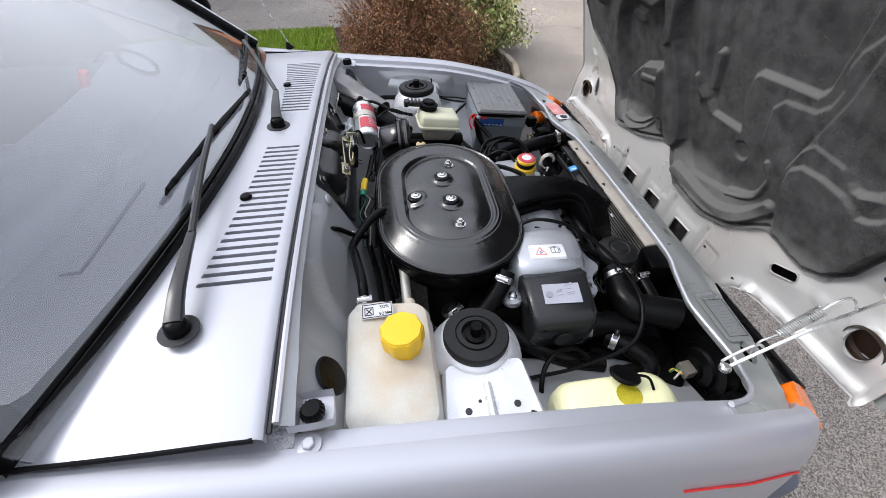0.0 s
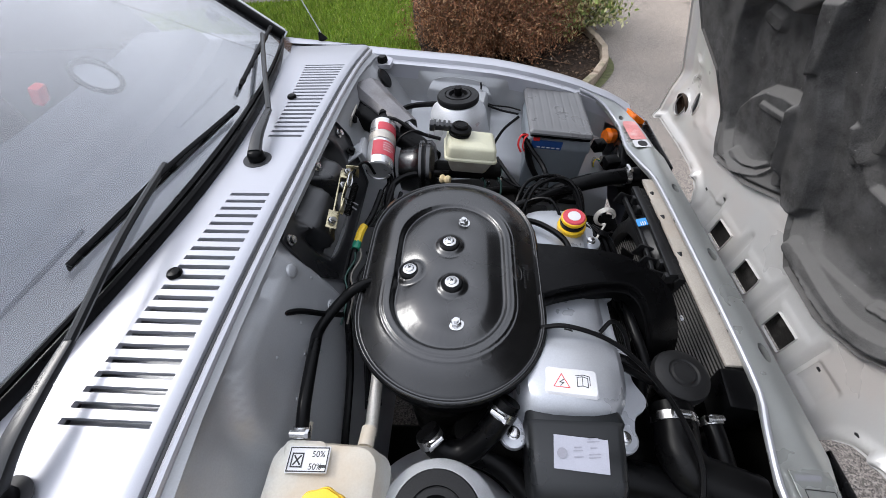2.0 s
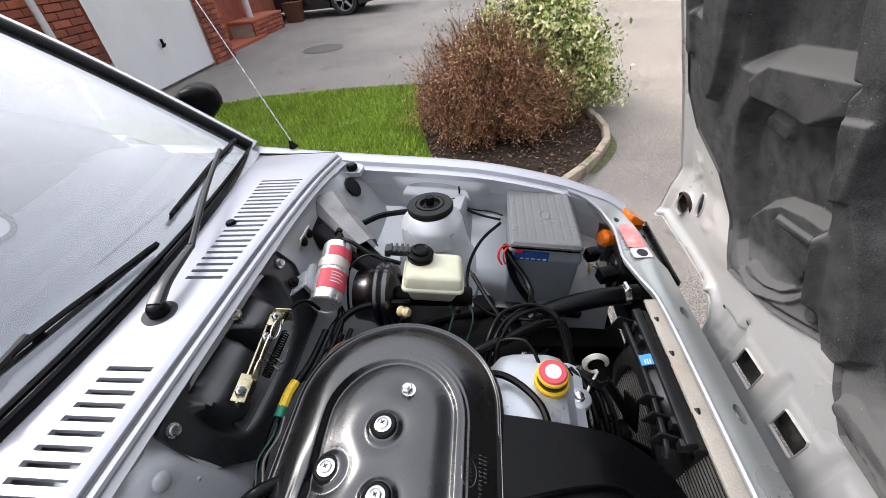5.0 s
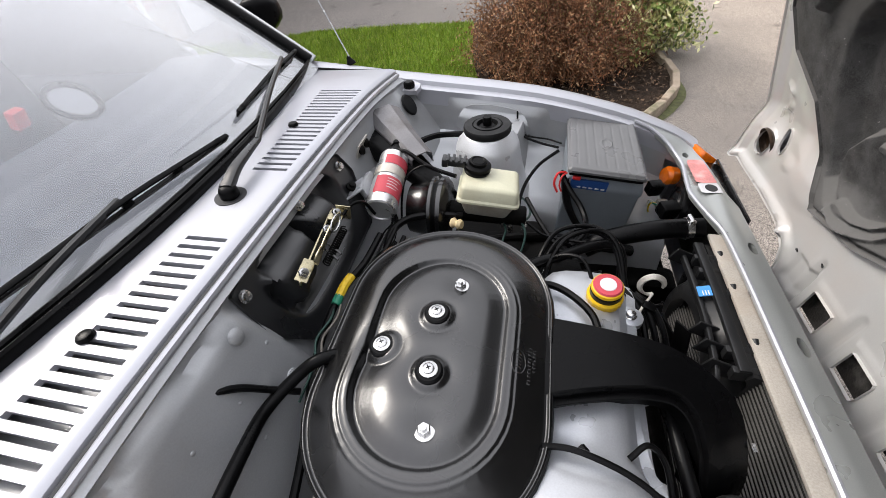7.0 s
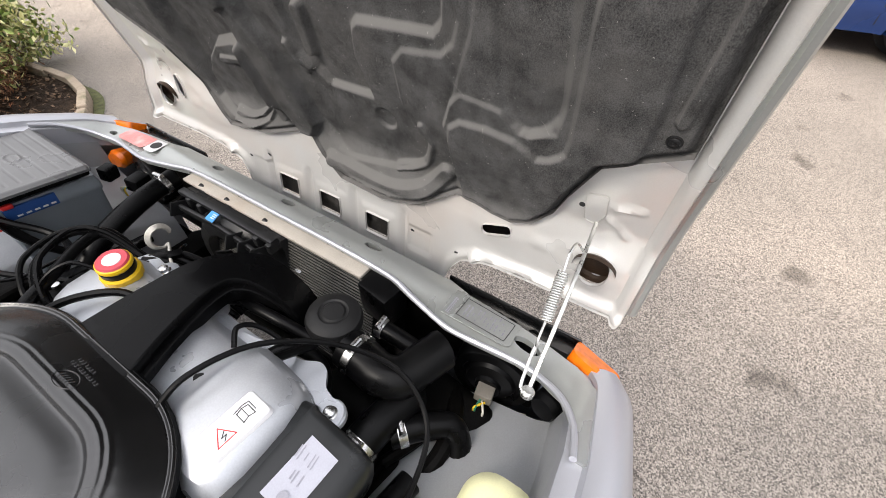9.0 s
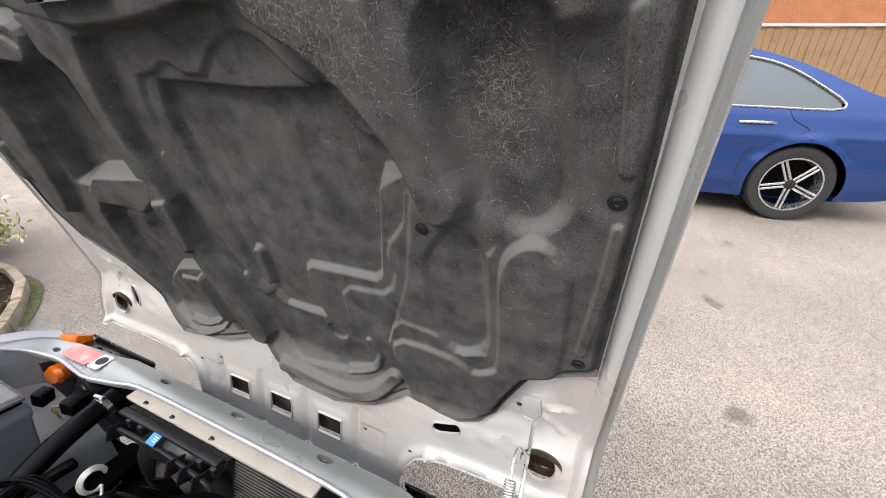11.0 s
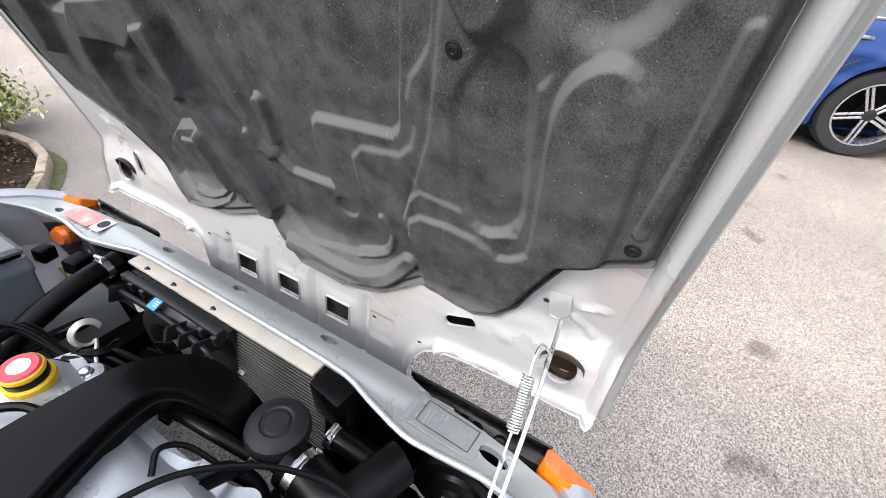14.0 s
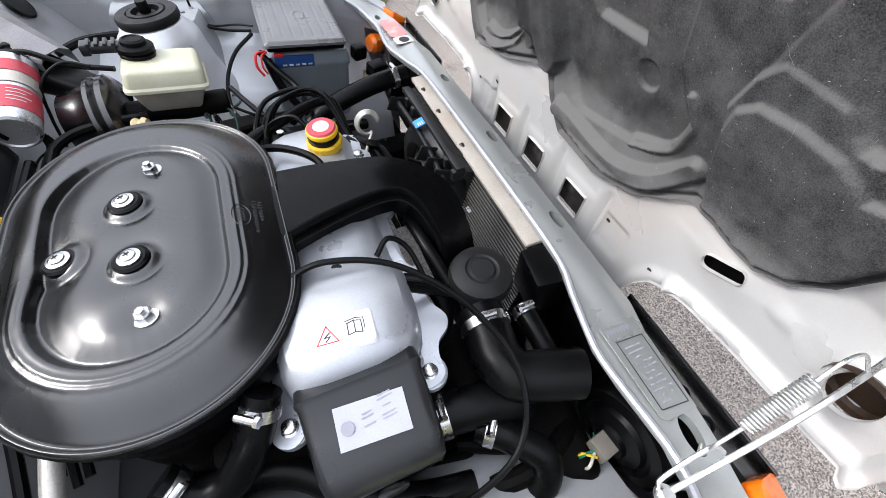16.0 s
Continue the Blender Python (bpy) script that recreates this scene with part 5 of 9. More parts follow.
def felt():
    m = mat("black_felt", (0.065, 0.0645, 0.064), 0.9, 0.0, 0.6, 30, 700, 0.5, spec=0.12, dirt=(0.098, 0.094, 0.090), dirt_amount=0.6, dirt_scale=11, depth=0.0014)
    n, l = m.node_tree.nodes, m.node_tree.links
    p = n["Principled BSDF"]
    src = p.inputs["Base Color"].links[0].from_socket
    geo = n.new("ShaderNodeNewGeometry")

    def fibres(scale, stretch, lo, hi):
        mp = n.new("ShaderNodeMapping")
        mp.inputs["Rotation"].default_value = stretch[0]
        mp.inputs["Scale"].default_value = stretch[1]
        l.new(geo.outputs["Position"], mp.inputs["Vector"])
        t = n.new("ShaderNodeTexNoise")
        t.inputs["Scale"].default_value, t.inputs["Detail"].default_value, t.inputs["Distortion"].default_value = scale, 4, 0.8
        l.new(mp.outputs["Vector"], t.inputs["Vector"])
        r = n.new("ShaderNodeMapRange")
        r.inputs["From Min"].default_value, r.inputs["From Max"].default_value = lo, hi
        l.new(t.outputs["Fac"], r.inputs["Value"])
        return r.outputs["Result"]

    a = fibres(420, ((0.5, 0.2, 0.9), (1, 1, 0.5)), 0.52, 0.80)
    b = fibres(160, ((-0.6, 0.4, -0.5), (1, 0.6, 1)), 0.52, 0.85)
    patch = fibres(9, ((0, 0, 0), (1, 1, 1)), 0.35, 0.7)
    mx1 = n.new("ShaderNodeMath")
    mx1.operation = "MAXIMUM"
    l.new(a, mx1.inputs[0])
    l.new(b, mx1.inputs[1])
    mul = n.new("ShaderNodeMath")
    mul.operation = "MULTIPLY"
    l.new(mx1.outputs[0], mul.inputs[0])
    l.new(patch, mul.inputs[1])
    mx = n.new("ShaderNodeMix")
    mx.data_type = "RGBA"
    l.new(mul.outputs[0], mx.inputs["Factor"])
    l.new(src, mx.inputs["A"])
    mx.inputs["B"].default_value = (0.12, 0.115, 0.11, 1)
    # light painted on the moulding's ledges: faces turned up and towards +y go paler
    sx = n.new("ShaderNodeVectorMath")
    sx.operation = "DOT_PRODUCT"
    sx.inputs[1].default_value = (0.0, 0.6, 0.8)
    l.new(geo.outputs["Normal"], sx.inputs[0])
    ledge_light = n.new("ShaderNodeMapRange")
    ledge_light.inputs["From Min"].default_value, ledge_light.inputs["From Max"].default_value = 0.0, 0.45
    ledge_light.inputs["To Min"].default_value, ledge_light.inputs["To Max"].default_value = 0.0, 0.8
    l.new(sx.outputs["Value"], ledge_light.inputs["Value"])
    # worn: mix that lays this painted light over the felt colour
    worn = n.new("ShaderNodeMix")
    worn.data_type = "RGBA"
    l.new(ledge_light.outputs["Result"], worn.inputs["Factor"])
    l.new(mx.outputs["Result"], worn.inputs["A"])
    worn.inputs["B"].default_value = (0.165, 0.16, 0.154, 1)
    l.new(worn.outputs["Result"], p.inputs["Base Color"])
    return m


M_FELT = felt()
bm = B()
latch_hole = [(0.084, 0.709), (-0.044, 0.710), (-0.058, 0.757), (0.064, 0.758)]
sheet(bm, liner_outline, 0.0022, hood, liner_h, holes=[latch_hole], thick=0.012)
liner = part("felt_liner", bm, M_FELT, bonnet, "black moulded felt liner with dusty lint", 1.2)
bm = B()
for u, v in ((-0.546, 0.717), (-0.344, 0.736), (-0.189, 0.736), (-0.563, 0.530), (-0.361, 0.458), (-0.560, 0.286), (0.171, 0.741), (0.340, 0.742), (0.561, 0.55), (0.50, 0.735)):
    bm = B()
    hh = float(liner_h(np.array([[u]]), np.array([[v]]))[0, 0])
    lathe(bm, [(0.0085, 0), (0.0085, 0.0008), (0.0075, 0.0014), (0.0058, 0.0012), (0.005, 0.0024), (0.003, 0.003), (0.002, 0.002), (0, 0.002)], hood(u, v, hh + 0.0005), HN, 20)
    part("liner_stud", bm, M_DUSTRUB, bonnet)
bm = B()
sheet(bm, [(0.086, 0.706), (-0.046, 0.707), (-0.060, 0.759), (0.066, 0.760)], 0.006, lambda u, v, h: hood(u, v, 0.030), holes=[[(0.056, 0.717), (0.022, 0.717), (0.016, 0.743), (0.046, 0.743)], [(0.010, 0.717), (-0.024, 0.718), (-0.034, 0.743), (0.004, 0.743)]], thick=0.003)
part("striker_plate", bm, M_TOWER, bonnet, "bare silver striker plate with two openings")
# black sheet stands for the shade inside the striker's openings
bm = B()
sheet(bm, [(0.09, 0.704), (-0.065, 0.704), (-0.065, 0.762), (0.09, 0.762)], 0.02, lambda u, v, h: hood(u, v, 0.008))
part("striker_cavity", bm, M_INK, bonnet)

# loose hairs and lint caught on the felt, thickest in a few patches
rh = np.random.default_rng(11)
hairs = []
for u0, v0, su, sv, n_, lmax in ((-0.452, 0.612, 0.018, 0.036, 750, 0.008), (-0.25, 0.70, 0.015, 0.010, 160, 0.009), (-0.31, 0.665, 0.035, 0.025, 420, 0.009), (-0.165, 0.718, 0.012, 0.012, 140, 0.010), (-0.42, 0.60, 0.10, 0.09, 70, 0.02), (-0.30, 0.50, 0.2, 0.2, 50, 0.025), (-0.33, 0.757, 0.05, 0.006, 30, 0.016)):
    for k in range(n_):
        u, v = u0 + rh.normal() * su, v0 + rh.normal() * sv
        a, L, c_ = rh.uniform(0, 6.28), rh.uniform(0.003, lmax), rh.uniform(-70, 70)
        hairs.append([])
        for i in range(5):
            hairs[-1].append((u, v))
            u, v, a = u + math.cos(a) * L / 4, v + math.sin(a) * L / 4, a + c_ * L / 4
for k in range(900):
    u, v, a = rh.uniform(-0.57, 0.5), rh.uniform(0.04, 0.75), rh.uniform(0, 6.28)
    L = rh.uniform(0.0006, 0.002)
    hairs.append([(u + math.cos(a) * L * i / 4, v + math.sin(a) * L * i / 4) for i in range(5)])
HP = np.array(hairs)
inside_ = (sdf(liner_outline, HP[:, :, 0], HP[:, :, 1]) < -0.02).all(1)
HP = HP[inside_]
HH = liner_h(HP[:, :, 0], HP[:, :, 1])
bm = B()
for line_, hs in zip(HP, HH):
    tube(bm, [hood(float(p[0]), float(p[1]), float(h_) + 0.0008) for p, h_ in zip(line_, hs)], 0.00008 if math.dist(line_[0], line_[4]) > 0.0025 else 0.00028, 3, 1)
tagged(part("lint", bm, mat("pale_lint", (0.32, 0.31, 0.29), 0.9), bonnet), kind="stuff")

# ---- engine bay: air filter ----
air = thing("air_filter_housing", (0, -0.14, 0.74), "large oval black steel air filter housing with bolts", "air filter")
AC = (0.0085, -0.1205)
LR = 0.1425


def stadium(r, half, n=20):
    """An oval: radius r at the ends, which lie half apart along y from the middle."""
    out = []
    for i in range(n + 1):
        a = math.pi * i / n
        out.append((AC[0] + r * math.cos(a), AC[1] + half + r * math.sin(a)))
    for i in range(n + 1):
        a = math.pi + math.pi * i / n
        out.append((AC[0] + r * math.cos(a), AC[1] - half + r * math.sin(a)))
    return out


def tilt(x, y, z):
    return Vector((x, y, z + 0.0095 - 0.045 * (x - AC[0]) + 0.04 * (y - AC[1])))


AHALF = 0.074
bm = B()
rings = []
for r, z in ((-0.048, 0.735), (-0.015, 0.742), (-0.005, 0.765), (-0.004, 0.792), (0.001, 0.796), (0.0025, 0.800), (0.001, 0.804)):
    rings.append([tilt(x, y, z) for x, y in stadium(LR + r, AHALF)])
loft(bm, rings)
part("filter_body", bm, M_PLAST, air)
BOLTS = [(0.020, -0.235, 0), (0.012, -0.173, 1), (-0.055, -0.143, 1), (0.005, -0.094, 1), (0.026, -0.040, 0)]
P_REC = [(0.0075 + x, -0.1325 + y) for x, y in rrect(0.172, 0.284, 0.0855, 10)]


def shoulder(d):
    """Height of the lid a distance d in from its edge."""
    t = np.clip((d - 0.007) / 0.052, 0, 1)
    return 0.805 + 0.025 * np.sin(t * np.pi / 2) ** 1.1 + 0.0022 * np.exp(-((d - 0.0025) / 0.0016) ** 2) - 0.001 * np.exp(-((d - 0.0065) / 0.0015) ** 2)


def lid_h(U, V):
    h = shoulder(-sdf(stadium(LR, AHALF), U, V))
    inside = -sdf(P_REC, U, V)
    # two fine beads round the recess, then its steep wall
    h = h + (0.0011 * np.exp(-((inside + 0.0165) / 0.0018) ** 2) + 0.0011 * np.exp(-((inside + 0.010) / 0.0018) ** 2)) * step01((U + 0.10 - 0.8 * (V + 0.12)) / 0.12)
    wall = 0.0055 + 0.006 * step01((0.02 - U) / 0.10)
    h = h - wall * step01((inside + 0.002) / 0.008)
    # the plate inside is crowned, with soft dents round the fixings
    h = h + (wall + 0.0035) * (1 - (1 - np.clip(inside - 0.004, 0, 0.08) / 0.08) ** 2)
    h = h + 0.005 * step01(inside / 0.03) * (1 - ((U - 0.02) / 0.086) ** 2)
    for x, y, k in BOLTS:
        r = np.hypot(U - x, V - y)
        if k:
            h = h - 0.0095 * np.exp(-(r / 0.027) ** 2 * 1.0) + 0.0075 * step01((0.026 - r) / 0.012)
        else:
            h = h - 0.0055 * np.exp(-(r / 0.019) ** 2)
    return h


bm = B()
sheet(bm, stadium(LR - 0.0355, AHALF, 40), 0.0015, lambda u, v, h: tilt(u, v, h), lid_h)
lid = part("lid", bm, M_BLACK, air, "domed gloss black lid with a sunken oval", 1.4)
bm = B()
ds = [0.0, 0.0008, 0.0016, 0.0025, 0.0034, 0.0042, 0.005, 0.006, 0.007, 0.008] + [0.0095 + 0.002 * i for i in range(14)]
rings = [[tilt(x, y, 0.799) for x, y in stadium(LR, AHALF, 40)]] + [[tilt(x, y, float(shoulder(np.array(d)))) for x, y in stadium(LR - d, AHALF, 40)] for d in ds]
loft(bm, rings, cap=False)
part("lid_shoulder", bm, M_BLACK, lid, "", 1.4)
for x, y, k in BOLTS:
    z = float(lid_h(np.array([[x]]), np.array([[y]]))[0, 0]) - 0.001
    if k:
        bm = B()
        lathe(bm, [(0.0165, 0), (0.0165, 0.005), (0.014, 0.007), (0.0105, 0.007)], tilt(x, y, z), (0, 0, 1), 28)
        part("rubber_seat", bm, M_RUBBER, lid)
        bm = B()
        lathe(bm, [(0.0105, 0.006), (0.0105, 0.0085), (0.007, 0.0095), (0.0068, 0.011), (0.0045, 0.0125), (0, 0.0125)], tilt(x, y, z), (0, 0, 1), 24)
        sc_ = part("screw", bm, M_CHROME, lid, "bright cross-head screw")
        bm = B()
        box(bm, tilt(x, y, z + 0.0127), (0.006, 0.0014, 0.0006), (0, 0, 35))
        box(bm, tilt(x, y, z + 0.0127), (0.0014, 0.006, 0.0006), (0, 0, 35))
        part("cross_slot", bm, M_INK, sc_)
    else:
        bm = B()
        lathe(bm, [(0.011, 0), (0.011, 0.002), (0.008, 0.0025)], tilt(x, y, z), (0, 0, 1), 24)
        lathe(bm, [(0.0078, 0.002), (0.0078, 0.008), (0.0065, 0.009), (0.004, 0.009), (0.004, 0.013), (0, 0.0135)], tilt(x, y, z), (0, 0, 1), 6)
        part("nut", bm, M_CHROME, lid, "bright plated nut")
# embossed badge and part number, unreadable, as plain raised marks
def on_lid(x, y, up=0.0):
    return tilt(x, y, float(lid_h(np.array([[x]]), np.array([[y]]))[0, 0]) + up)
bm = B()
tube(bm, [on_lid(0.110 + 0.0085 * math.cos(a), -0.136 + 0.0155 * math.sin(a), 0.0002) for a in (i * math.pi / 14 for i in range(29))], 0.0007, 6, 1)
for i in range(5):
    tube(bm, [on_lid(0.1065, -0.1275 - 0.0042 * i, 0.0002), on_lid(0.110, -0.1265 - 0.0042 * i, 0.0002), on_lid(0.1135, -0.1275 - 0.0042 * i, 0.0002)], 0.0006, 5, 2)
tagged(part("embossed_badge", bm, M_BLACK, lid), kind="stuff")
bm = B()
for k in range(2):
    for i in range(11 - 4 * k):
        p0 = on_lid(0.1215 + 0.0055 * k, -0.114 - 0.0046 * i, 0.0002)
        tube(bm, [p0, p0 + Vector((0.0032, 0, -0.0006))], 0.0006, 5, 1)
        if i % 3:
            tube(bm, [p0, p0 + Vector((0.0, 0.002, 0))], 0.0006, 5, 1)
tagged(part("embossed_number", bm, M_BLACK, lid), kind="stuff")
# snorkel: a broad flat duct that runs out level, then turns down beside the radiator
SNORK = [(0.105, -0.040, 0.105, -0.170, 0.806), (0.15, -0.048, 0.15, -0.160, 0.808), (0.19, -0.053, 0.195, -0.147, 0.8085), (0.23, -0.059, 0.240, -0.137, 0.808), (0.27, -0.066, 0.270, -0.134, 0.807), (0.304, -0.078, 0.290, -0.136, 0.804),
         (0.338, -0.104, 0.304, -0.146, 0.797), (0.360, -0.128, 0.314, -0.160, 0.783), (0.370, -0.152, 0.322, -0.180, 0.76), (0.376, -0.178, 0.327, -0.202, 0.725), (0.378, -0.190, 0.329, -0.214, 0.69)]
F_ = curve_pts([(a, b, z) for a, b, c_, d_, z in SNORK], 3)
N_ = curve_pts([(c_, d_, z) for a, b, c_, d_, z in SNORK], 3)
bm = B()
rings = []
for i, (p, q) in enumerate(zip(F_, N_)):
    along = (F_[min(i + 1, len(F_) - 1)] + N_[min(i + 1, len(F_) - 1)] - F_[max(i - 1, 0)] - N_[max(i - 1, 0)]).normalized()
    w = (q - p).normalized()
    n_ = w.cross(along).normalized()
    n_ = n_ if n_.z + n_.x > 0 else -n_
    L = (q - p).length
    ring = []
    for k, dn in ((0.0, -0.042), (0.0, -0.012), (0.0, -0.006), (0.012, -0.0015), (0.03, 0.0), (0.30, 0.0015), (0.50, 0.002), (0.70, 0.0015), (0.97, 0.0), (0.988, -0.0015), (1.0, -0.006), (1.0, -0.012), (1.0, -0.042)):
        ring.append(p + w * (L * k) + n_ * dn)
    rings.append(ring)
loft(bm, rings)
sn = part("snorkel", bm, M_SNORKEL, air, "broad black intake snorkel bending down over the engine")
bm = B()
sweep(bm, [q + Vector((0.0, -0.003, -0.016)) for q in N_[2:]], rrect(0.010, 0.004, 0.001, 1), 1, up=(0, 0, 1))
part("seam_flange", bm, M_SNORKEL, sn)
bm = B()
lathe(bm, [(0.005, 0), (0.005, 0.004), (0, 0.005)], (0.376, -0.160, 0.750), (0.8, 0, 0.6), 6)
part("bolt", bm, M_CHROME, sn)
bm = B()
cyl(bm, (0.0, -0.275, 0.62), (0.0, -0.275, 0.745), 0.05, 0.055, 28)
part("carburettor_throat", bm, M_DARK, air)

# ---- engine block, manifold and cylinder head ----
eng = thing("engine", (0.12, -0.12, 0.42), "transverse engine with a silver rocker cover", "engine")
bm = B()
M = Matrix.Translation((0.13, -0.14, 0.42))
pad(bm, M, 0.30, 0.50, [(0, 0.02), (0.05, 0), (0.20, 0.0), (0.22, 0.02), (0.28, 0.03), (0.295, 0.04)], 0.03)
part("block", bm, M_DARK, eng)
# dark slab added to hide the bright ground below the bay
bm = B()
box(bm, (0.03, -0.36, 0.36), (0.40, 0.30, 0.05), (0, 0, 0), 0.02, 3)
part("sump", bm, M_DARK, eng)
# dark boxes with hoses added to darken this corner of the bay
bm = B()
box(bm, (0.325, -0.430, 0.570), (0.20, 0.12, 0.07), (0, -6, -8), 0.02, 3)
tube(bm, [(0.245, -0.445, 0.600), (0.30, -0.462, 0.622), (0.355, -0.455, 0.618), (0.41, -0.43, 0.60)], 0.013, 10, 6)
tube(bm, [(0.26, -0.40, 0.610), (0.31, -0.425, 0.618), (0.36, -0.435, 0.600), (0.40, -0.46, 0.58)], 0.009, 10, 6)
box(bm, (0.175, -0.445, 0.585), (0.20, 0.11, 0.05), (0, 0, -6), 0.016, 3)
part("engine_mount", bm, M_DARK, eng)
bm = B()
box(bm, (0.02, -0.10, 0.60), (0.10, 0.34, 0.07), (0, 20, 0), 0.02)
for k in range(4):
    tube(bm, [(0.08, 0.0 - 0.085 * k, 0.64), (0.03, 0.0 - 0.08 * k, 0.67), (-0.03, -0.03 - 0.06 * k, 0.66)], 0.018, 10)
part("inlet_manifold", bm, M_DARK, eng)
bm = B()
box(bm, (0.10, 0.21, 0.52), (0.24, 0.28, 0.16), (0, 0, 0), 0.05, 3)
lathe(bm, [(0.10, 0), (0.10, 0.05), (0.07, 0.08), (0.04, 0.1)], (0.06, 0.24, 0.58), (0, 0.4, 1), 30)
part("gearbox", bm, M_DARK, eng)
# block with a pipe, made up to darken the space below the reservoir
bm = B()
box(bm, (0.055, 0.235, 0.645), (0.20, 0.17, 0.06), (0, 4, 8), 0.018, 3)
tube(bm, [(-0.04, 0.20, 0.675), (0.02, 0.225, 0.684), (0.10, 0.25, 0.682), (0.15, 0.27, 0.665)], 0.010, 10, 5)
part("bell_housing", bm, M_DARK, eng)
# rocker cover: a long rounded casting, stepped up at the timing end
def cover_ring(y, w, top, cx, flange=0.73):
    pts = [(-w / 2 - 0.012, flange), (-w / 2 - 0.012, flange + 0.008), (-w / 2, flange + 0.010), (-w / 2 + 0.004, top - 0.024), (-w / 2 + 0.016, top - 0.007), (-w / 2 + 0.036, top), (0, top + 0.001), (w / 2 - 0.036, top), (w / 2 - 0.016, top - 0.008), (w / 2 - 0.004, top - 0.026), (w / 2, flange + 0.010), (w / 2 + 0.014, flange + 0.008), (w / 2 + 0.014, flange)]
    return [Vector((cx + x, y, z)) for x, z in pts]
bm = B()
spec_ = [(0.085, 0.10, 0.752, 0.20), (0.078, 0.125, 0.768, 0.20), (0.055, 0.14, 0.775, 0.197), (0.0, 0.145, 0.777, 0.19), (-0.10, 0.145, 0.774, 0.185), (-0.185, 0.136, 0.771, 0.188), (-0.20, 0.138, 0.774, 0.188), (-0.212, 0.142, 0.781, 0.187), (-0.224, 0.148, 0.790, 0.186), (-0.238, 0.153, 0.796, 0.185), (-0.265, 0.156, 0.799, 0.182), (-0.295, 0.154, 0.799, 0.179), (-0.315, 0.146, 0.797, 0.177), (-0.327, 0.134, 0.791, 0.175), (-0.335, 0.122, 0.780, 0.174), (-0.339, 0.116, 0.745, 0.174)]
loft(bm, [cover_ring(*s_) for s_ in spec_])
cover = part("rocker_cover", bm, M_ALLOY, eng, "silver painted rocker cover")
def lug(x, y, z=0.736):
    bm = B()
    lathe(bm, [(0.019, -0.006), (0.019, 0.003), (0.015, 0.005)], (x, y, z), (0, 0, 1), 20)
    l_ = part("lug", bm, M_ALLOY, cover)
    bm = B()
    lathe(bm, [(0.009, 0.004), (0.009, 0.006), (0.007, 0.007), (0.007, 0.012), (0.0055, 0.013), (0, 0.013)], (x, y, z), (0, 0, 1), 18)
    part("bolt", bm, M_CHROME, l_)
for x, y in ((0.100, -0.346), (0.246, -0.346), (0.262, -0.235), (0.268, -0.10), (0.27, 0.02)):
    lug(x, y)
bm = B()
ear = smooth_poly([(0.250, -0.362), (0.262, -0.352), (0.262, -0.335), (0.268, -0.318), (0.283, -0.306), (0.288, -0.290), (0.278, -0.270), (0.276, -0.250), (0.284, -0.232), (0.282, -0.214), (0.270, -0.205), (0.262, -0.150), (0.264, -0.10), (0.245, -0.10), (0.245, -0.33), (0.228, -0.352), (0.234, -0.362)], 3)
sheet(bm, ear, 0.005, lambda u, v, h: Vector((u, v, 0.742)), thick=0.008)
part("flange", bm, M_ALLOY, cover, "scalloped casting flange with bolt ears")
bm = B()
earl = smooth_poly([(0.118, -0.334), (0.112, -0.358), (0.098, -0.366), (0.086, -0.356), (0.084, -0.338), (0.092, -0.318), (0.094, -0.29), (0.104, -0.27), (0.118, -0.30)], 3)
sheet(bm, earl, 0.005, lambda u, v, h: Vector((u, v, 0.742)), thick=0.008)
part("flange", bm, M_ALLOY, cover)
# warning label
def label_sheet(bm, cx, cy, w, d, zf, rot=0.0):
    c, s_ = math.cos(rot), math.sin(rot)
    vs = []
    for a, b in ((-w / 2, -d / 2), (w / 2, -d / 2), (w / 2, d / 2), (-w / 2, d / 2)):
        x, y = cx + a * c - b * s_, cy + a * s_ + b * c
        vs.append(bm.verts.new((x, y, zf(x, y))))
    bm.faces.new(vs)
    return bm
bm = B()
pad(bm, Matrix.Translation((0.174, -0.297, 0.7965)) @ Euler((0, 0, radians(-5))).to_matrix().to_4x4(), 0.066, 0.036, [(0, -0.002), (0.0034, 0.0), (0.0042, 0.001)], 0.005)
lab = part("warning_label", bm, M_WHITE, cover, "white label with a red warning triangle and a book sign")
def strokes(bm, pts, w, z, cx, cy, rot, closed=False):
    c, s_ = math.cos(rot), math.sin(rot)
    P = [(cx + a * c - b * s_, cy + a * s_ + b * c) for a, b in pts]
    if closed:
        P.append(P[0])
    for (x0, y0), (x1, y1) in zip(P, P[1:]):
        L = math.hypot(x1 - x0, y1 - y0)
        box(bm, ((x0 + x1) / 2, (y0 + y1) / 2, z), (L + w, w, 0.0006), (0, 0, math.degrees(math.atan2(y1 - y0, x1 - x0))))
    return bm
R6 = radians(-5)
ZL = 0.8008
def scaled(pts, k):
    return [(a * k, b * k) for a, b in pts]
bm = B()
strokes(bm, scaled([(-0.011, -0.009), (0.011, -0.009), (0, 0.011)], 0.92), 0.0010, ZL, 0.161, -0.297, R6, True)
part("triangle", bm, M_RED, lab)
bm = B()
strokes(bm, scaled([(0.003, 0.004), (-0.003, -0.001), (0.003, -0.001), (-0.002, -0.006)], 0.9), 0.0009, ZL, 0.161, -0.298, R6)
part("lightning_sign", bm, M_INK, lab)
bm = B()
strokes(bm, scaled([(-0.008, -0.008), (0, -0.006), (0.008, -0.008), (0.008, 0.007), (0, 0.009), (-0.008, 0.007)], 0.85), 0.0009, ZL, 0.188, -0.298, R6, True)
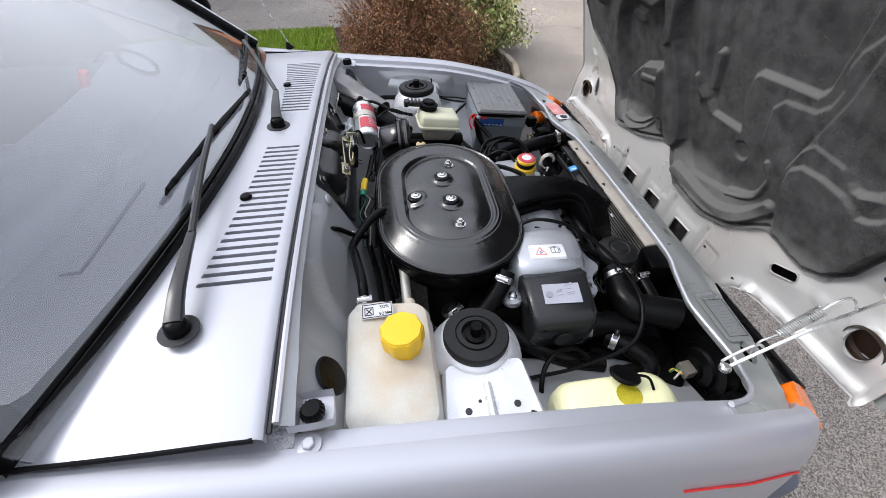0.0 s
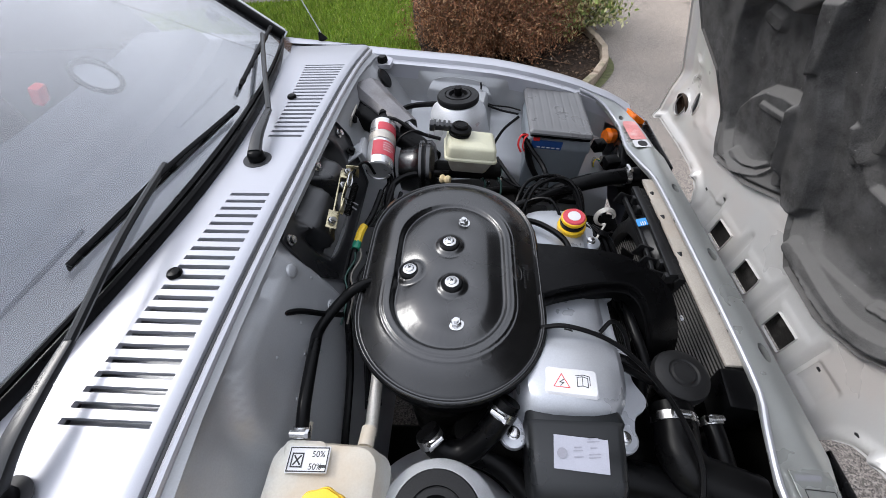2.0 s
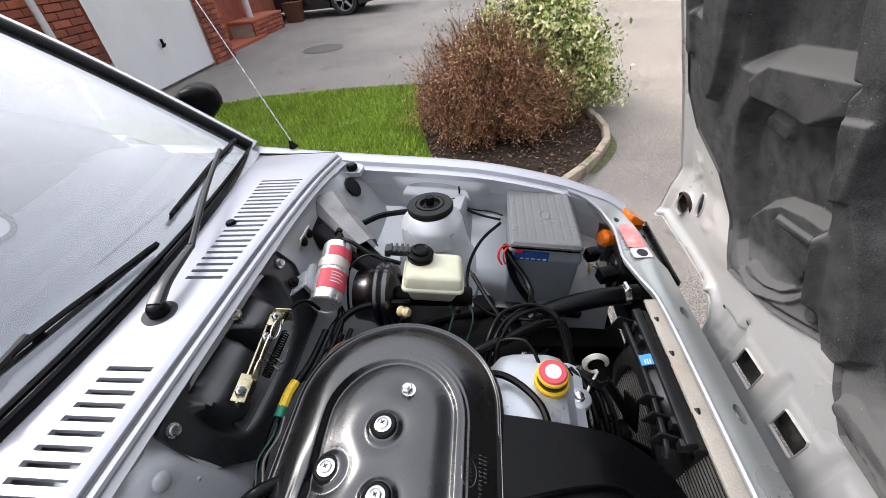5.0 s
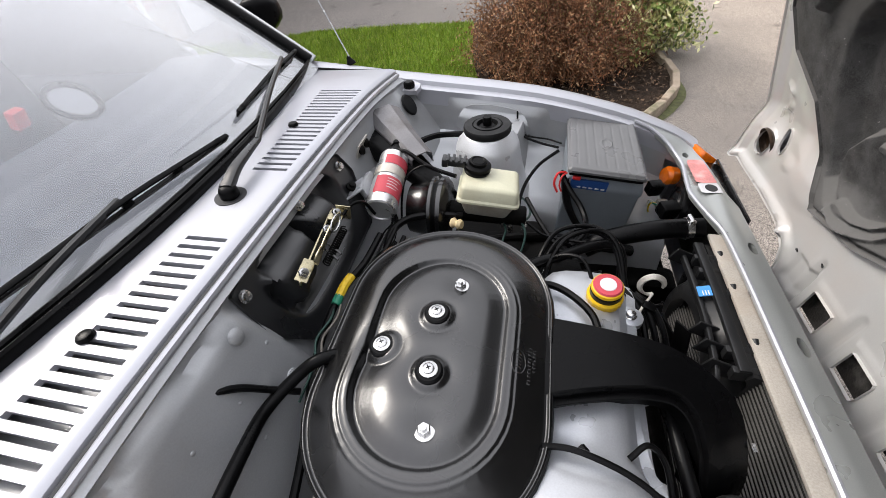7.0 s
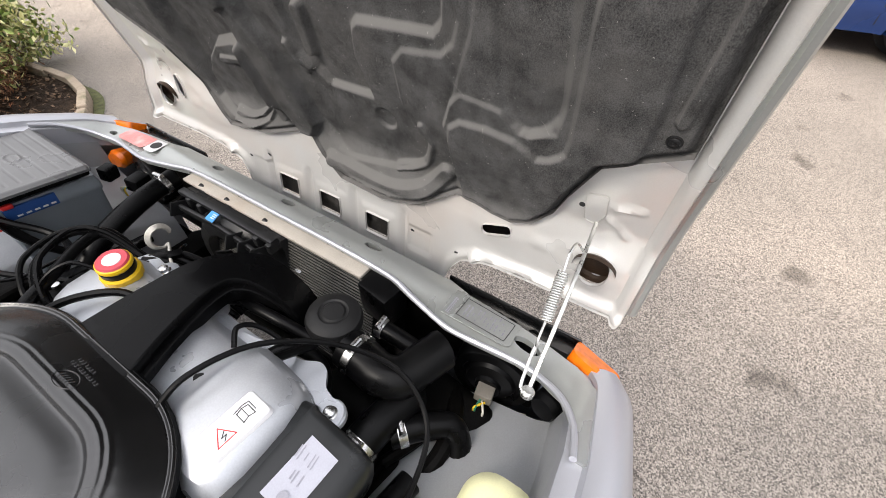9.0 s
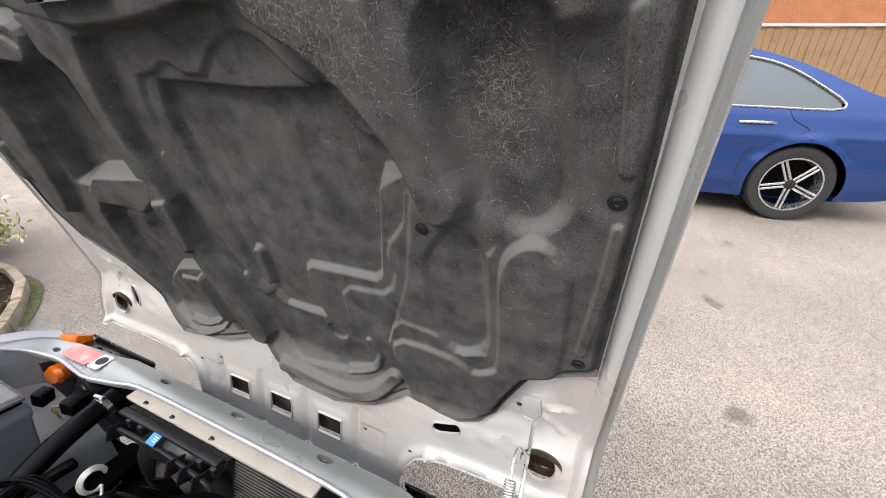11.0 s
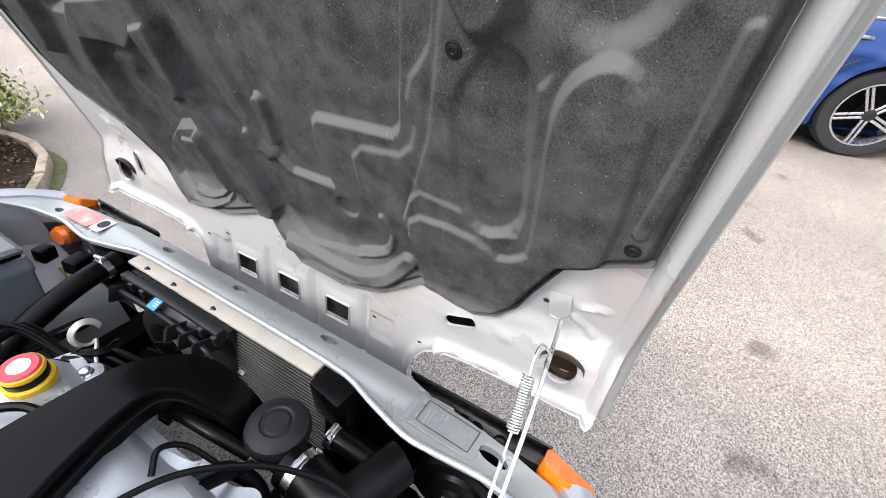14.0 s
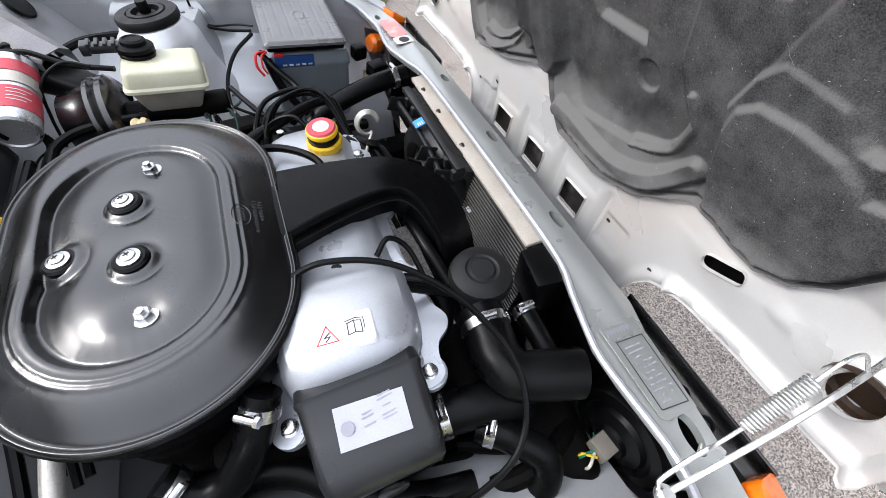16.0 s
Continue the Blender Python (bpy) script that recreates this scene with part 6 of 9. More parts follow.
strokes(bm, scaled([(0, -0.006), (0, 0.009)], 0.85), 0.0008, ZL, 0.188, -0.298, R6)
strokes(bm, scaled([(-0.010, 0.010), (0.002, 0.012), (0.011, 0.010), (0.011, -0.004)], 0.85), 0.0008, ZL, 0.188, -0.298, R6)
part("book_sign", bm, M_INK, lab)
# oil filler cap
capt = thing("oil_filler_cap", (0.226, 0.020, 0.777), "yellow, black and red oil filler cap", "oil cap")
o = (0.226, 0.020, 0.774)
bm = B()
lathe(bm, [(0.024, 0.0), (0.0255, 0.004), (0.0255, 0.013), (0.023, 0.016)], o, (0, -0.1, 1), 36, 18, 0.02)
part("grip", bm, M_YELLOW, capt)
bm = B()
lathe(bm, [(0.0215, 0.015), (0.0225, 0.017), (0.0225, 0.025), (0.021, 0.027)], o, (0, -0.1, 1), 36)
part("band", bm, M_RUBBER, capt)
bm = B()
lathe(bm, [(0.0215, 0.026), (0.0228, 0.029), (0.022, 0.033), (0.019, 0.0355), (0, 0.0355)], o, (0, -0.1, 1), 36)
part("crown", bm, M_YELLOW, capt)
bm = B()
lathe(bm, [(0.0205, 0.0345), (0.0185, 0.0368), (0.0115, 0.0368)], o, (0, -0.1, 1), 36)
part("red_ring", bm, M_REDLAB, capt)
bm = B()
lathe(bm, [(0.0118, 0.0366), (0.0112, 0.0374), (0, 0.0374)], o, (0, -0.1, 1), 24)
part("white_centre", bm, M_WHITE, capt)
# lifting eye
eye = thing("lifting_eye", (0.285, 0.03, 0.75), "bent bare metal lifting eye beside the rocker cover", "bracket")
bm = B()
ringp = [Vector((0.301 + 0.017 * math.cos(a), 0.064, 0.764 + 0.02 * math.sin(a))) for a in (i * math.pi / 10 for i in range(17))]
sweep(bm, ringp + [Vector((0.292, 0.045, 0.735)), Vector((0.283, 0.028, 0.73))], rrect(0.009, 0.004, 0.001, 1), 3)
part("eye", bm, M_ALU, eye)

# distributor cover
DC = Vector((0.010, 0.020, -0.008))
dc = thing("distributor_cover", (0.165, -0.40, 0.68), "dark grey plastic distributor cover with a silver label", "distributor cover")
bm = B()
def dring(y, z0, z1, w, cx=0.166):
    return [Vector((cx + x, y + (0.010 if b < 0 else 0), (z0 + z1) / 2 + b)) for x, b in rrect(w, z1 - z0, 0.012, 3)]
loft(bm, [dring(-0.343, 0.70, 0.776, 0.116), dring(-0.346, 0.695, 0.786, 0.124), dring(-0.362, 0.69, 0.792, 0.126), dring(-0.366, 0.685, 0.788, 0.122), dring(-0.40, 0.675, 0.779, 0.120), dring(-0.428, 0.668, 0.769, 0.118), dring(-0.443, 0.668, 0.760, 0.112), dring(-0.448, 0.675, 0.750, 0.10)])
body = part("cover_body", bm, M_GREYPL, dc)
bm = B()
box(bm, (0.168, -0.398, 0.7808), (0.066, 0.038, 0.0012), (14.5, 0, -4))
dl = part("label", bm, M_SILLAB, body, "silvery printed label")
bm = B()
lathe(bm, [(0.0062, 0), (0.0062, 0.0006), (0.0052, 0.0006)], (0.145, -0.398, 0.7818), (0, -0.25, 1), 20)
rd = np.random.default_rng(9)
for i in range(9):
    yy = -0.381 - 0.0034 * i
    for x0, w in ((0.158, 0.013), (0.176, 0.016)):
        if rd.random() < 0.75:
            box(bm, (x0 + w / 2, yy, 0.7831 + 0.26 * (yy + 0.394)), (w * rd.uniform(0.5, 1.0), 0.0012, 0.0005), (14.5, 0, 5))
part("print", bm, M_GREYINK, dl)
bm = B()
lathe(bm, [(0.016, 0), (0.016, 0.002), (0.014, 0.003), (0, 0.003)], (0.165, -0.4485, 0.715), (0, -1, 0.1), 28)
part("oval_emboss", bm, M_GREYPL, body)
dc.location += DC

# ---- coolant expansion tank ----
tank = thing("coolant_tank", (-0.125, -0.49, 0.60), "milky plastic coolant tank with a yellow cap", "coolant tank")
bm = B()
M = Matrix.Translation((-0.124, -0.495, 0.60))
rings = []
for h, w, d, sx, sy in ((0, 0.10, 0.17, 0.01, 0), (0.02, 0.125, 0.205, 0.005, 0), (0.16, 0.132, 0.215, 0, 0), (0.166, 0.137, 0.219, 0, 0), (0.172, 0.132, 0.215, 0, 0), (0.205, 0.128, 0.212, 0, 0), (0.219, 0.118, 0.20, 0, 0), (0.224, 0.10, 0.18, 0, 0)):
    rings.append([M @ Vector((x + sx, y + sy, h - 0.10 * (x) * (h > 0.2) - 0.05 * max(0, -y - 0.02) * (h > 0.2))) for x, y in rrect(w, d, 0.024, 5)])
loft(bm, rings)
tb = part("tank_body", bm, M_CREAM, tank)
bm = B()
M2 = Matrix.Translation((-0.1495, -0.409, 0.812))
pad(bm, M2, 0.050, 0.032, [(0, 0), (0.012, 0), (0.016, 0.005)], 0.008)
part("label_boss", bm, M_CREAM, tb)
bm = B()
box(bm, (-0.1395, -0.415, 0.8305), (0.047, 0.0275, 0.0012), (0, 0, 2))
tl = part("mixture_label", bm, M_WHITE, tb, "white label reading 50% and 50%")
bm = B()
strokes(bm, [(-0.0218, -0.0122), (0.0218, -0.0122), (0.0218, 0.0122), (-0.0218, 0.0122)], 0.0011, 0.8315, -0.1395, -0.415, 0.03, True)
strokes(bm, [(-0.0183, -0.0078), (-0.0061, -0.0078), (-0.0061, 0.0061), (-0.0183, 0.0061)], 0.0013, 0.8315, -0.1395, -0.415, 0.03, True)
strokes(bm, [(-0.0157, -0.0052), (-0.0087, 0.0035)], 0.0016, 0.8315, -0.1395, -0.415, 0.03)
strokes(bm, [(-0.0087, -0.0052), (-0.0157, 0.0035)], 0.0016, 0.8315, -0.1395, -0.415, 0.03)
strokes(bm, [(0.0157, -0.0070), (0.0200, -0.0070)], 0.003, 0.8315, -0.1395, -0.415, 0.03)
part("border_and_signs", bm, M_INK, tl)
def text_ob(body_, size, loc, rot, material, parent, name="lettering"):
    cu = bpy.data.curves.new(name, "FONT")
    cu.body, cu.size, cu.align_x, cu.extrude = body_, size, "CENTER", 0.0002
    ob = new(name + "_curve", cu)
    me = bpy.data.meshes.new_from_object(ob)
    bpy.data.objects.remove(ob)
    me.transform(Matrix.Translation(loc) @ Euler([radians(a) for a in rot]).to_matrix().to_4x4())
    me.materials.clear()
    me.materials.append(material)
    o2 = new(name, me)
    o2.parent = parent
    return o2
text_ob("50%", 0.009, (-0.1285, -0.4120, 0.8313), (0, 0, 2), M_INK, tl)
text_ob("50%", 0.009, (-0.1300, -0.4250, 0.8313), (0, 0, 2), M_INK, tl)
co_ = (-0.103, -0.477, 0.832)
bm = B()
lathe(bm, [(0.024, -0.02), (0.024, 0.0), (0.030, 0.004), (0.0305, 0.024), (0.029, 0.029)], co_, (-0.04, 0, 1), 72, 9, 0.035)
lathe(bm, [(0.029, 0.028), (0.027, 0.032), (0.018, 0.033), (0, 0.0335)], co_, (-0.04, 0, 1), 72, 9, 0.02)
part("cap", bm, M_YELLOW, tank, "ridged yellow screw cap")
for a, b in (((-0.165, -0.385, 0.80), (-0.165, -0.365, 0.805)), ((-0.09, -0.385, 0.78), (-0.09, -0.36, 0.775))):
    bm = B()
    cyl(bm, a, b, 0.010)
    part("spout", bm, M_CREAM, tank)

# ---- screen washer tank ----
wt = thing("washer_tank", (0.21, -0.56, 0.555), "pale yellow washer tank with its filler lid flipped open", "washer tank")
bm = B()
M = Matrix.Translation((0.208, -0.560, 0.555))
rings = []
for h, w, d, r in ((0, 0.17, 0.08, 0.03), (0.10, 0.19, 0.09, 0.03), (0.14, 0.196, 0.092, 0.03), (0.165, 0.19, 0.088, 0.034), (0.182, 0.16, 0.07, 0.033), (0.188, 0.12, 0.05, 0.024)):
    rings.append([M @ Vector((x, y, h)) for x, y in rrect(w, d, r, 6)])
loft(bm, rings)
wb = part("tank_body", bm, M_YTANK, wt)
# shallow neck: its darker yellow stands for shade inside the filler hole
bm = B()
lathe(bm, [(0.0185, -0.006), (0.0185, 0.0016), (0.0165, 0.0016), (0.016, 0.0006), (0, 0.0006)], (0.222, -0.560, 0.743), (0, 0, 1), 28)
part("filler_neck", bm, mat("shaded_neck_yellow", (0.42, 0.36, 0.02), 0.4), wb)
bm = B()
lathe(bm, [(0.022, 0), (0.023, 0.004), (0.020, 0.007), (0, 0.008)], (0.224, -0.535, 0.752), (0.2, 0.34, 0.9), 28)
ld = part("filler_lid", bm, M_PLAST, wt, "open black lid on a strap")
bm = B()
tube(bm, [(0.240, -0.537, 0.757), (0.256, -0.545, 0.757), (0.262, -0.558, 0.744)], 0.0022, 6)
part("strap", bm, M_PLAST, ld)

# ---- battery ----
bat = thing("battery", (0.255, 0.47, 0.56), "bluish grey car battery under a ribbed grey cover", "battery")
bm = B()
M = Matrix.Translation((0.248, 0.505, 0.56)) @ Euler((radians(2), radians(7), 0)).to_matrix().to_4x4()
pad(bm, M, 0.160, 0.205, [(0, 0), (0.14, 0), (0.145, -0.003), (0.158, -0.003), (0.175, 0.002)], 0.006)
part("case", bm, M_BATT, bat)
bm = B()
box(bm, M @ Vector((-0.035, -0.105, 0.160)), (0.080, 0.006, 0.024), (2, 7, 0), 0.001)
part("blue_band", bm, M_BLUE, bat)
bm = B()
def bat_top(u, v, h):
    return M @ Vector((u - 0.008, v - 0.006, 0.208 + h))
def ribs(U, V):
    h = np.zeros(U.shape)
    for k in range(-3, 4):
        h = h - 0.0010 * step01(1 - np.abs(U - 0.0205 * k) / 0.0026) * step01((0.100 - np.abs(V)) / 0.006)
    h = h - 0.006 * step01((np.abs(V) - 0.110) / 0.006) - 0.006 * step01((np.abs(U) - 0.075) / 0.006)
    h = h + 0.0022 * step01(1 - np.abs(np.hypot((U - 0.004) / 0.013, (V - 0.0) / 0.020) - 0.9) / 0.16)
    return h
sheet(bm, rrect(0.164, 0.232, 0.008, 3), 0.0024, bat_top, ribs, thick=0.005)
part("cover", bm, M_BATTOP, bat, "ribbed grey plastic battery cover with an oval badge", 0.9)
# black band put in for the shade under the cover's edge
bm = B()
box(bm, M @ Vector((-0.008, -0.006, 0.194)), (0.156, 0.222, 0.017), (2, 7, 0), 0.004)
part("cover_skirt", bm, M_PLAST, bat)
bm = B()
box(bm, M @ Vector((-0.066, -0.110, 0.178)), (0.018, 0.010, 0.009), (2, 7, 0), 0.003)
part("terminal", bm, M_RED, bat)
bm = B()
for i in range(5):
    box(bm, M @ Vector((-0.056 + 0.013 * i, -0.1088, 0.154)), (0.008, 0.001, 0.003), (2, 7, 0))
part("case_print", bm, M_WHITE, bat)
bm = B()
box(bm, (0.255, 0.495, 0.548), (0.22, 0.23, 0.02), (2, 7, 0), 0.006)
part("battery_tray", bm, M_BLACK, bat)
for pts, r, m in (([(0.180, 0.404, 0.745), (0.163, 0.390, 0.749), (0.157, 0.380, 0.730), (0.165, 0.376, 0.710)], 0.0026, M_RED), ([(0.183, 0.400, 0.745), (0.172, 0.382, 0.747), (0.168, 0.374, 0.730), (0.173, 0.372, 0.715)], 0.002, M_RED)):
    bm = B()
    tube(bm, pts, r, 8)
    part("positive_lead", bm, m, bat)
bm = B()
pts = curve_pts([(0.180, 0.392, 0.735), (0.188, 0.375, 0.69), (0.205, 0.358, 0.655), (0.228, 0.345, 0.625), (0.25, 0.33, 0.61)], 10)
tube(bm, pts, 0.0085, 10, 1, scale=lambda t: 1.0 + 0.08 * math.sin(t * 260))
part("ribbed_conduit", bm, M_PLAST, bat)

# ---- brake servo, master cylinder and reservoir ----
br = thing("brake_master_cylinder", (0.03, 0.21, 0.70), "brake fluid reservoir with a black cap on its servo", "brake reservoir")
bm = B()
lathe(bm, [(0.03, 0), (0.048, 0.006), (0.052, 0.03), (0.058, 0.045), (0.064, 0.050), (0.064, 0.056), (0.059, 0.060), (0.064, 0.066), (0.064, 0.074), (0.055, 0.082), (0.03, 0.088), (0, 0.088)], (-0.118, 0.215, 0.757), (1, 0, 0), 48)
part("servo", bm, M_BLACK, br, "black brake servo drum")
bm = B()
cyl(bm, (-0.04, 0.205, 0.765), (0.11, 0.215, 0.75), 0.019, seg=24, bev=0.003)
part("cylinder", bm, M_DARK, br)
bm = B()
M = Matrix.Translation((0.036, 0.207, 0.775)) @ Euler((0, radians(9), radians(4))).to_matrix().to_4x4()
pad(bm, M, 0.108, 0.082, [(0.030, 0.003), (0.033, -0.002), (0.037, -0.002), (0.040, 0.001), (0.058, 0.003), (0.062, 0.006), (0.064, 0.012)], 0.010)
rb = part("reservoir", bm, M_RESERV, br, "ivory plastic reservoir")
bm = B()
pad(bm, M, 0.108, 0.082, [(-0.006, 0.020), (0.0, 0.016), (0.029, 0.005), (0.0302, 0.005)], 0.010)
part("reservoir_base", bm, M_RESLOW, br, "stained translucent lower half")
bm = B()
lathe(bm, [(0.018, 0), (0.023, 0.002), (0.024, 0.006), (0.021, 0.008), (0.024, 0.010), (0.024, 0.015), (0.019, 0.018), (0.0165, 0.018), (0.016, 0.023), (0.012, 0.025), (0.010, 0.0235), (0, 0.0235)], M @ Vector((-0.026, 0.016, 0.063)), (0.16, 0, 1), 36)
part("cap", bm, M_PLAST, br, "black filler cap")
bm = B()
box(bm, M @ Vector((-0.06, 0.02, 0.075)), (0.055, 0.018, 0.012), (0, 9, 4), 0.003)
box(bm, M @ Vector((-0.085, 0.02, 0.075)), (0.012, 0.022, 0.016), (0, 9, 4), 0.003)
for k in range(4):
    box(bm, M @ Vector((-0.050 - 0.010 * k, 0.02, 0.0825)), (0.005, 0.022, 0.004), (0, 9, 4), 0.001)
part("sensor_plug", bm, M_GREYPL, br)
bm = B()
for i in range(5):
    for j in range(2):
        box(bm, M @ Vector((0.012 + 0.007 * i, 0.012 - 0.01 * j, 0.0625)), (0.0045, 0.006, 0.0006), (0, 9, 4))
part("moulded_text", bm, M_RESERV, rb)
bm = B()
lathe(bm, [(0.008, 0), (0.010, 0.004), (0.006, 0.010), (0.010, 0.016), (0.007, 0.022), (0, 0.022)], (-0.02, 0.155, 0.775), (1, -0.4, 0.1), 18)
part("hose_union", bm, mat("tan_plastic", (0.6, 0.48, 0.28), 0.45), br)
for pts, m, r in (([(0.07, 0.20, 0.745), (0.075, 0.17, 0.74), (0.05, 0.13, 0.70), (-0.02, 0.10, 0.67)], M_PIPE, 0.0022), ([(0.10, 0.205, 0.75), (0.112, 0.18, 0.735), (0.10, 0.15, 0.70), (0.06, 0.12, 0.66)], M_PIPE, 0.0022)):
    bm = B()
    tube(bm, pts, r, 8)
    part("brake_pipe", bm, m, br)
    bm = B()
    lathe(bm, [(0.006, 0), (0.006, 0.012), (0.004, 0.016), (0, 0.016)], Vector(pts[0]) - Vector((0, 0, 0.008)), (0, 0, 1), 6)
    part("pipe_union", bm, M_CHROME, br)

br.location += Vector((-0.008, 0.002, 0.014))

# ---- ignition coil ----
coil = thing("ignition_coil", (-0.158, 0.19, 0.82), "silver cylindrical ignition coil with a red label", "ignition coil")
ca, cb = Vector((-0.162, 0.274, 0.846)), Vector((-0.153, 0.134, 0.822))
ax = (cb - ca).normalized()
bm = B()
lathe(bm, [(0.026, 0.0), (0.0285, 0.003), (0.0285, 0.132), (0.0275, 0.137), (0.024, 0.139), (0.022, 0.137), (0, 0.137)], ca, ax, 40)
part("can", bm, mat("brushed_silver_can", (0.62, 0.62, 0.62), 0.32, 0.8, 0.08, 40, 500, 0.04), coil)
def wrap(bm, o, axis, r, h0, h1, a0, a1, up=(0, 0, 1), n=20):
    z = Vector(axis).normalized()
    y = (Vector(up) - z * z.dot(Vector(up))).normalized()
    x = y.cross(z)
    A, C = [], []
    for i in range(n + 1):
        a = radians(a0 + (a1 - a0) * i / n)
        d = y * math.cos(a) + x * math.sin(a)
        A.append(bm.verts.new(Vector(o) + z * h0 + d * r))
        C.append(bm.verts.new(Vector(o) + z * h1 + d * r))
    for i in range(n):
        bm.faces.new((A[i], A[i + 1], C[i + 1], C[i]))
    bmesh.ops.recalc_face_normals(bm, faces=bm.faces[:])
    return bm
bm = B()
wrap(bm, ca, ax, 0.0292, 0.075, 0.118, -25, 115)
la = part("label", bm, M_REDLAB, coil, "red wrap-round label")
bm = B()
wrap(bm, ca, ax, 0.0292, 0.018, 0.042, -10, 115)
part("upper_label", bm, M_REDLAB, coil)
bm = B()
wrap(bm, ca, ax, 0.0297, 0.045, 0.067, -150, 150, n=40)
part("strap", bm, M_ALU, coil)
bm = B()
for k_ in range(4):
    wrap(bm, ca, ax, 0.0296, 0.082 + 0.007 * k_, 0.0835 + 0.007 * k_, 20, 70 - 12 * (k_ % 2), n=8)
part("print", bm, M_WHITE, la)
bm = B()
lathe(bm, [(0.026, 0), (0.024, -0.010), (0.012, -0.016), (0.011, -0.034), (0.014, -0.036), (0.013, -0.05), (0, -0.05)], ca, ax, 28)
part("tower", bm, M_PLAST, coil)
for s in (1, -1):
    bm = B()
    lathe(bm, [(0.004, 0), (0.004, -0.016), (0, -0.016)], ca + Vector((0.016 * s, 0, 0.004)), ax, 10)
    part("terminal", bm, M_CHROME, coil)
bm = B()
box(bm, (-0.192, 0.193, 0.838), (0.012, 0.055, 0.03), (0, -25, 0), 0.003)
box(bm, (-0.212, 0.172, 0.842), (0.045, 0.04, 0.004), (0, -28, 20), 0.0015)
part("bracket", bm, M_BAY, coil)
bm = B()
lathe(bm, [(0.011, 0), (0.010, 0.003), (0.006, 0.004), (0.006, 0.009), (0, 0.010)], (-0.215, 0.172, 0.847), (0.5, 0, 0.87), 18)
part("bolt", bm, M_DARK, coil)

# ---- bonnet catch on its black backing plate ----
catch = thing("bonnet_catch", (-0.23, 0.02, 0.86), "black pressed backing plate with a spring-loaded bonnet catch", "bonnet catch")
bm = B()
def catch_h(U, V):
    h = np.full(U.shape, 0.004)
    h = h - 0.03 * mound(smooth_poly([(-0.08, 0.035), (0.03, 0.022), (0.13, 0.03), (0.14, 0.075), (0.10, 0.125), (-0.05, 0.135), (-0.09, 0.10)], 3), U, V, 0.02)
    for hump in ([(0.034, 0.038), (0.098, 0.040), (0.104, 0.088), (0.036, 0.090)], [(-0.092, 0.046), (0.012, 0.038), (0.018, 0.092), (-0.080, 0.112)]):
        h = h + 0.048 * mound(hump, U, V, 0.022)
    return h
sheet(bm, [(-0.145, 0.020), (-0.10, 0.012), (0.10, 0.014), (0.19, 0.018), (0.205, 0.06), (0.17, 0.155), (-0.10, 0.165), (-0.145, 0.10)], 0.006, bulkhead, catch_h, thick=0.006)
part("backing_plate", bm, M_SATIN, catch, "", 1.0)
for y, v in ((-0.130, 0.034), (0.04, 0.020), (0.178, 0.036)):
    bm = B()
    lathe(bm, [(0.009, 0), (0.009, 0.002), (0.006, 0.003), (0.006, 0.008), (0, 0.009)], bulkhead(y, v, 0.006), (1, 0, 0.35), 14)
    part("plate_bolt", bm, M_CHROME, catch)
o = Vector((-0.196, 0.0, 0.862))
# base strip, a folded lug at each end, a hooked lever, a wire loop and a pair of pins
for c_, s_, r_ in (((-0.004, -0.004, 0.0), (0.003, 0.148, 0.016), (4, 15, 6)), ((0.003, -0.056, 0.003), (0.018, 0.040, 0.0025), (4, 25, 6)), ((0.004, 0.060, 0.010), (0.022, 0.030, 0.0025), (-6, 20, 6)), ((0.010, 0.074, 0.006), (0.024, 0.0025, 0.026), (0, 10, 6))):
    bm = B()
    box(bm, o + Vector(c_), s_, r_, 0.0008)
    part("catch_plate", bm, M_GOLD, catch, "yellow-passivated steel plate")
bm = B()
sweep(bm, [o + Vector(p) for p in ((0.010, 0.066, 0.012), (0.014, 0.040, 0.018), (0.012, 0.015, 0.014), (0.010, -0.010, 0.006), (0.012, -0.030, 0.002), (0.016, -0.044, 0.008), (0.020, -0.040, 0.018), (0.020, -0.026, 0.020))], rrect(0.003, 0.009, 0.0008, 1), 5, up=(0, 0, 1))
part("lever", bm, M_GOLD, catch, "hooked yellow-passivated lever")
bm = B()
tube(bm, [o + Vector((0.017, 0.032 + 0.017 * math.cos(k_ * math.pi / 6), 0.018 + 0.010 * math.sin(k_ * math.pi / 6))) for k_ in range(13)], 0.0016, 6, 2)
part("wire_loop", bm, M_CHROME, catch)
for dy in (-0.006, 0.006):
    bm = B()
    cyl(bm, o + Vector((0.010, dy, -0.002)), o + Vector((0.034, dy - 0.012, -0.010)), 0.0022, seg=8)
    part("pin", bm, M_SATIN, catch)
for dy, dz in ((-0.064, 0.006), (0.022, 0.012), (0.060, 0.014)):
    bm = B()
    lathe(bm, [(0.0075, 0), (0.0075, 0.003), (0.0055, 0.004), (0.0055, 0.008), (0, 0.009)], o + Vector((0.004, dy, dz)), (0.8, 0, 0.6), 6)
    part("catch_bolt", bm, M_CHROME, catch)
def helix(a, b, r, turns, n=10):
    x, y, z = frame_of(a, b)
    L = (Vector(b) - Vector(a)).length
    return [Vector(a) + z * (L * i / (turns * n)) + x * (r * math.cos(2 * math.pi * i / n)) + y * (r * math.sin(2 * math.pi * i / n)) for i in range(turns * n + 1)]
bm = B()
tube(bm, helix(o + Vector((0.020, -0.03, -0.008)), o + Vector((0.020, 0.045, -0.004)), 0.0055, 18), 0.0012, 5, 1)
part("catch_spring", bm, M_DARK, catch)
bm = B()
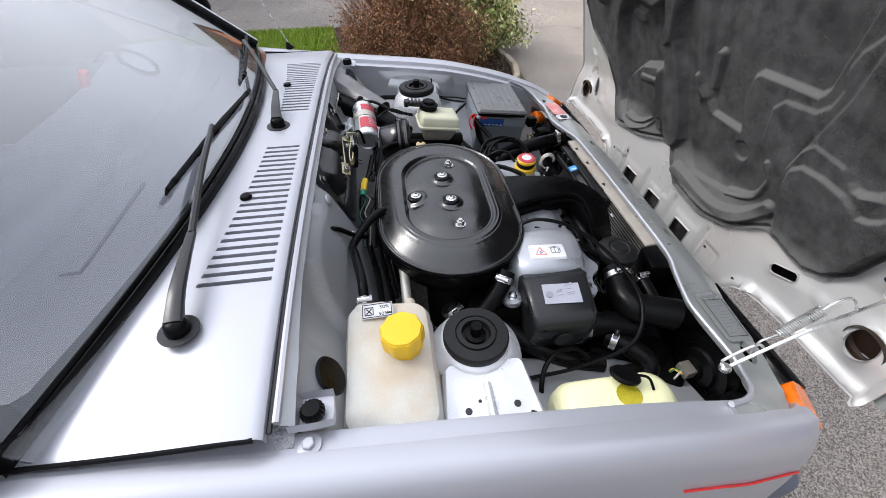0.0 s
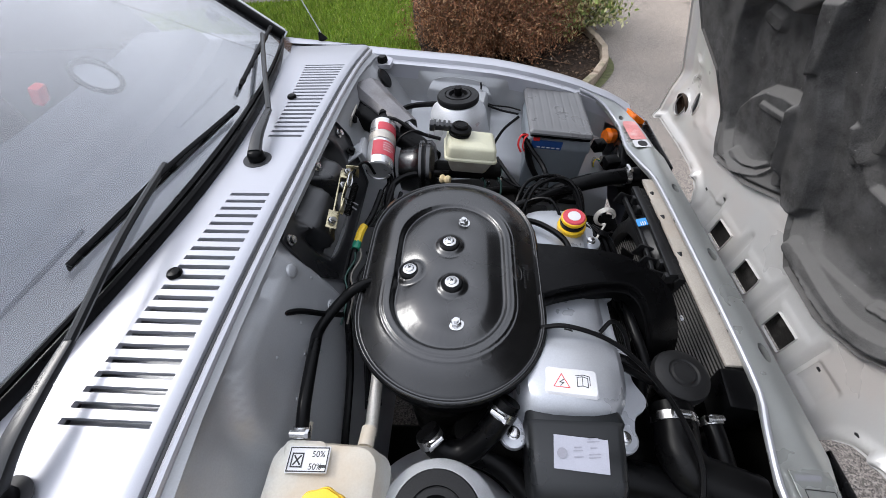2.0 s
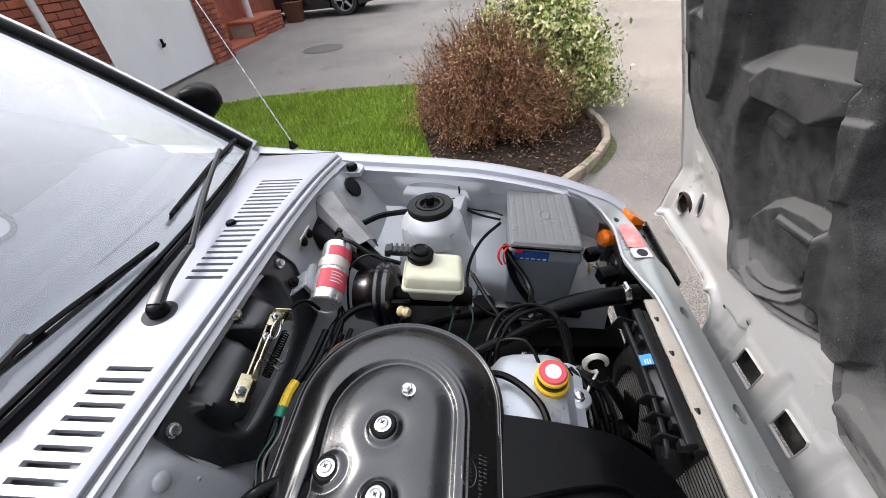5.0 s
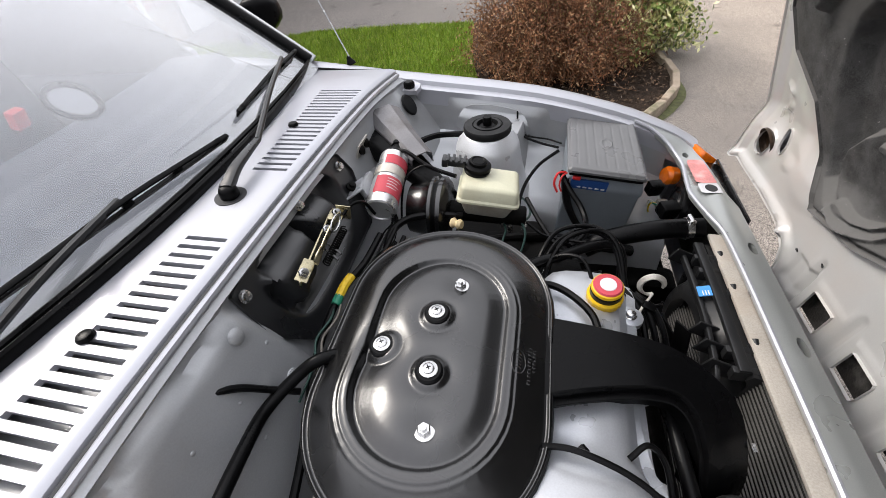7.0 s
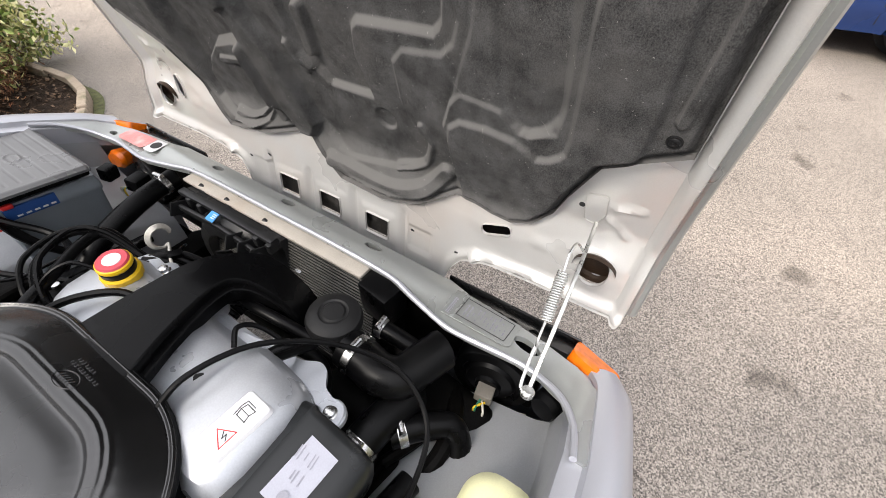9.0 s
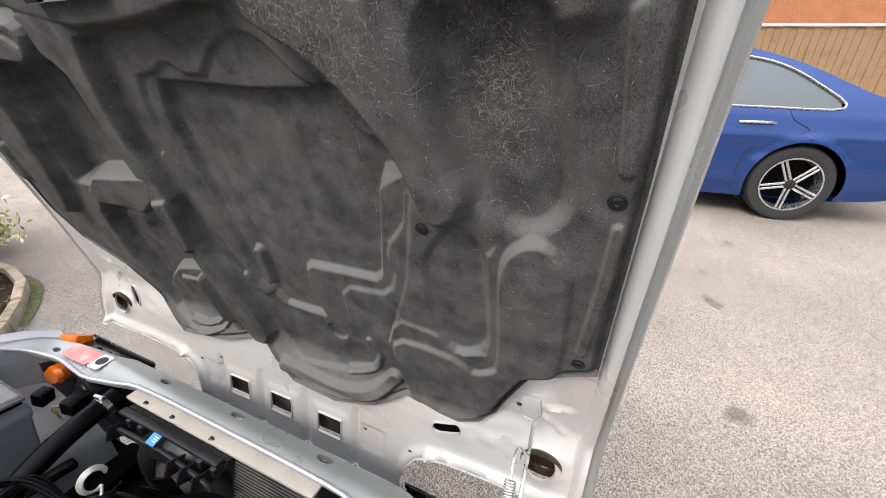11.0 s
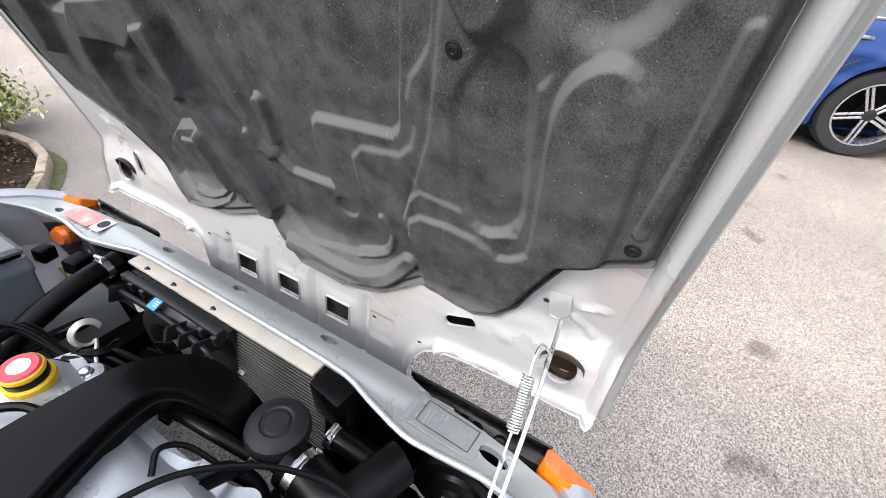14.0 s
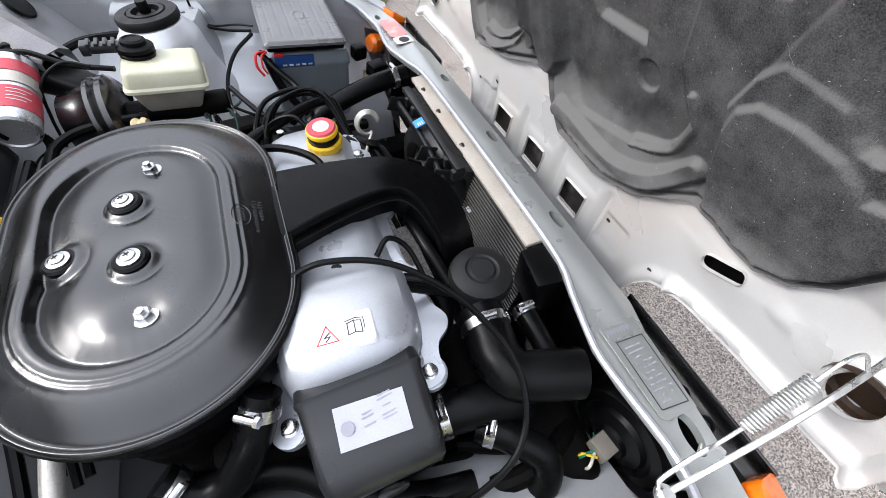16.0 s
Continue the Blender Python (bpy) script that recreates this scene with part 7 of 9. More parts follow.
tube(bm, [o + Vector((0.01, 0.06, 0.004)), o + Vector((0.02, 0.085, 0.012)), o + Vector((0.03, 0.11, 0.0)), o + Vector((0.035, 0.13, -0.04))], 0.003, 8)
part("release_cable", bm, M_PLAST, catch)

# ---- sheet bracket and duct in the far rear corner ----
hb = thing("heater_duct", (-0.16, 0.37, 0.80), "folded grey bracket over a black heater duct", "duct")
bm = B()
rings = []
for x, y, z, w, hh in ((-0.250, 0.372, 0.842, 0.085, 0.040), (-0.20, 0.338, 0.836, 0.08, 0.042), (-0.13, 0.285, 0.822, 0.06, 0.036), (-0.075, 0.246, 0.806, 0.045, 0.030), (-0.045, 0.225, 0.792, 0.040, 0.028)):
    rings.append([Vector((x, y, z)) + Vector((0.62, 0.78, 0)) * p + Vector((0.15, -0.05, 1)) * q for p, q in rrect(w, hh, 0.013, 4)])
loft(bm, rings)
part("duct", bm, M_PLAST, hb)
bm = B()
prof_ = [(-0.045, -0.030), (-0.040, 0.008), (-0.018, 0.022), (0.028, 0.020), (0.044, 0.004), (0.046, -0.020)]
secb = prof_ + [(x * 0.95, z - 0.003) for x, z in prof_[::-1]]
sweep(bm, [(-0.228, 0.424, 0.868), (-0.170, 0.352, 0.858), (-0.106, 0.281, 0.846)], secb, 3, up=(0, 0, 1), scale=lambda t: 0.95 - 0.4 * t)
part("bracket", bm, mat("dirty_grey_steel", (0.17, 0.165, 0.17), 0.4, 0.4, 0.2, 14, 400, 0.1, dirt=(0.09, 0.08, 0.075), dirt_amount=0.6, dirt_scale=18), hb)
bm = B()
box(bm, (-0.228, 0.275, 0.868), (0.004, 0.05, 0.040), (0, 20, 0), 0.002)
part("foot", bm, M_ALU, hb)
for y in (0.262, 0.290):
    bm = B()
    lathe(bm, [(0.010, 0), (0.010, 0.004), (0.006, 0.006), (0, 0.010)], (-0.224, y, 0.872), (1, 0, 0.35), 16)
    part("bolt", bm, M_DARK, hb)
# reinforcement behind the far strut
bm = B()
sheet(bm, smooth_poly([(-0.085, 0.0), (-0.08, 0.05), (-0.04, 0.068), (0.04, 0.068), (0.08, 0.05), (0.085, 0.0)], 3), 0.007, lambda u, v, h: Vector((u, 0.592 - 0.05 * v - h, fz(u) - 0.10 + v)), lambda U, V: 0.016 * step01((0.055 - V) / 0.02), thick=0.004)
part("tower_brace", bm, M_BAY, car)
bm = B()
sheet(bm, [(-0.035, -0.02), (0.035, -0.02), (0.035, 0.012), (-0.035, 0.012)], 0.008, lambda u, v, h: Vector((0.02 + 0.0770 * math.sin(u / 0.08) - 0.0, 0.465 - 0.0790 * math.cos(u / 0.08), 0.735 + v)))
tagl = part("tower_sticker", bm, M_WHITE, car, "small white printed sticker")
bm = B()
for i in range(4):
    sheet(bm, [(-0.03, -0.016 + 0.007 * i), (0.015 + 0.005 * (i % 2), -0.016 + 0.007 * i), (0.015 + 0.005 * (i % 2), -0.013 + 0.007 * i), (-0.03, -0.013 + 0.007 * i)], 0.003, lambda u, v, h: Vector((0.02 + 0.0774 * math.sin(u / 0.08), 0.465 - 0.0797 * math.cos(u / 0.08), 0.735 + v)))
part("print", bm, M_GREYINK, tagl)

# ---- radiator, fan shroud and hoses ----
rad = thing("radiator", (0.43, 0.0, 0.42), "aluminium radiator with a black fan shroud", "radiator")
bm = B()
box(bm, (0.418, -0.02, 0.56), (0.030, 0.46, 0.27), (0, 14, 0), 0.002)
part("core", bm, M_FIN, rad)
bm = B()
for i in range(36):
    box(bm, (0.3735 + 0.00166 * i, -0.02, 0.445 + 0.00686 * i), (0.0026, 0.46, 0.0010))
tagged(part("core_fin_pack", bm, mat("dull_fin_metal", (0.15, 0.145, 0.135), 0.5, 0.5, 0.2, 20, 400, 0.1), rad, "thin horizontal radiator fins"), kind="stuff")
bm = B()
box(bm, (0.446, 0.016, 0.698), (0.040, 0.485, 0.008), (0, 2, 0), 0.003)
part("top_flange", bm, M_BEIGE, rad, "dusty bare metal top flange")
for y in (0.258, -0.262):
    bm = B()
    box(bm, (0.445, y, 0.53), (0.048, 0.046, 0.26), (0, 0, 0), 0.010)
    part("side_tank", bm, M_PLAST, rad)
rad.location += Vector((0.020, 0.012, 0.0))
M_SHROUD = mat("dark_moulded_plastic", (0.012, 0.0122, 0.013), 0.4, 0.0, 0.2, 20, 700, 0.06, dirt=(0.035, 0.034, 0.033), dirt_amount=0.4, spec=0.45)
sh = thing("fan_shroud", (0.37, 0.10, 0.50), "black plastic fan shroud clipped to the radiator", "fan shroud")
bm = B()
outl = [(-0.045, 0.44), (0.235, 0.44), (0.235, 0.70), (-0.045, 0.70)]
sheet(bm, outl, 0.012, lambda u, v, h: Vector((0.412 - h, u, v - 0.006)), lambda U, V: 0.035 * step01((0.155 - np.hypot(U - 0.085, V - 0.55)) / 0.03) + 0.006 * step01(1 - np.abs(V - 0.685) / 0.012), holes=[ell(0.085, 0.55, 0.105, 0.105, 0, 40)], thick=-0.02)
part("shroud", bm, M_SHROUD, sh)
for k, y in enumerate((0.20, 0.165, 0.0, -0.035)):
    bm = B()
    box(bm, (0.405, y, 0.683), (0.035, 0.012, 0.022), (0, 0, 0), 0.002)
    part("rib", bm, M_SHROUD, sh)
for y in (0.19, 0.11, 0.0):
    bm = B()
    box(bm, (0.428, y, 0.693), (0.018, 0.020, 0.014), (0, 0, 0), 0.002)
    cyl(bm, (0.428, y + 0.004, 0.697), (0.428, y + 0.016, 0.701), 0.005, seg=12)
    part("clip", bm, M_SHROUD, sh)
bm = B()
box(bm, (0.385, 0.113, 0.694), (0.022, 0.022, 0.0015), (0, -18, 0))
bl = part("blue_sticker", bm, M_BLUELAB, sh, "small blue and white sticker")
bm = B()
for i in range(3):
    box(bm, (0.381 + 0.004 * i, 0.108, 0.6942 + 0.0012 * i), (0.0018, 0.010, 0.0012), (0, -18, 0))
part("sticker_marks", bm, M_WHITE, bl)
# raised top frame and the gussets that step down beside the opening
bm = B()
sweep(bm, [(0.400, 0.232, 0.694), (0.402, 0.09, 0.696), (0.402, -0.040, 0.694)], rrect(0.016, 0.010, 0.002, 2), 4, up=(0, 0, 1))
part("top_frame", bm, M_SHROUD, sh)
bm = B()
sweep(bm, [(0.376, 0.220, 0.676), (0.378, 0.09, 0.680), (0.374, -0.020, 0.676), (0.372, -0.042, 0.662)], rrect(0.008, 0.014, 0.002, 2), 4, up=(0, 0, 1))
part("lower_frame", bm, M_SHROUD, sh)
for y in (0.215, 0.045, 0.012, -0.022):
    bm = B()
    box(bm, (0.380, y, 0.672), (0.050, 0.004, 0.030), (0, 24, 0), 0.001)
    part("gusset", bm, M_SHROUD, sh)
sh.location += Vector((0.026, 0.014, 0.0))
fan = thing("cooling_fan", (0.36, 0.06, 0.50), "black radiator fan inside its shroud", "fan")
bm = B()
cyl(bm, (0.33, 0.06, 0.55), (0.385, 0.06, 0.55), 0.032, seg=24, bev=0.004)
part("motor", bm, M_PLAST, fan)
for k in range(6):
    bm = B()
    a = k * math.pi / 3 + 0.3
    box(bm, (0.385, 0.06 + 0.065 * math.cos(a), 0.55 + 0.065 * math.sin(a)), (0.004, 0.075, 0.035), (math.degrees(a), 0, 25), 0.001)
    part("blade", bm, M_PLAST, fan)


def hose(name, pts, r, label, clamps=(), material=None, group="", category="hose", n=8):
    at = min(pts, key=lambda p: p[2])
    h = thing(name, at, label, category, group)
    bm = B()
    tube(bm, pts, r, 14 if r > 0.008 else 8, n)
    part("hose_body" if category == "hose" else "cable_body", bm, material or M_RUBBER, h)
    line = curve_pts(pts, 8)
    for t in clamps:
        i = min(len(line) - 2, max(1, int(t * (len(line) - 1))))
        d = (line[i + 1] - line[i - 1]).normalized()
        bm = B()
        lathe(bm, [(r + 0.0006, -0.006), (r + 0.0022, -0.006), (r + 0.0022, 0.006), (r + 0.0006, 0.006)], line[i], d, 24)
        c = part("hose_clip", bm, M_CHROME, h, "bright worm-drive hose clip")
        x = Vector((0, 0, 1)) - d * d.z
        x = x.normalized() if x.length > 0.1 else Vector((1, 0, 0))
        y = d.cross(x)
        bm = B()
        o_ = line[i] + x * (r + 0.005)
        cyl(bm, o_ - y * 0.009, o_ + y * 0.010, 0.0042, seg=10)
        cyl(bm, o_ + y * 0.010, o_ + y * 0.014, 0.0055, seg=6)
        part("clip_screw", bm, M_CHROME, c)
    return h


ELBOW = [(0.336, -0.285, 0.705), (0.334, -0.318, 0.703), (0.331, -0.348, 0.700), (0.343, -0.374, 0.698), (0.372, -0.386, 0.697), (0.405, -0.396, 0.695), (0.413, -0.399, 0.694)]
hose("top_hose", [(0.225, 0.255, 0.655), (0.26, 0.262, 0.675), (0.31, 0.270, 0.690), (0.37, 0.278, 0.700), (0.440, 0.286, 0.703)], 0.0195, "thick black radiator top hose", (0.93,))
hose("elbow_hose", ELBOW, 0.030, "fat black elbow hose with a steel clip", (0.12,))
hose("bottom_hose", [(0.20, -0.375, 0.655), (0.243, -0.372, 0.66), (0.295, -0.379, 0.662), (0.332, -0.386, 0.655), (0.345, -0.388, 0.64)], 0.026, "black coolant hose below the distributor", (0.3,))
hose("stub_hose", [(0.285, -0.395, 0.645), (0.306, -0.412, 0.645), (0.325, -0.432, 0.645), (0.343, -0.456, 0.638), (0.335, -0.476, 0.62), (0.30, -0.49, 0.59)], 0.019, "black coolant hose bending down beside the washer tank", (0.14,))
hose("tank_pipe", [(0.395, -0.295, 0.69), (0.397, -0.325, 0.685), (0.40, -0.36, 0.675)], 0.014, "short black pipe from the radiator end", (0.1,))
hose("heater_hose", [(-0.161, -0.385, 0.815), (-0.163, -0.35, 0.83), (-0.178, -0.27, 0.815), (-0.185, -0.225, 0.80), (-0.160, -0.185, 0.812), (-0.134, -0.165, 0.824), (-0.10, -0.14, 0.81)], 0.0082, "black overflow hose to the coolant tank", (0.04,))
hose("vacuum_hose", [(-0.02, -0.345, 0.735), (0.0, -0.362, 0.715), (0.035, -0.365, 0.718), (0.07, -0.345, 0.752), (0.092, -0.318, 0.782)], 0.0175, "black breather hose with steel clips", (0.10, 0.93))
hose("steel_pipe", [(-0.092, -0.20, 0.78), (-0.094, -0.28, 0.765), (-0.094, -0.36, 0.745)], 0.009, "dull metal coolant pipe beside the filter", (), M_ALU, category="pipe")
hose("lower_hose", [(-0.013, -0.354, 0.700), (0.045, -0.358, 0.690), (0.089, -0.373, 0.680), (0.132, -0.408, 0.665), (0.189, -0.438, 0.655), (0.255, -0.451, 0.645)], 0.017, "black coolant hose beside the strut tower", ())
hose("servo_hose", [(-0.012, 0.180, 0.786), (-0.06, 0.172, 0.792), (-0.105, 0.155, 0.795), (-0.130, 0.125, 0.79), (-0.138, 0.09, 0.765), (-0.13, 0.05, 0.72)], 0.0068, "black vacuum hose from the brake servo", ())
hose("plug_lead", [(0.085, 0.075, 0.735), (0.116, 0.090, 0.762), (0.167, 0.112, 0.768), (0.222, 0.143, 0.768), (0.258, 0.150, 0.764), (0.268, 0.125, 0.745), (0.266, 0.09, 0.71)], 0.0085, "thick black convoluted lead over the gearbox", (), category="lead")
for k, (dz, dx, dy) in enumerate(((0.0, 0.0, 0.0), (0.006, -0.006, 0.012), (0.010, 0.008, -0.010), (-0.004, 0.014, 0.018))):
    hose("ignition_lead", [(0.128 + dx, 0.070 + 0.4 * dy, 0.735), (0.142 + dx, 0.108 + dy, 0.762 + dz), (0.170 + dx, 0.150 + dy, 0.776 + dz), (0.226 + dx * 0.6, 0.170 + dy * 0.6, 0.774 + dz), (0.256 + dx * 0.4, 0.140 + dy * 0.4, 0.762 + dz), (0.272 + dx * 0.3, 0.085, 0.725), (0.285 + dx * 0.3, 0.02, 0.69)], 0.004, "black high-tension ignition lead", (), group="ignition leads", category="lead")
hose("coil_tension_lead", [(0.125, 0.095, 0.73), (0.155, 0.10, 0.775), (0.195, 0.085, 0.79), (0.215, 0.05, 0.765), (0.212, 0.03, 0.74)], 0.0032, "thin black lead arching to the oil filler", (), category="lead")
for k in range(4):
    hose("fan_cable", [(0.255 + 0.010 * k, 0.075, 0.742 - 0.004 * k), (0.275 + 0.012 * k, 0.045, 0.728), (0.285 + 0.014 * k, 0.0, 0.70), (0.30 + 0.01 * k, -0.06, 0.64)], 0.005, "black cable running down behind the fan", (), group="cables behind the fan", category="cable")
hose("cover_breather", [(0.115, 0.022, 0.792), (0.150, 0.024, 0.790), (0.180, 0.006, 0.790), (0.205, -0.025, 0.790), (0.215, -0.06, 0.785)], 0.0055, "thin black breather hose over the rocker cover", ())
hose("throttle_cable", [(0.13, -0.215, 0.795), (0.18, -0.222, 0.815), (0.25, -0.245, 0.80), (0.31, -0.305, 0.768), (0.335, -0.385, 0.735), (0.300, -0.448, 0.70), (0.20, -0.470, 0.68), (0.09, -0.48, 0.68)], 0.0036, "long thin black cable looping over the engine", (), category="cable")
hose("bleed_hose", [(0.185, -0.20, 0.772), (0.215, -0.235, 0.778), (0.26, -0.255, 0.765), (0.305, -0.262, 0.735)], 0.006, "thin black hose over the rocker cover edge", ())
hose("plug_hose", [(0.245, -0.225, 0.745), (0.285, -0.245, 0.74), (0.295, -0.275, 0.70), (0.27, -0.29, 0.66)], 0.010, "black hose beside the rocker cover", ())
hose("side_hose", [(0.275, -0.075, 0.735), (0.295, -0.12, 0.74), (0.305, -0.19, 0.735), (0.315, -0.24, 0.715)], 0.0085, "black hose below the snorkel", ())
hose("washer_tube", [(0.118, -0.535, 0.635), (0.114, -0.505, 0.68), (0.128, -0.474, 0.703), (0.160, -0.452, 0.708), (0.195, -0.447, 0.700), (0.225, -0.465, 0.672)], 0.0045, "thin black washer tube", ())
hose("grey_loom", [(-0.145, 0.10, 0.80), (-0.155, 0.04, 0.79), (-0.166, -0.02, 0.793), (-0.172, -0.08, 0.785), (-0.165, -0.16, 0.77), (-0.145, -0.26, 0.74), (-0.14, -0.36, 0.70)], 0.006, "black wiring loom behind the filter", (), category="cable")
lm = hose("taped_loom", [(-0.163, 0.0, 0.796), (-0.166, -0.02, 0.797), (-0.168, -0.042, 0.794)], 0.0075, "wiring loom joint wrapped in yellow tape", (), M_YTAPE, category="cable")
bm = B()
tube(bm, [(-0.168, -0.040, 0.794), (-0.169, -0.055, 0.791)], 0.0078, 12)
part("green_band", bm, M_GREENW, lm)
for k, (dx, dz) in enumerate(((0.018, 0), (0.03, -0.02), (0.010, -0.035))):
    hose("loom_strand", [(-0.14 + dx, 0.12, 0.80 + dz), (-0.15 + dx, 0.05, 0.785 + dz), (-0.155 + dx, -0.05, 0.775 + dz), (-0.15 + dx, -0.16, 0.765 + dz), (-0.13 + dx, -0.30, 0.72 + dz)], 0.0045, "black wiring strand behind the filter", (), group="loom strands", category="cable")
hose("bulkhead_cable", [(-0.250, -0.262, 0.862), (-0.222, -0.245, 0.860), (-0.205, -0.225, 0.842), (-0.185, -0.208, 0.812), (-0.16, -0.195, 0.79)], 0.0045, "black cable through the bulkhead", (), category="cable")
hose("coil_lead", [(-0.165, 0.285, 0.862), (-0.13, 0.265, 0.868), (-0.085, 0.245, 0.85), (-0.03, 0.23, 0.84)], 0.004, "thin black lead from the coil", (), category="lead")
hose("wing_cable", [(0.06, 0.59, 0.80), (0.065, 0.575, 0.76), (0.09, 0.565, 0.745), (0.14, 0.55, 0.745), (0.172, 0.53, 0.745)], 0.0022, "thin black cable along the far wing", (), category="cable")
hose("earth_cable", [(0.165, 0.50, 0.742), (0.12, 0.45, 0.73), (0.09, 0.40, 0.70), (0.085, 0.34, 0.67), (0.12, 0.28, 0.65)], 0.004, "black earth cable beside the battery", (), category="cable")
hose("clutch_cable", [(0.10, 0.32, 0.73), (0.135, 0.25, 0.715), (0.17, 0.18, 0.715), (0.20, 0.13, 0.70)], 0.005, "black sheathed cable across the gearbox", (), category="cable")
hose("strut_cable", [(-0.17, 0.45, 0.785), (-0.13, 0.475, 0.790), (-0.09, 0.50, 0.782), (-0.05, 0.535, 0.765)], 0.0075, "black taped loom beside the far strut tower", (), category="cable")

hose("fuel_pipe", [(0.10, 0.12, 0.735), (0.06, 0.13, 0.752), (0.02, 0.15, 0.748), (-0.04, 0.165, 0.742), (-0.09, 0.17, 0.72)], 0.0032, "thin dark fuel pipe across the gearbox", (), M_PIPE, category="pipe")
hose("brake_line", [(0.085, 0.215, 0.748), (0.105, 0.245, 0.735), (0.11, 0.30, 0.712), (0.10, 0.36, 0.69), (0.085, 0.42, 0.66)], 0.0024, "thin brake line running to the far wing", (), M_PIPE, category="pipe")
hose("sensor_wire", [(-0.055, 0.225, 0.852), (-0.09, 0.235, 0.858), (-0.125, 0.225, 0.838), (-0.135, 0.205, 0.80), (-0.13, 0.17, 0.77)], 0.0022, "thin black sensor wire beside the coil", (), category="cable")
hose("earth_strap", [(0.235, -0.205, 0.775), (0.255, -0.19, 0.782), (0.275, -0.20, 0.765), (0.285, -0.235, 0.735)], 0.0035, "short dark strap over the rocker cover edge", (), category="cable")
hose("wing_wire", [(-0.02, 0.598, 0.79), (0.0, 0.59, 0.765), (0.03, 0.587, 0.757), (0.075, 0.575, 0.748)], 0.0018, "thin dark red wire on the far inner wing", (), mat("dark_red_wire", (0.16, 0.03, 0.03), 0.45), category="cable")
hose("headlamp_loom", [(0.385, -0.50, 0.585), (0.36, -0.53, 0.60), (0.33, -0.55, 0.58), (0.30, -0.56, 0.55)], 0.006, "black loom from the headlamp to the wing", (), category="cable")
hose("dipstick_wire", [(-0.11, -0.10, 0.79), (-0.125, -0.06, 0.80), (-0.128, -0.01, 0.806), (-0.12, 0.06, 0.80), (-0.10, 0.10, 0.78)], 0.0026, "thin brown wire along the filter", (), mat("brown_wire", (0.12, 0.06, 0.03), 0.5), category="cable")
for k in range(5):
    hose("coil_wire", [(-0.150 + 0.004 * k, 0.175 - 0.004 * k, 0.800), (-0.142 + 0.003 * k, 0.150, 0.785 + 0.004 * (k % 2)), (-0.146 + 0.005 * k, 0.115 - 0.006 * k, 0.790 - 0.003 * k), (-0.150 + 0.006 * (k % 3), 0.06, 0.788 - 0.004 * k), (-0.158 + 0.004 * k, 0.01, 0.786)], 0.0016 + 0.0004 * (k % 2), "thin black wire hanging below the coil", (), group="wires below the coil", category="cable")
for k, (x0, z0) in enumerate(((-0.160, 0.792), (-0.150, 0.784), (-0.171, 0.788))):
    hose("frayed_wire", [(x0, -0.055, z0), (x0 + 0.008, -0.085, z0 + 0.008), (x0 - 0.004, -0.115, z0 - 0.002), (x0 + 0.006, -0.15, z0 - 0.008), (x0 + 0.004, -0.20, z0 - 0.02)], 0.0018, "thin wire leaving the taped loom", (), (M_CREAMPLUG, M_RUBBER, M_PIPE)[k], group="wires beside the filter", category="cable")
hose("wing_loom", [(0.03, 0.585, 0.772), (0.07, 0.560, 0.752), (0.115, 0.540, 0.742), (0.165, 0.515, 0.742)], 0.0032, "thin black wire from the strut tower to the battery", (), category="cable")
hose("battery_cable", [(0.170, 0.405, 0.745), (0.190, 0.372, 0.722), (0.215, 0.340, 0.700), (0.225, 0.300, 0.690), (0.215, 0.250, 0.695), (0.19, 0.21, 0.70)], 0.0065, "thick black battery cable over the gearbox", (), category="cable")
hose("pump_wire", [(0.105, 0.215, 0.750), (0.14, 0.195, 0.738), (0.185, 0.180, 0.742), (0.225, 0.165, 0.752)], 0.0026, "thin black wire past the fuel pump", (), category="cable")
for k, (x_, y_, z_) in enumerate(((0.205, 0.085, 0.755), (0.175, 0.060, 0.750), (0.300, 0.045, 0.735))):
    cn = thing("plug_connector", (x_, y_, z_), "small black plug connector near the oil cap", "connector", "plug connectors")
    bm = B()
    box(bm, (x_, y_, z_), (0.020, 0.012, 0.014), (10 * k, 15, 30 - 25 * k), 0.002)
    part("connector_body", bm, M_PLAST, cn)
    bm = B()
    tube(bm, [(x_ + 0.008, y_ + 0.003, z_), (x_ + 0.022, y_ + 0.012, z_ - 0.004), (x_ + 0.030, y_ + 0.030, z_ - 0.02)], 0.0022, 6, 4)
    part("connector_wire", bm, M_RUBBER, cn)
for at_, ax_ in (((0.10, 0.205, 0.742), (0, 0.3, 1)), ((0.075, 0.198, 0.742), (0, -0.4, 1))):
    un = thing("pipe_nut", at_, "small bright pipe union nut on the cylinder", "nut", "pipe nuts")
    bm = B()
    lathe(bm, [(0.0055, 0), (0.0055, 0.010), (0.0035, 0.013), (0.0035, 0.018), (0, 0.018)], at_, ax_, 6)
    part("nut_body", bm, M_CHROME, un)

# round air valve
VS = Vector((0.012, 0.010, 0.0))
vc = thing("air_control_valve", (0.345, -0.262, 0.66), "round black air control valve", "valve")
bm = B()
lathe(bm, [(0.028, -0.026), (0.037, -0.021), (0.0415, -0.011), (0.042, -0.002), (0.039, 0.006), (0.031, 0.0115), (0.022, 0.013), (0.0195, 0.0112), (0.0175, 0.0112), (0.015, 0.0138), (0, 0.0146)], (0.343, -0.258, 0.728), (0.05, -0.05, 1), 44)
part("valve_body", bm, M_DUSTRUB, vc)
bm = B()
cyl(bm, (0.343, -0.258, 0.64), (0.343, -0.258, 0.708), 0.022, 0.029, 24)
part("spigot", bm, M_RUBBER, vc)
vc.location += VS
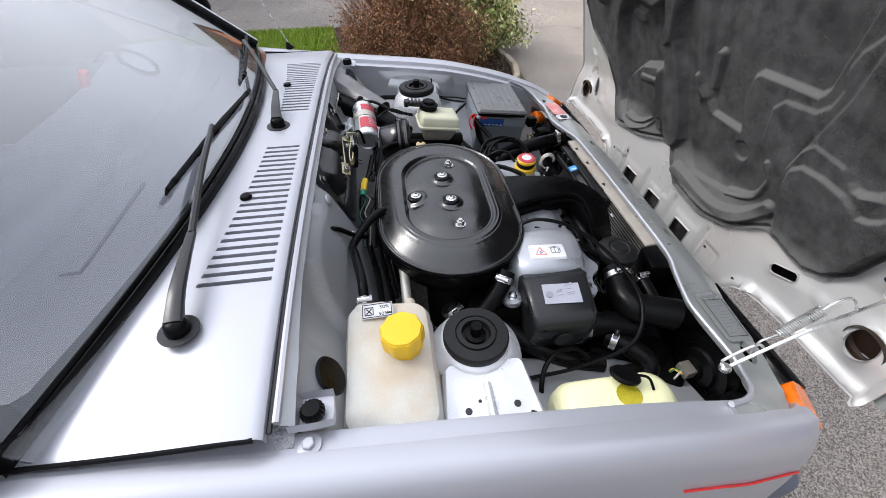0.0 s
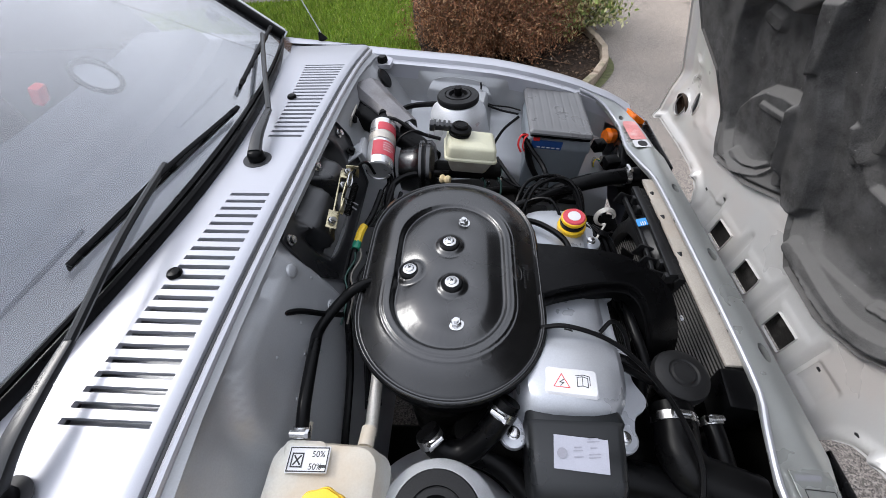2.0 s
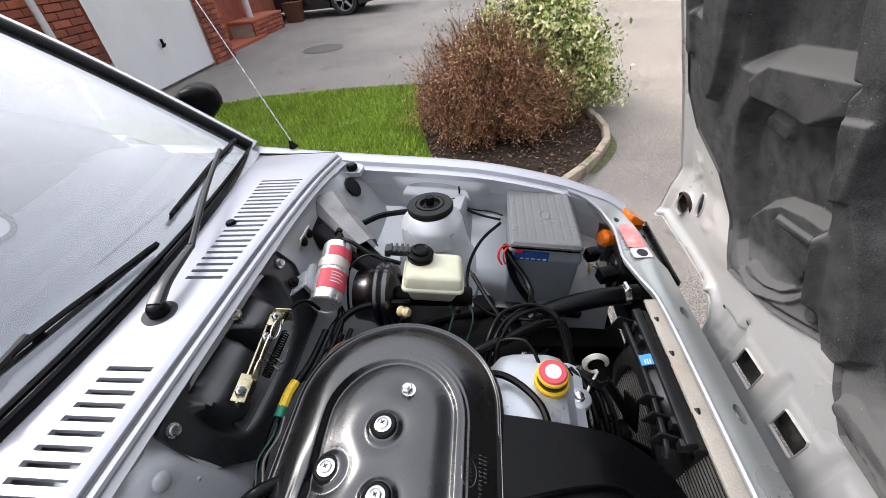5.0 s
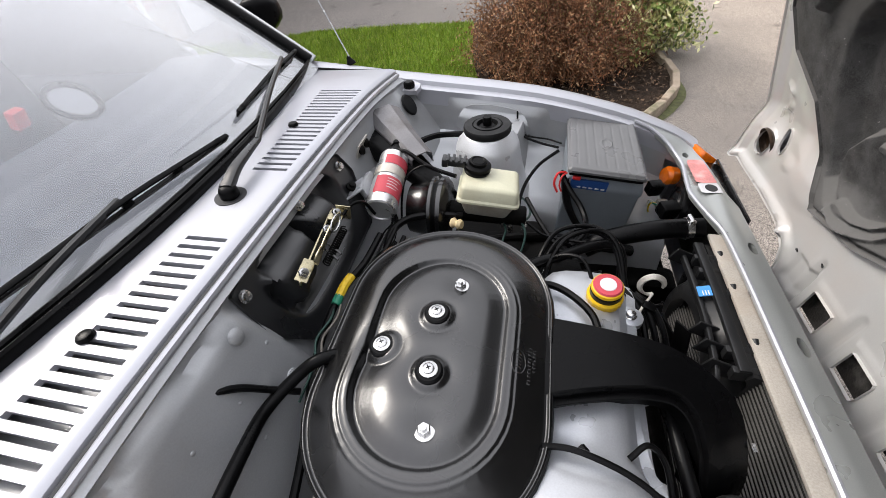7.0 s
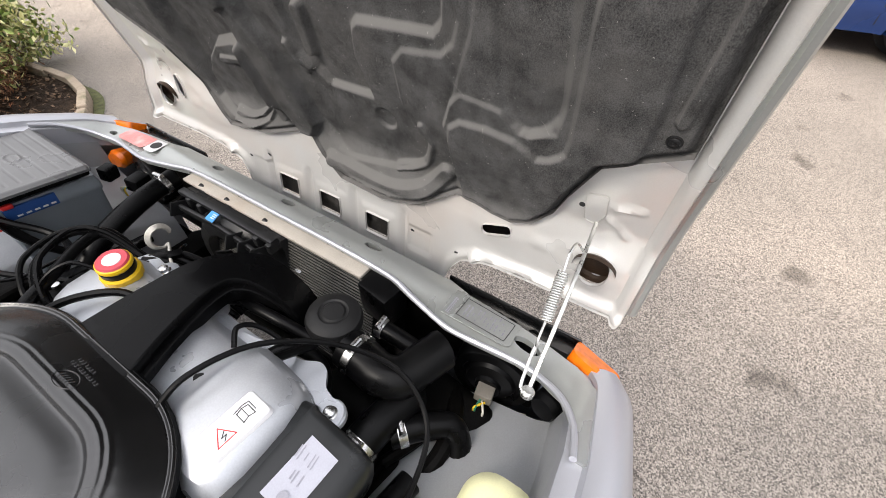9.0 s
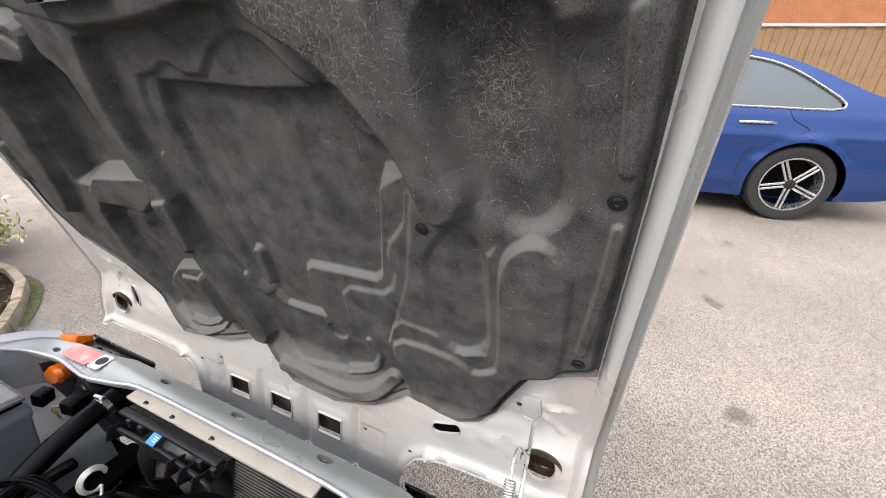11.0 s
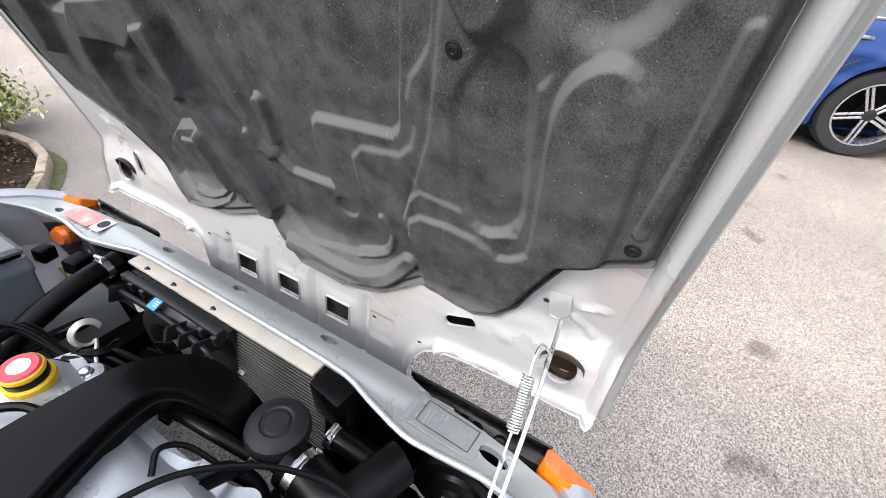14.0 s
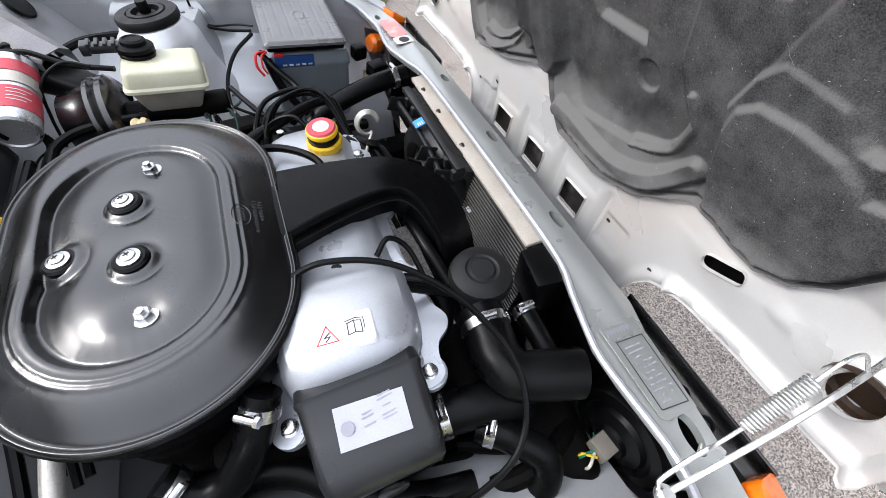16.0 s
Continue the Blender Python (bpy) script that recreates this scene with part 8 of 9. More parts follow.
# black box at the radiator end
bxx = thing("relay_box", (0.43, -0.30, 0.66), "black plastic box at the end of the radiator", "box")
bm = B()
box(bm, (0.443, -0.262, 0.664), (0.052, 0.066, 0.075), (0, 0, -8), 0.006)
part("box_body", bm, M_PLAST, bxx)
bxx.location += VS
# alternator shape low at the front
alt = thing("alternator", (0.30, -0.42, 0.56), "dirty metal alternator low in the bay", "alternator")
bm = B()
lathe(bm, [(0.02, 0), (0.055, 0.005), (0.06, 0.03), (0.06, 0.09), (0.05, 0.11), (0.02, 0.115)], (0.31, -0.36, 0.57), (0, 1, 0), 30)
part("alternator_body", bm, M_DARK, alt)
# starter relay and connector low by the far headlamp
for at, s_, lab_ in (((0.40, 0.37, 0.68), (0.04, 0.03, 0.03), "small black relay near the far headlamp"), ((0.375, 0.42, 0.70), (0.03, 0.025, 0.03), "small black connector near the far headlamp")):
    rl = thing("relay", at, lab_, "relay", "relays near the headlamp")
    bm = B()
    box(bm, at, s_, (10, 5, 20), 0.004)
    part("relay_body", bm, M_PLAST, rl)

# distributor-side ignition module plate
md = thing("fuel_pump", (0.16, 0.09, 0.72), "dark metal fuel pump body at the end of the head", "pump")
bm = B()
box(bm, (0.165, 0.125, 0.70), (0.085, 0.055, 0.05), (0, 8, 10), 0.008)
part("pump_body", bm, M_DARK, md)
for dx, dy in ((-0.03, -0.015), (0.03, -0.018), (0.0, 0.02)):
    bm = B()
    lathe(bm, [(0.006, 0), (0.006, 0.005), (0, 0.006)], (0.165 + dx, 0.125 + dy, 0.726), (0.1, 0, 1), 10)
    part("pump_screw", bm, M_CHROME, md)

# bonnet stay with its spring
stay = thing("bonnet_stay", (0.40, -0.53, 0.70), "plated bonnet stay rod with a coil spring", "bonnet stay")
a, mid_, b = Vector((0.404, -0.532, 0.727)), Vector((0.512, -0.526, 0.800)), Vector((0.628, -0.516, 0.842))
bm = B()
sweep(bm, [a, mid_, b], rrect(0.0055, 0.003, 0.001, 1), 6, up=(0, 0, 1))
part("rod", bm, M_SPRING, stay)
bm = B()
e0 = a.lerp(b, 0.22)
tube(bm, [a + Vector((-0.004, 0.006, 0.004)), a + Vector((0.006, 0.012, 0.006)), e0 + Vector((0, 0.012, 0.006)), e0 + Vector((0.01, 0.004, 0.004))], 0.0024, 8)
part("hook_wire", bm, M_SPRING, stay)
bm = B()
lathe(bm, [(0.009, -0.003), (0.009, 0.003), (0.005, 0.003), (0.005, 0.008), (0, 0.008)], a, (0, 0, 1), 18)
part("pivot", bm, M_SPRING, stay)
c, d = Vector((0.482, -0.514, 0.779)), Vector((0.534, -0.508, 0.822))
bm = B()
tube(bm, helix(c, d, 0.0075, 20), 0.0013, 6, 1)
part("spring", bm, M_SPRING, stay, "bright coil spring")
bm = B()
tube(bm, [(0.470, -0.512, 0.722), (0.452, -0.518, 0.740), (0.455, -0.516, 0.766), c], 0.0018, 8)
part("wire_link", bm, M_SPRING, stay)
bm = B()
tube(bm, [d, (0.556, -0.505, 0.838), (0.574, -0.508, 0.840), (0.578, -0.519, 0.826)], 0.0018, 8)
part("wire_link", bm, M_SPRING, stay)
bm = B()
hb_ = lambda u, v: hood(u, v, float(hood_h(np.array([[u]]), np.array([[v]]))[0, 0]) + 0.002)
sheet(bm, [(-0.489, 0.15), (-0.519, 0.16), (-0.524, 0.12), (-0.510, 0.095), (-0.496, 0.10)], 0.006, lambda u, v, h: hb_(u, v), thick=0.0015)
part("stay_bracket", bm, M_HOODIN, bonnet, "small welded stay bracket")

# ---- garden: lawn, bed, kerb and bushes ----
def leafy(name, stops, rough=0.6, spec=0.3):
    """A leaf material whose colour differs from leaf to leaf."""
    m = bpy.data.materials.new(name)
    m.use_nodes = True
    n, l = m.node_tree.nodes, m.node_tree.links
    p = n["Principled BSDF"]
    geo = n.new("ShaderNodeNewGeometry")
    r = n.new("ShaderNodeValToRGB")
    e = r.color_ramp.elements
    e[0].position, e[0].color = stops[0][0], (*stops[0][1], 1)
    e[1].position, e[1].color = stops[-1][0], (*stops[-1][1], 1)
    for pos, c in stops[1:-1]:
        e.new(pos).color = (*c, 1)
    l.new(geo.outputs["Random Per Island"], r.inputs["Fac"])
    nt = n.new("ShaderNodeTexNoise")
    nt.inputs["Scale"].default_value = 3.0
    l.new(geo.outputs["Position"], nt.inputs["Vector"])
    mr = n.new("ShaderNodeMapRange")
    mr.inputs["To Min"].default_value, mr.inputs["To Max"].default_value = 0.6, 1.4
    l.new(nt.outputs["Fac"], mr.inputs["Value"])
    sc2 = n.new("ShaderNodeVectorMath")
    sc2.operation = "SCALE"
    l.new(r.outputs["Color"], sc2.inputs[0])
    l.new(mr.outputs["Result"], sc2.inputs["Scale"])
    l.new(sc2.outputs["Vector"], p.inputs["Base Color"])
    p.inputs["Roughness"].default_value, p.inputs["Specular IOR Level"].default_value = rough, spec
    return m


def inside(poly, x, y):
    return sdf(poly, np.array(x), np.array(y)) < 0


M_SOIL = mat("dark_soil", (0.035, 0.024, 0.017), 0.95, 0.0, 0.5, 20, 120, 0.9, dirt=(0.09, 0.06, 0.04), dirt_amount=0.6, dirt_scale=30, depth=0.02, spec=0.2)
M_GRASS = leafy("grass_blades", [(0.0, (0.11, 0.16, 0.012)), (0.5, (0.20, 0.31, 0.03)), (0.85, (0.32, 0.42, 0.05)), (1.0, (0.44, 0.42, 0.14))])
M_TURF = mat("turf", (0.11, 0.18, 0.022), 0.95, 0.0, 0.4, 6, 90, 0.6, depth=0.01, spec=0.1)
LAWN = [(-6.0, 3.2), (-4.0, 3.85), (-2.88, 4.16), (-2.49, 4.32), (-1.58, 4.42), (-0.64, 4.42), (-0.56, 3.8), (-0.47, 3.2), (-0.36, 2.75), (-0.27, 2.4), (-0.18, 1.9), (-0.15, 1.15), (-6.0, 1.15)]
bm = B()
sheet(bm, LAWN, 0.12, lambda u, v, h: Vector((u, v, 0.022 + 0.01 * noise.noise(Vector((u * 1.5, v * 1.5, 0))))), thick=0.03)
lawn = tagged(part("lawn", bm, M_TURF), "short mown green lawn beside the drive", "lawn", kind="structure")
rng_ = np.random.default_rng(5)
verts, faces = [], []
gx, gy = rng_.uniform(-4.2, -0.1, 90000), rng_.uniform(1.7, 4.45, 90000)
ok = inside(LAWN, gx, gy)
for x, y in zip(gx[ok], gy[ok]):
    h = rng_.uniform(0.022, 0.05)
    a, lean = rng_.uniform(0, 6.283), rng_.uniform(0, 0.028)
    dx, dy = math.cos(a) * 0.0035, math.sin(a) * 0.0035
    tx, ty = x + lean * math.sin(a * 3), y + lean * math.cos(a * 5)
    i = len(verts)
    verts += [(x - dx, y - dy, 0.02), (x + dx, y + dy, 0.02), (tx, ty, 0.02 + h)]
    faces.append((i, i + 1, i + 2))
me = bpy.data.meshes.new("grass")
me.from_pydata(verts, [], faces)
me.materials.append(M_GRASS)
tagged(new("grass", me), "short green grass blades on the lawn", "grass", kind="stuff")

BED = [(-0.64, 4.40), (0.0, 4.35), (0.6, 4.0), (0.90, 3.5), (0.985, 3.05), (1.01, 2.85), (1.0, 2.63), (0.90, 2.40), (0.75, 2.16), (0.63, 2.02), (0.40, 1.75), (0.10, 1.55), (-0.15, 1.5), (-0.18, 1.9), (-0.27, 2.4), (-0.36, 2.75), (-0.47, 3.2), (-0.56, 3.8)]
bm = B()
sheet(bm, BED, 0.05, lambda u, v, h: Vector((u, v, 0.035 + 0.03 * noise.noise(Vector((u * 5, v * 5, 1))) + 0.012 * noise.noise(Vector((u * 22, v * 22, 4))))), thick=0.06)
tagged(part("planting_bed", bm, M_SOIL), "dark bare soil bed edged with concrete", "flower bed", kind="structure")
# litter and pebbles on the soil
verts, faces = [], []
k = 0
while k < 1500:
    x, y = rng_.uniform(-0.5, 1.0), rng_.uniform(1.8, 3.6)
    if not inside(BED, x, y):
        continue
    z = 0.05 + 0.03 * noise.noise(Vector((x * 5, y * 5, 1)))
    r = rng_.uniform(0.006, 0.018)
    a = rng_.uniform(0, 6.28)
    i = len(verts)
    for j in range(4):
        verts.append((x + r * math.cos(a + j * 1.57) * (1 if j % 2 else 0.6), y + r * math.sin(a + j * 1.57), z + rng_.uniform(-0.006, 0.010)))
    faces.append((i, i + 1, i + 2, i + 3))
    k += 1
me = bpy.data.meshes.new("leaf_litter")
me.from_pydata(verts, [], faces)
me.materials.append(leafy("dead_leaves", [(0.0, (0.03, 0.018, 0.01)), (0.6, (0.09, 0.055, 0.03)), (0.93, (0.16, 0.10, 0.06)), (1.0, (0.45, 0.42, 0.38))]))
tagged(new("leaf_litter", me), "dead leaves and pale stones on the soil", "leaf litter", kind="stuff")
M_KERB = mat("weathered_concrete_edging", (0.36, 0.29, 0.22), 0.85, 0.0, 0.25, 8, 150, 0.5, dirt=(0.10, 0.11, 0.05), dirt_amount=0.7, dirt_scale=7, depth=0.006)
kerb = tagged(thing("kerb", (0.95, 2.5, 0), "weathered concrete edging stones round the bed", "kerb"), kind="structure")
KL = curve_pts([(0.3, 4.25, 0), (0.62, 4.02, 0), (0.92, 3.5, 0), (1.005, 3.05, 0), (1.03, 2.85, 0), (1.02, 2.63, 0), (0.92, 2.39, 0), (0.77, 2.15, 0), (0.64, 2.0, 0), (0.41, 1.73, 0), (0.10, 1.52, 0), (-0.2, 1.42, 0)], 10)
acc, start = 0.0, KL[0]
for p, q in zip(KL, KL[1:]):
    acc += (q - p).length
    if acc > 0.235:
        d = q - start
        bm = B()
        c_ = (start + q) / 2
        box(bm, (c_.x, c_.y, 0.035 + rng_.uniform(-0.006, 0.006)), (d.length - 0.006, 0.05, 0.09), (rng_.uniform(-4, 4), rng_.uniform(-2, 2), math.degrees(math.atan2(d.y, d.x))), 0.010)
        part("edging_stone", bm, M_KERB, kerb)
        acc, start = 0.0, q
bm = B()
sheet(bm, smooth_poly([(1.05, 2.9), (1.085, 2.7), (1.06, 2.50), (0.93, 2.26), (0.82, 2.12), (0.80, 2.14), (0.92, 2.36), (1.03, 2.6)], 4), 0.02, lambda u, v, h: Vector((u, v, 0.005)))
tagged(part("moss_patch", bm, mat("moss", (0.10, 0.105, 0.045), 0.95, 0.0, 0.6, 30, 200, 0.8, depth=0.006)), "thin green moss along the kerb", "moss", kind="structure")


def bush(name, at, centre, radii, stems, twigs, leaf_n, leaf_size, wood, leaf_mat, label, seed, shell=0.55, spray=0.05):
    """A shrub: stems fan out from the foot and fork into twigs that carry the leaves."""
    rg = np.random.default_rng(seed)
    t = thing(name, at, label, "bush")
    C, R = Vector(centre), Vector(radii)
    V, F = [], []
    tips = []

    def twig(a, b, r0, r1, bend=0.05):
        mid = (a + b) / 2 + Vector(rg.normal(0, bend, 3))
        prev = None
        for p, r in ((a, r0), (mid, (r0 + r1) / 2), (b, r1)):
            i = len(V)
            for k in range(3):
                an = k * 2.094
                V.append((p.x + r * math.cos(an), p.y + r * math.sin(an), p.z))
            if prev is not None:
                for k in range(3):
                    F.append((prev + k, prev + (k + 1) % 3, i + (k + 1) % 3, i + k))
            prev = i

    for s in range(stems):
        d = Vector(rg.normal(0, 1, 3))
        d.z = abs(d.z) * 1.0 + 0.05
        d.normalize()
        lump = 0.82 + 0.3 * noise.noise(d * 2.2 + Vector((seed, 0, 0)))
        end = C + Vector((d.x * R.x, d.y * R.y, (d.z * 2 - 0.9) * R.z * 0.95)) * lump
        foot = Vector(at) + Vector((rg.normal(0, 0.10) * R.x * 2, rg.normal(0, 0.10) * R.y * 2, 0.0))
        twig(foot, end, 0.006, 0.0022)
        for k in range(twigs):
            f = rg.uniform(0.5, 0.95)
            base = foot.lerp(end, f)
            out = (base - C)
            if out.length < 0.01:
                out = Vector((0, 0, 1))
            tip = base + out.normalized() * rg.uniform(0.02, 0.16) + Vector(rg.normal(0, 0.06, 3))
            tip.z = max(0.06, tip.z)
            twig(base, tip, 0.0025, 0.001, 0.015)
            tips.append((base, tip))
    me = bpy.data.meshes.new("branch_tangle")
    me.from_pydata(V, [], F)
    me.materials.append(wood)
    ob = tagged(new("branch_tangle", me), kind="stuff")
    ob.parent, ob.matrix_parent_inverse = t, Matrix.Translation(t.location).inverted()
    V, F = [], []
    for k in range(leaf_n):
        base, tip = tips[rg.integers(len(tips))]
        p = base.lerp(tip, rg.uniform(0.3, 1.1)) + Vector(rg.normal(0, spray, 3))
        if p.z < 0.08:
            continue
        n = (p - C).normalized() + Vector(rg.normal(0, 0.7, 3)) + Vector((0, 0, 0.4))
        n.normalize()
        x = n.orthogonal().normalized()
        x = (Matrix.Rotation(rg.uniform(0, 6.28), 3, n) @ x)
        y = n.cross(x)
        L = leaf_size * rg.uniform(0.6, 1.3)
        i = len(V)
        V += [tuple(p - x * L), tuple(p + y * L * 0.45 + n * L * 0.15), tuple(p + x * L), tuple(p - y * L * 0.45 + n * L * 0.15)]
        F.append((i, i + 1, i + 2, i + 3))
    me = bpy.data.meshes.new("foliage")
    me.from_pydata(V, [], F)
    me.materials.append(leaf_mat)
    ob = tagged(new("foliage", me), kind="stuff")
    ob.parent, ob.matrix_parent_inverse = t, Matrix.Translation(t.location).inverted()
    return t


M_TWIG = mat("brown_twigs", (0.16, 0.085, 0.045), 0.85, 0.0, 0.3, 30, 200, 0.2)
M_BROWN = leafy("dry_brown_flowers", [(0.0, (0.107, 0.040, 0.018)), (0.4, (0.246, 0.100, 0.044)), (0.8, (0.361, 0.176, 0.084)), (1.0, (0.426, 0.288, 0.160))])
M_VARI = leafy("variegated_leaves", [(0.0, (0.05, 0.10, 0.02)), (0.2, (0.16, 0.24, 0.05)), (0.45, (0.42, 0.48, 0.15)), (0.7, (0.70, 0.68, 0.30)), (1.0, (0.84, 0.78, 0.5))], 0.45)
bush("brown_shrub", (0.22, 2.95, 0.04), (0.14, 3.0, 0.44), (0.80, 0.66, 0.46), 560, 8, 30000, 0.0105, M_TWIG, M_BROWN, "dry brown twiggy shrub with spent flower heads", 3, spray=0.022)
bush("variegated_shrub", (0.62, 3.35, 0.04), (0.54, 3.42, 0.55), (0.72, 0.62, 0.56), 280, 8, 27000, 0.023, M_TWIG, M_VARI, "cream and green variegated evergreen shrub", 8, spray=0.035)

# ---- manhole ----
mh = thing("manhole_cover", (-2.65, 7.05, 0), "round iron manhole cover set in the drive", "manhole cover")
M_IRON = mat("weathered_iron", (0.09, 0.08, 0.07), 0.7, 0.4, 0.3, 10, 120, 0.3, depth=0.004)
bm = B()
lathe(bm, [(0.35, 0.0), (0.35, 0.006), (0.31, 0.008), (0.305, 0.003)], (-2.65, 7.05, 0.0), (0, 0, 1), 40)
part("rim", bm, M_IRON, mh)
bm = B()
lathe(bm, [(0.30, 0.0), (0.30, 0.006), (0.0, 0.007)], (-2.65, 7.05, 0.0), (0, 0, 1), 40)
part("lid", bm, M_IRON, mh)

# ---- garage and house ----
M_MORTAR = mat("mortar", (0.36, 0.30, 0.25), 0.95, 0.0, 0.2, 10, 200, 0.4)


def brick_mat():
    m = mat("red_brick", (0.30, 0.085, 0.05), 0.85, 0.0, 0.3, 12, 160, 0.4, dirt=(0.14, 0.06, 0.045), dirt_amount=0.6, depth=0.003)
    n, l = m.node_tree.nodes, m.node_tree.links
    p = n["Principled BSDF"]
    src = p.inputs["Base Color"].links[0].from_socket
    info = n.new("ShaderNodeObjectInfo")
    mr = n.new("ShaderNodeMapRange")
    mr.inputs["To Min"].default_value, mr.inputs["To Max"].default_value = 0.65, 1.35
    l.new(info.outputs["Random"], mr.inputs["Value"])
    k = n.new("ShaderNodeVectorMath")
    k.operation = "SCALE"
    l.new(src, k.inputs[0])
    l.new(mr.outputs["Result"], k.inputs["Scale"])
    l.new(k.outputs["Vector"], p.inputs["Base Color"])
    return m


M_BRICK = brick_mat()
M_DOORW = mat("white_garage_door", (0.74, 0.75, 0.77), 0.4, 0.0, 0.04, 3, 200, 0.05, dirt=(0.6, 0.58, 0.54), dirt_amount=0.25, dirt_scale=2)
gar = thing("garage", (-4.4, 5.5, 0), "red brick garage with a white up-and-over door", "garage")
bm = B()
box(bm, (-4.42, 3.43, 1.25), (0.22, 2.0, 2.5))
part("wall", bm, M_MORTAR, gar)
bm = B()
box(bm, (-4.42, 6.78, 1.25), (0.22, 0.62, 2.5))
part("wall", bm, M_MORTAR, gar)
bm = B()
box(bm, (-4.42, 5.44, 2.3), (0.22, 2.06, 0.4))
part("lintel", bm, M_MORTAR, gar)
bm = B()
box(bm, (-6.6, 4.8, 2.7), (5.0, 5.0, 0.3), (0, 0, 0), 0.02)
part("garage_roof", bm, mat("dark_roof_felt", (0.08, 0.075, 0.07), 0.9), gar)
gd = None
bm = B()
rows_ = []
for i in range(69):
    y = 4.425 + 2.03 * i / 68
    dx = -0.006 if i % 2 else 0.0
    rows_.append((bm.verts.new((-4.235 - 0.04 * (y - 4.42) + dx, y, 0.05)), bm.verts.new((-4.235 - 0.04 * (y - 4.42) + dx, y, 2.08))))
for p, q in zip(rows_, rows_[1:]):
    bm.faces.new((p[0], q[0], q[1], p[1]))
gd = part("garage_door", bm, M_DOORW, gar, "white ribbed up-and-over door", 1.5)
bm = B()
cyl(bm, (-4.22, 4.42, 0.045), (-4.30, 6.46, 0.045), 0.014, seg=10)
part("bottom_seal", bm, M_CHROME, gd)
bm = B()
box(bm, (-4.24, 5.385, 0.53), (0.03, 0.03, 0.10), (0, 0, 0), 0.006)
box(bm, (-4.225, 5.37, 0.50), (0.03, 0.08, 0.02), (20, 0, 0), 0.004)
part("door_handle", bm, M_PLAST, gd)
bm = B()
cyl(bm, (-4.20, 3.83, 0.0), (-4.20, 3.83, 2.5), 0.034, seg=14)
part("downpipe", bm, M_WHITE, gar, "white plastic downpipe")
# parked beyond: porch wall, planter and step
ho = thing("house", (-6.5, 10.5, 0), "red brick house front with a porch step", "house")
bm = B()
box(bm, (-6.2, 9.2, 1.5), (2.2, 3.6, 3.0))
part("wall", bm, M_BRICK, ho)
bm = B()
box(bm, (-4.95, 8.2, 0.02), (0.9, 1.5, 0.06))
part("step", bm, mat("terracotta_tile", (0.34, 0.09, 0.05), 0.7), ho)
bm = B()
cyl(bm, (-4.9, 9.2, 0.3), (-4.9, 9.2, 2.4), 0.07, seg=12)
part("porch_post", bm, M_WHITE, ho)
pl_ = thing("brick_planter", (-4.9, 9.2, 0), "low red brick planter beside the porch", "planter")
bm = B()
box(bm, (-5.0, 9.35, 0.15), (0.75, 1.5, 0.30))
part("planter_core", bm, M_MORTAR, pl_)
bm = B()
box(bm, (-5.0, 9.35, 0.32), (0.82, 1.56, 0.05), (0, 0, 0), 0.01)
part("coping", bm, M_BRICK, pl_)
pot = thing("plant_pot", (-4.6, 10.6, 0), "brown square plant pot by the house", "plant pot")
bm = B()
M = Matrix.Translation((-4.55, 10.75, 0))
pad(bm, M, 0.4, 0.4, [(0, 0.05), (0.38, 0.0), (0.42, -0.01), (0.42, 0.03)], 0.02)
part("pot", bm, mat("brown_glaze", (0.12, 0.05, 0.03), 0.5), pot)


def bricks(parent, x, y0, y1, z0, z1, slope=0.0):
    me = None
    row = 0
    z = z0
    while z < z1:
        y = y0 - (0.1125 if row % 2 else 0)
        while y < y1 - 0.02:
            a, b = max(y, y0), min(y + 0.215, y1)
            if b - a > 0.04:
                full_ = abs((b - a) - 0.215) < 1e-3
                if not full_ or me is None:
                    bm = B()
                    box(bm, (0, 0, 0), (0.05, b - a, 0.065), (0, 0, 0), 0.004, 1)
                    m_ = bpy.data.meshes.new("brick")
                    soften(bm)
                    bm.to_mesh(m_)
                    bm.free()
                    m_.materials.append(M_BRICK)
                    if full_:
                        me = m_
                else:
                    m_ = me
                ob = new("brick", m_)
                ob.parent, ob.matrix_parent_inverse = parent, Matrix.Translation(parent.location).inverted()
                ob.location = (x + rng_.uniform(-0.002, 0.002) + slope * ((a + b) / 2), (a + b) / 2, z + 0.0325)
            y += 0.225
        z += 0.075
        row += 1


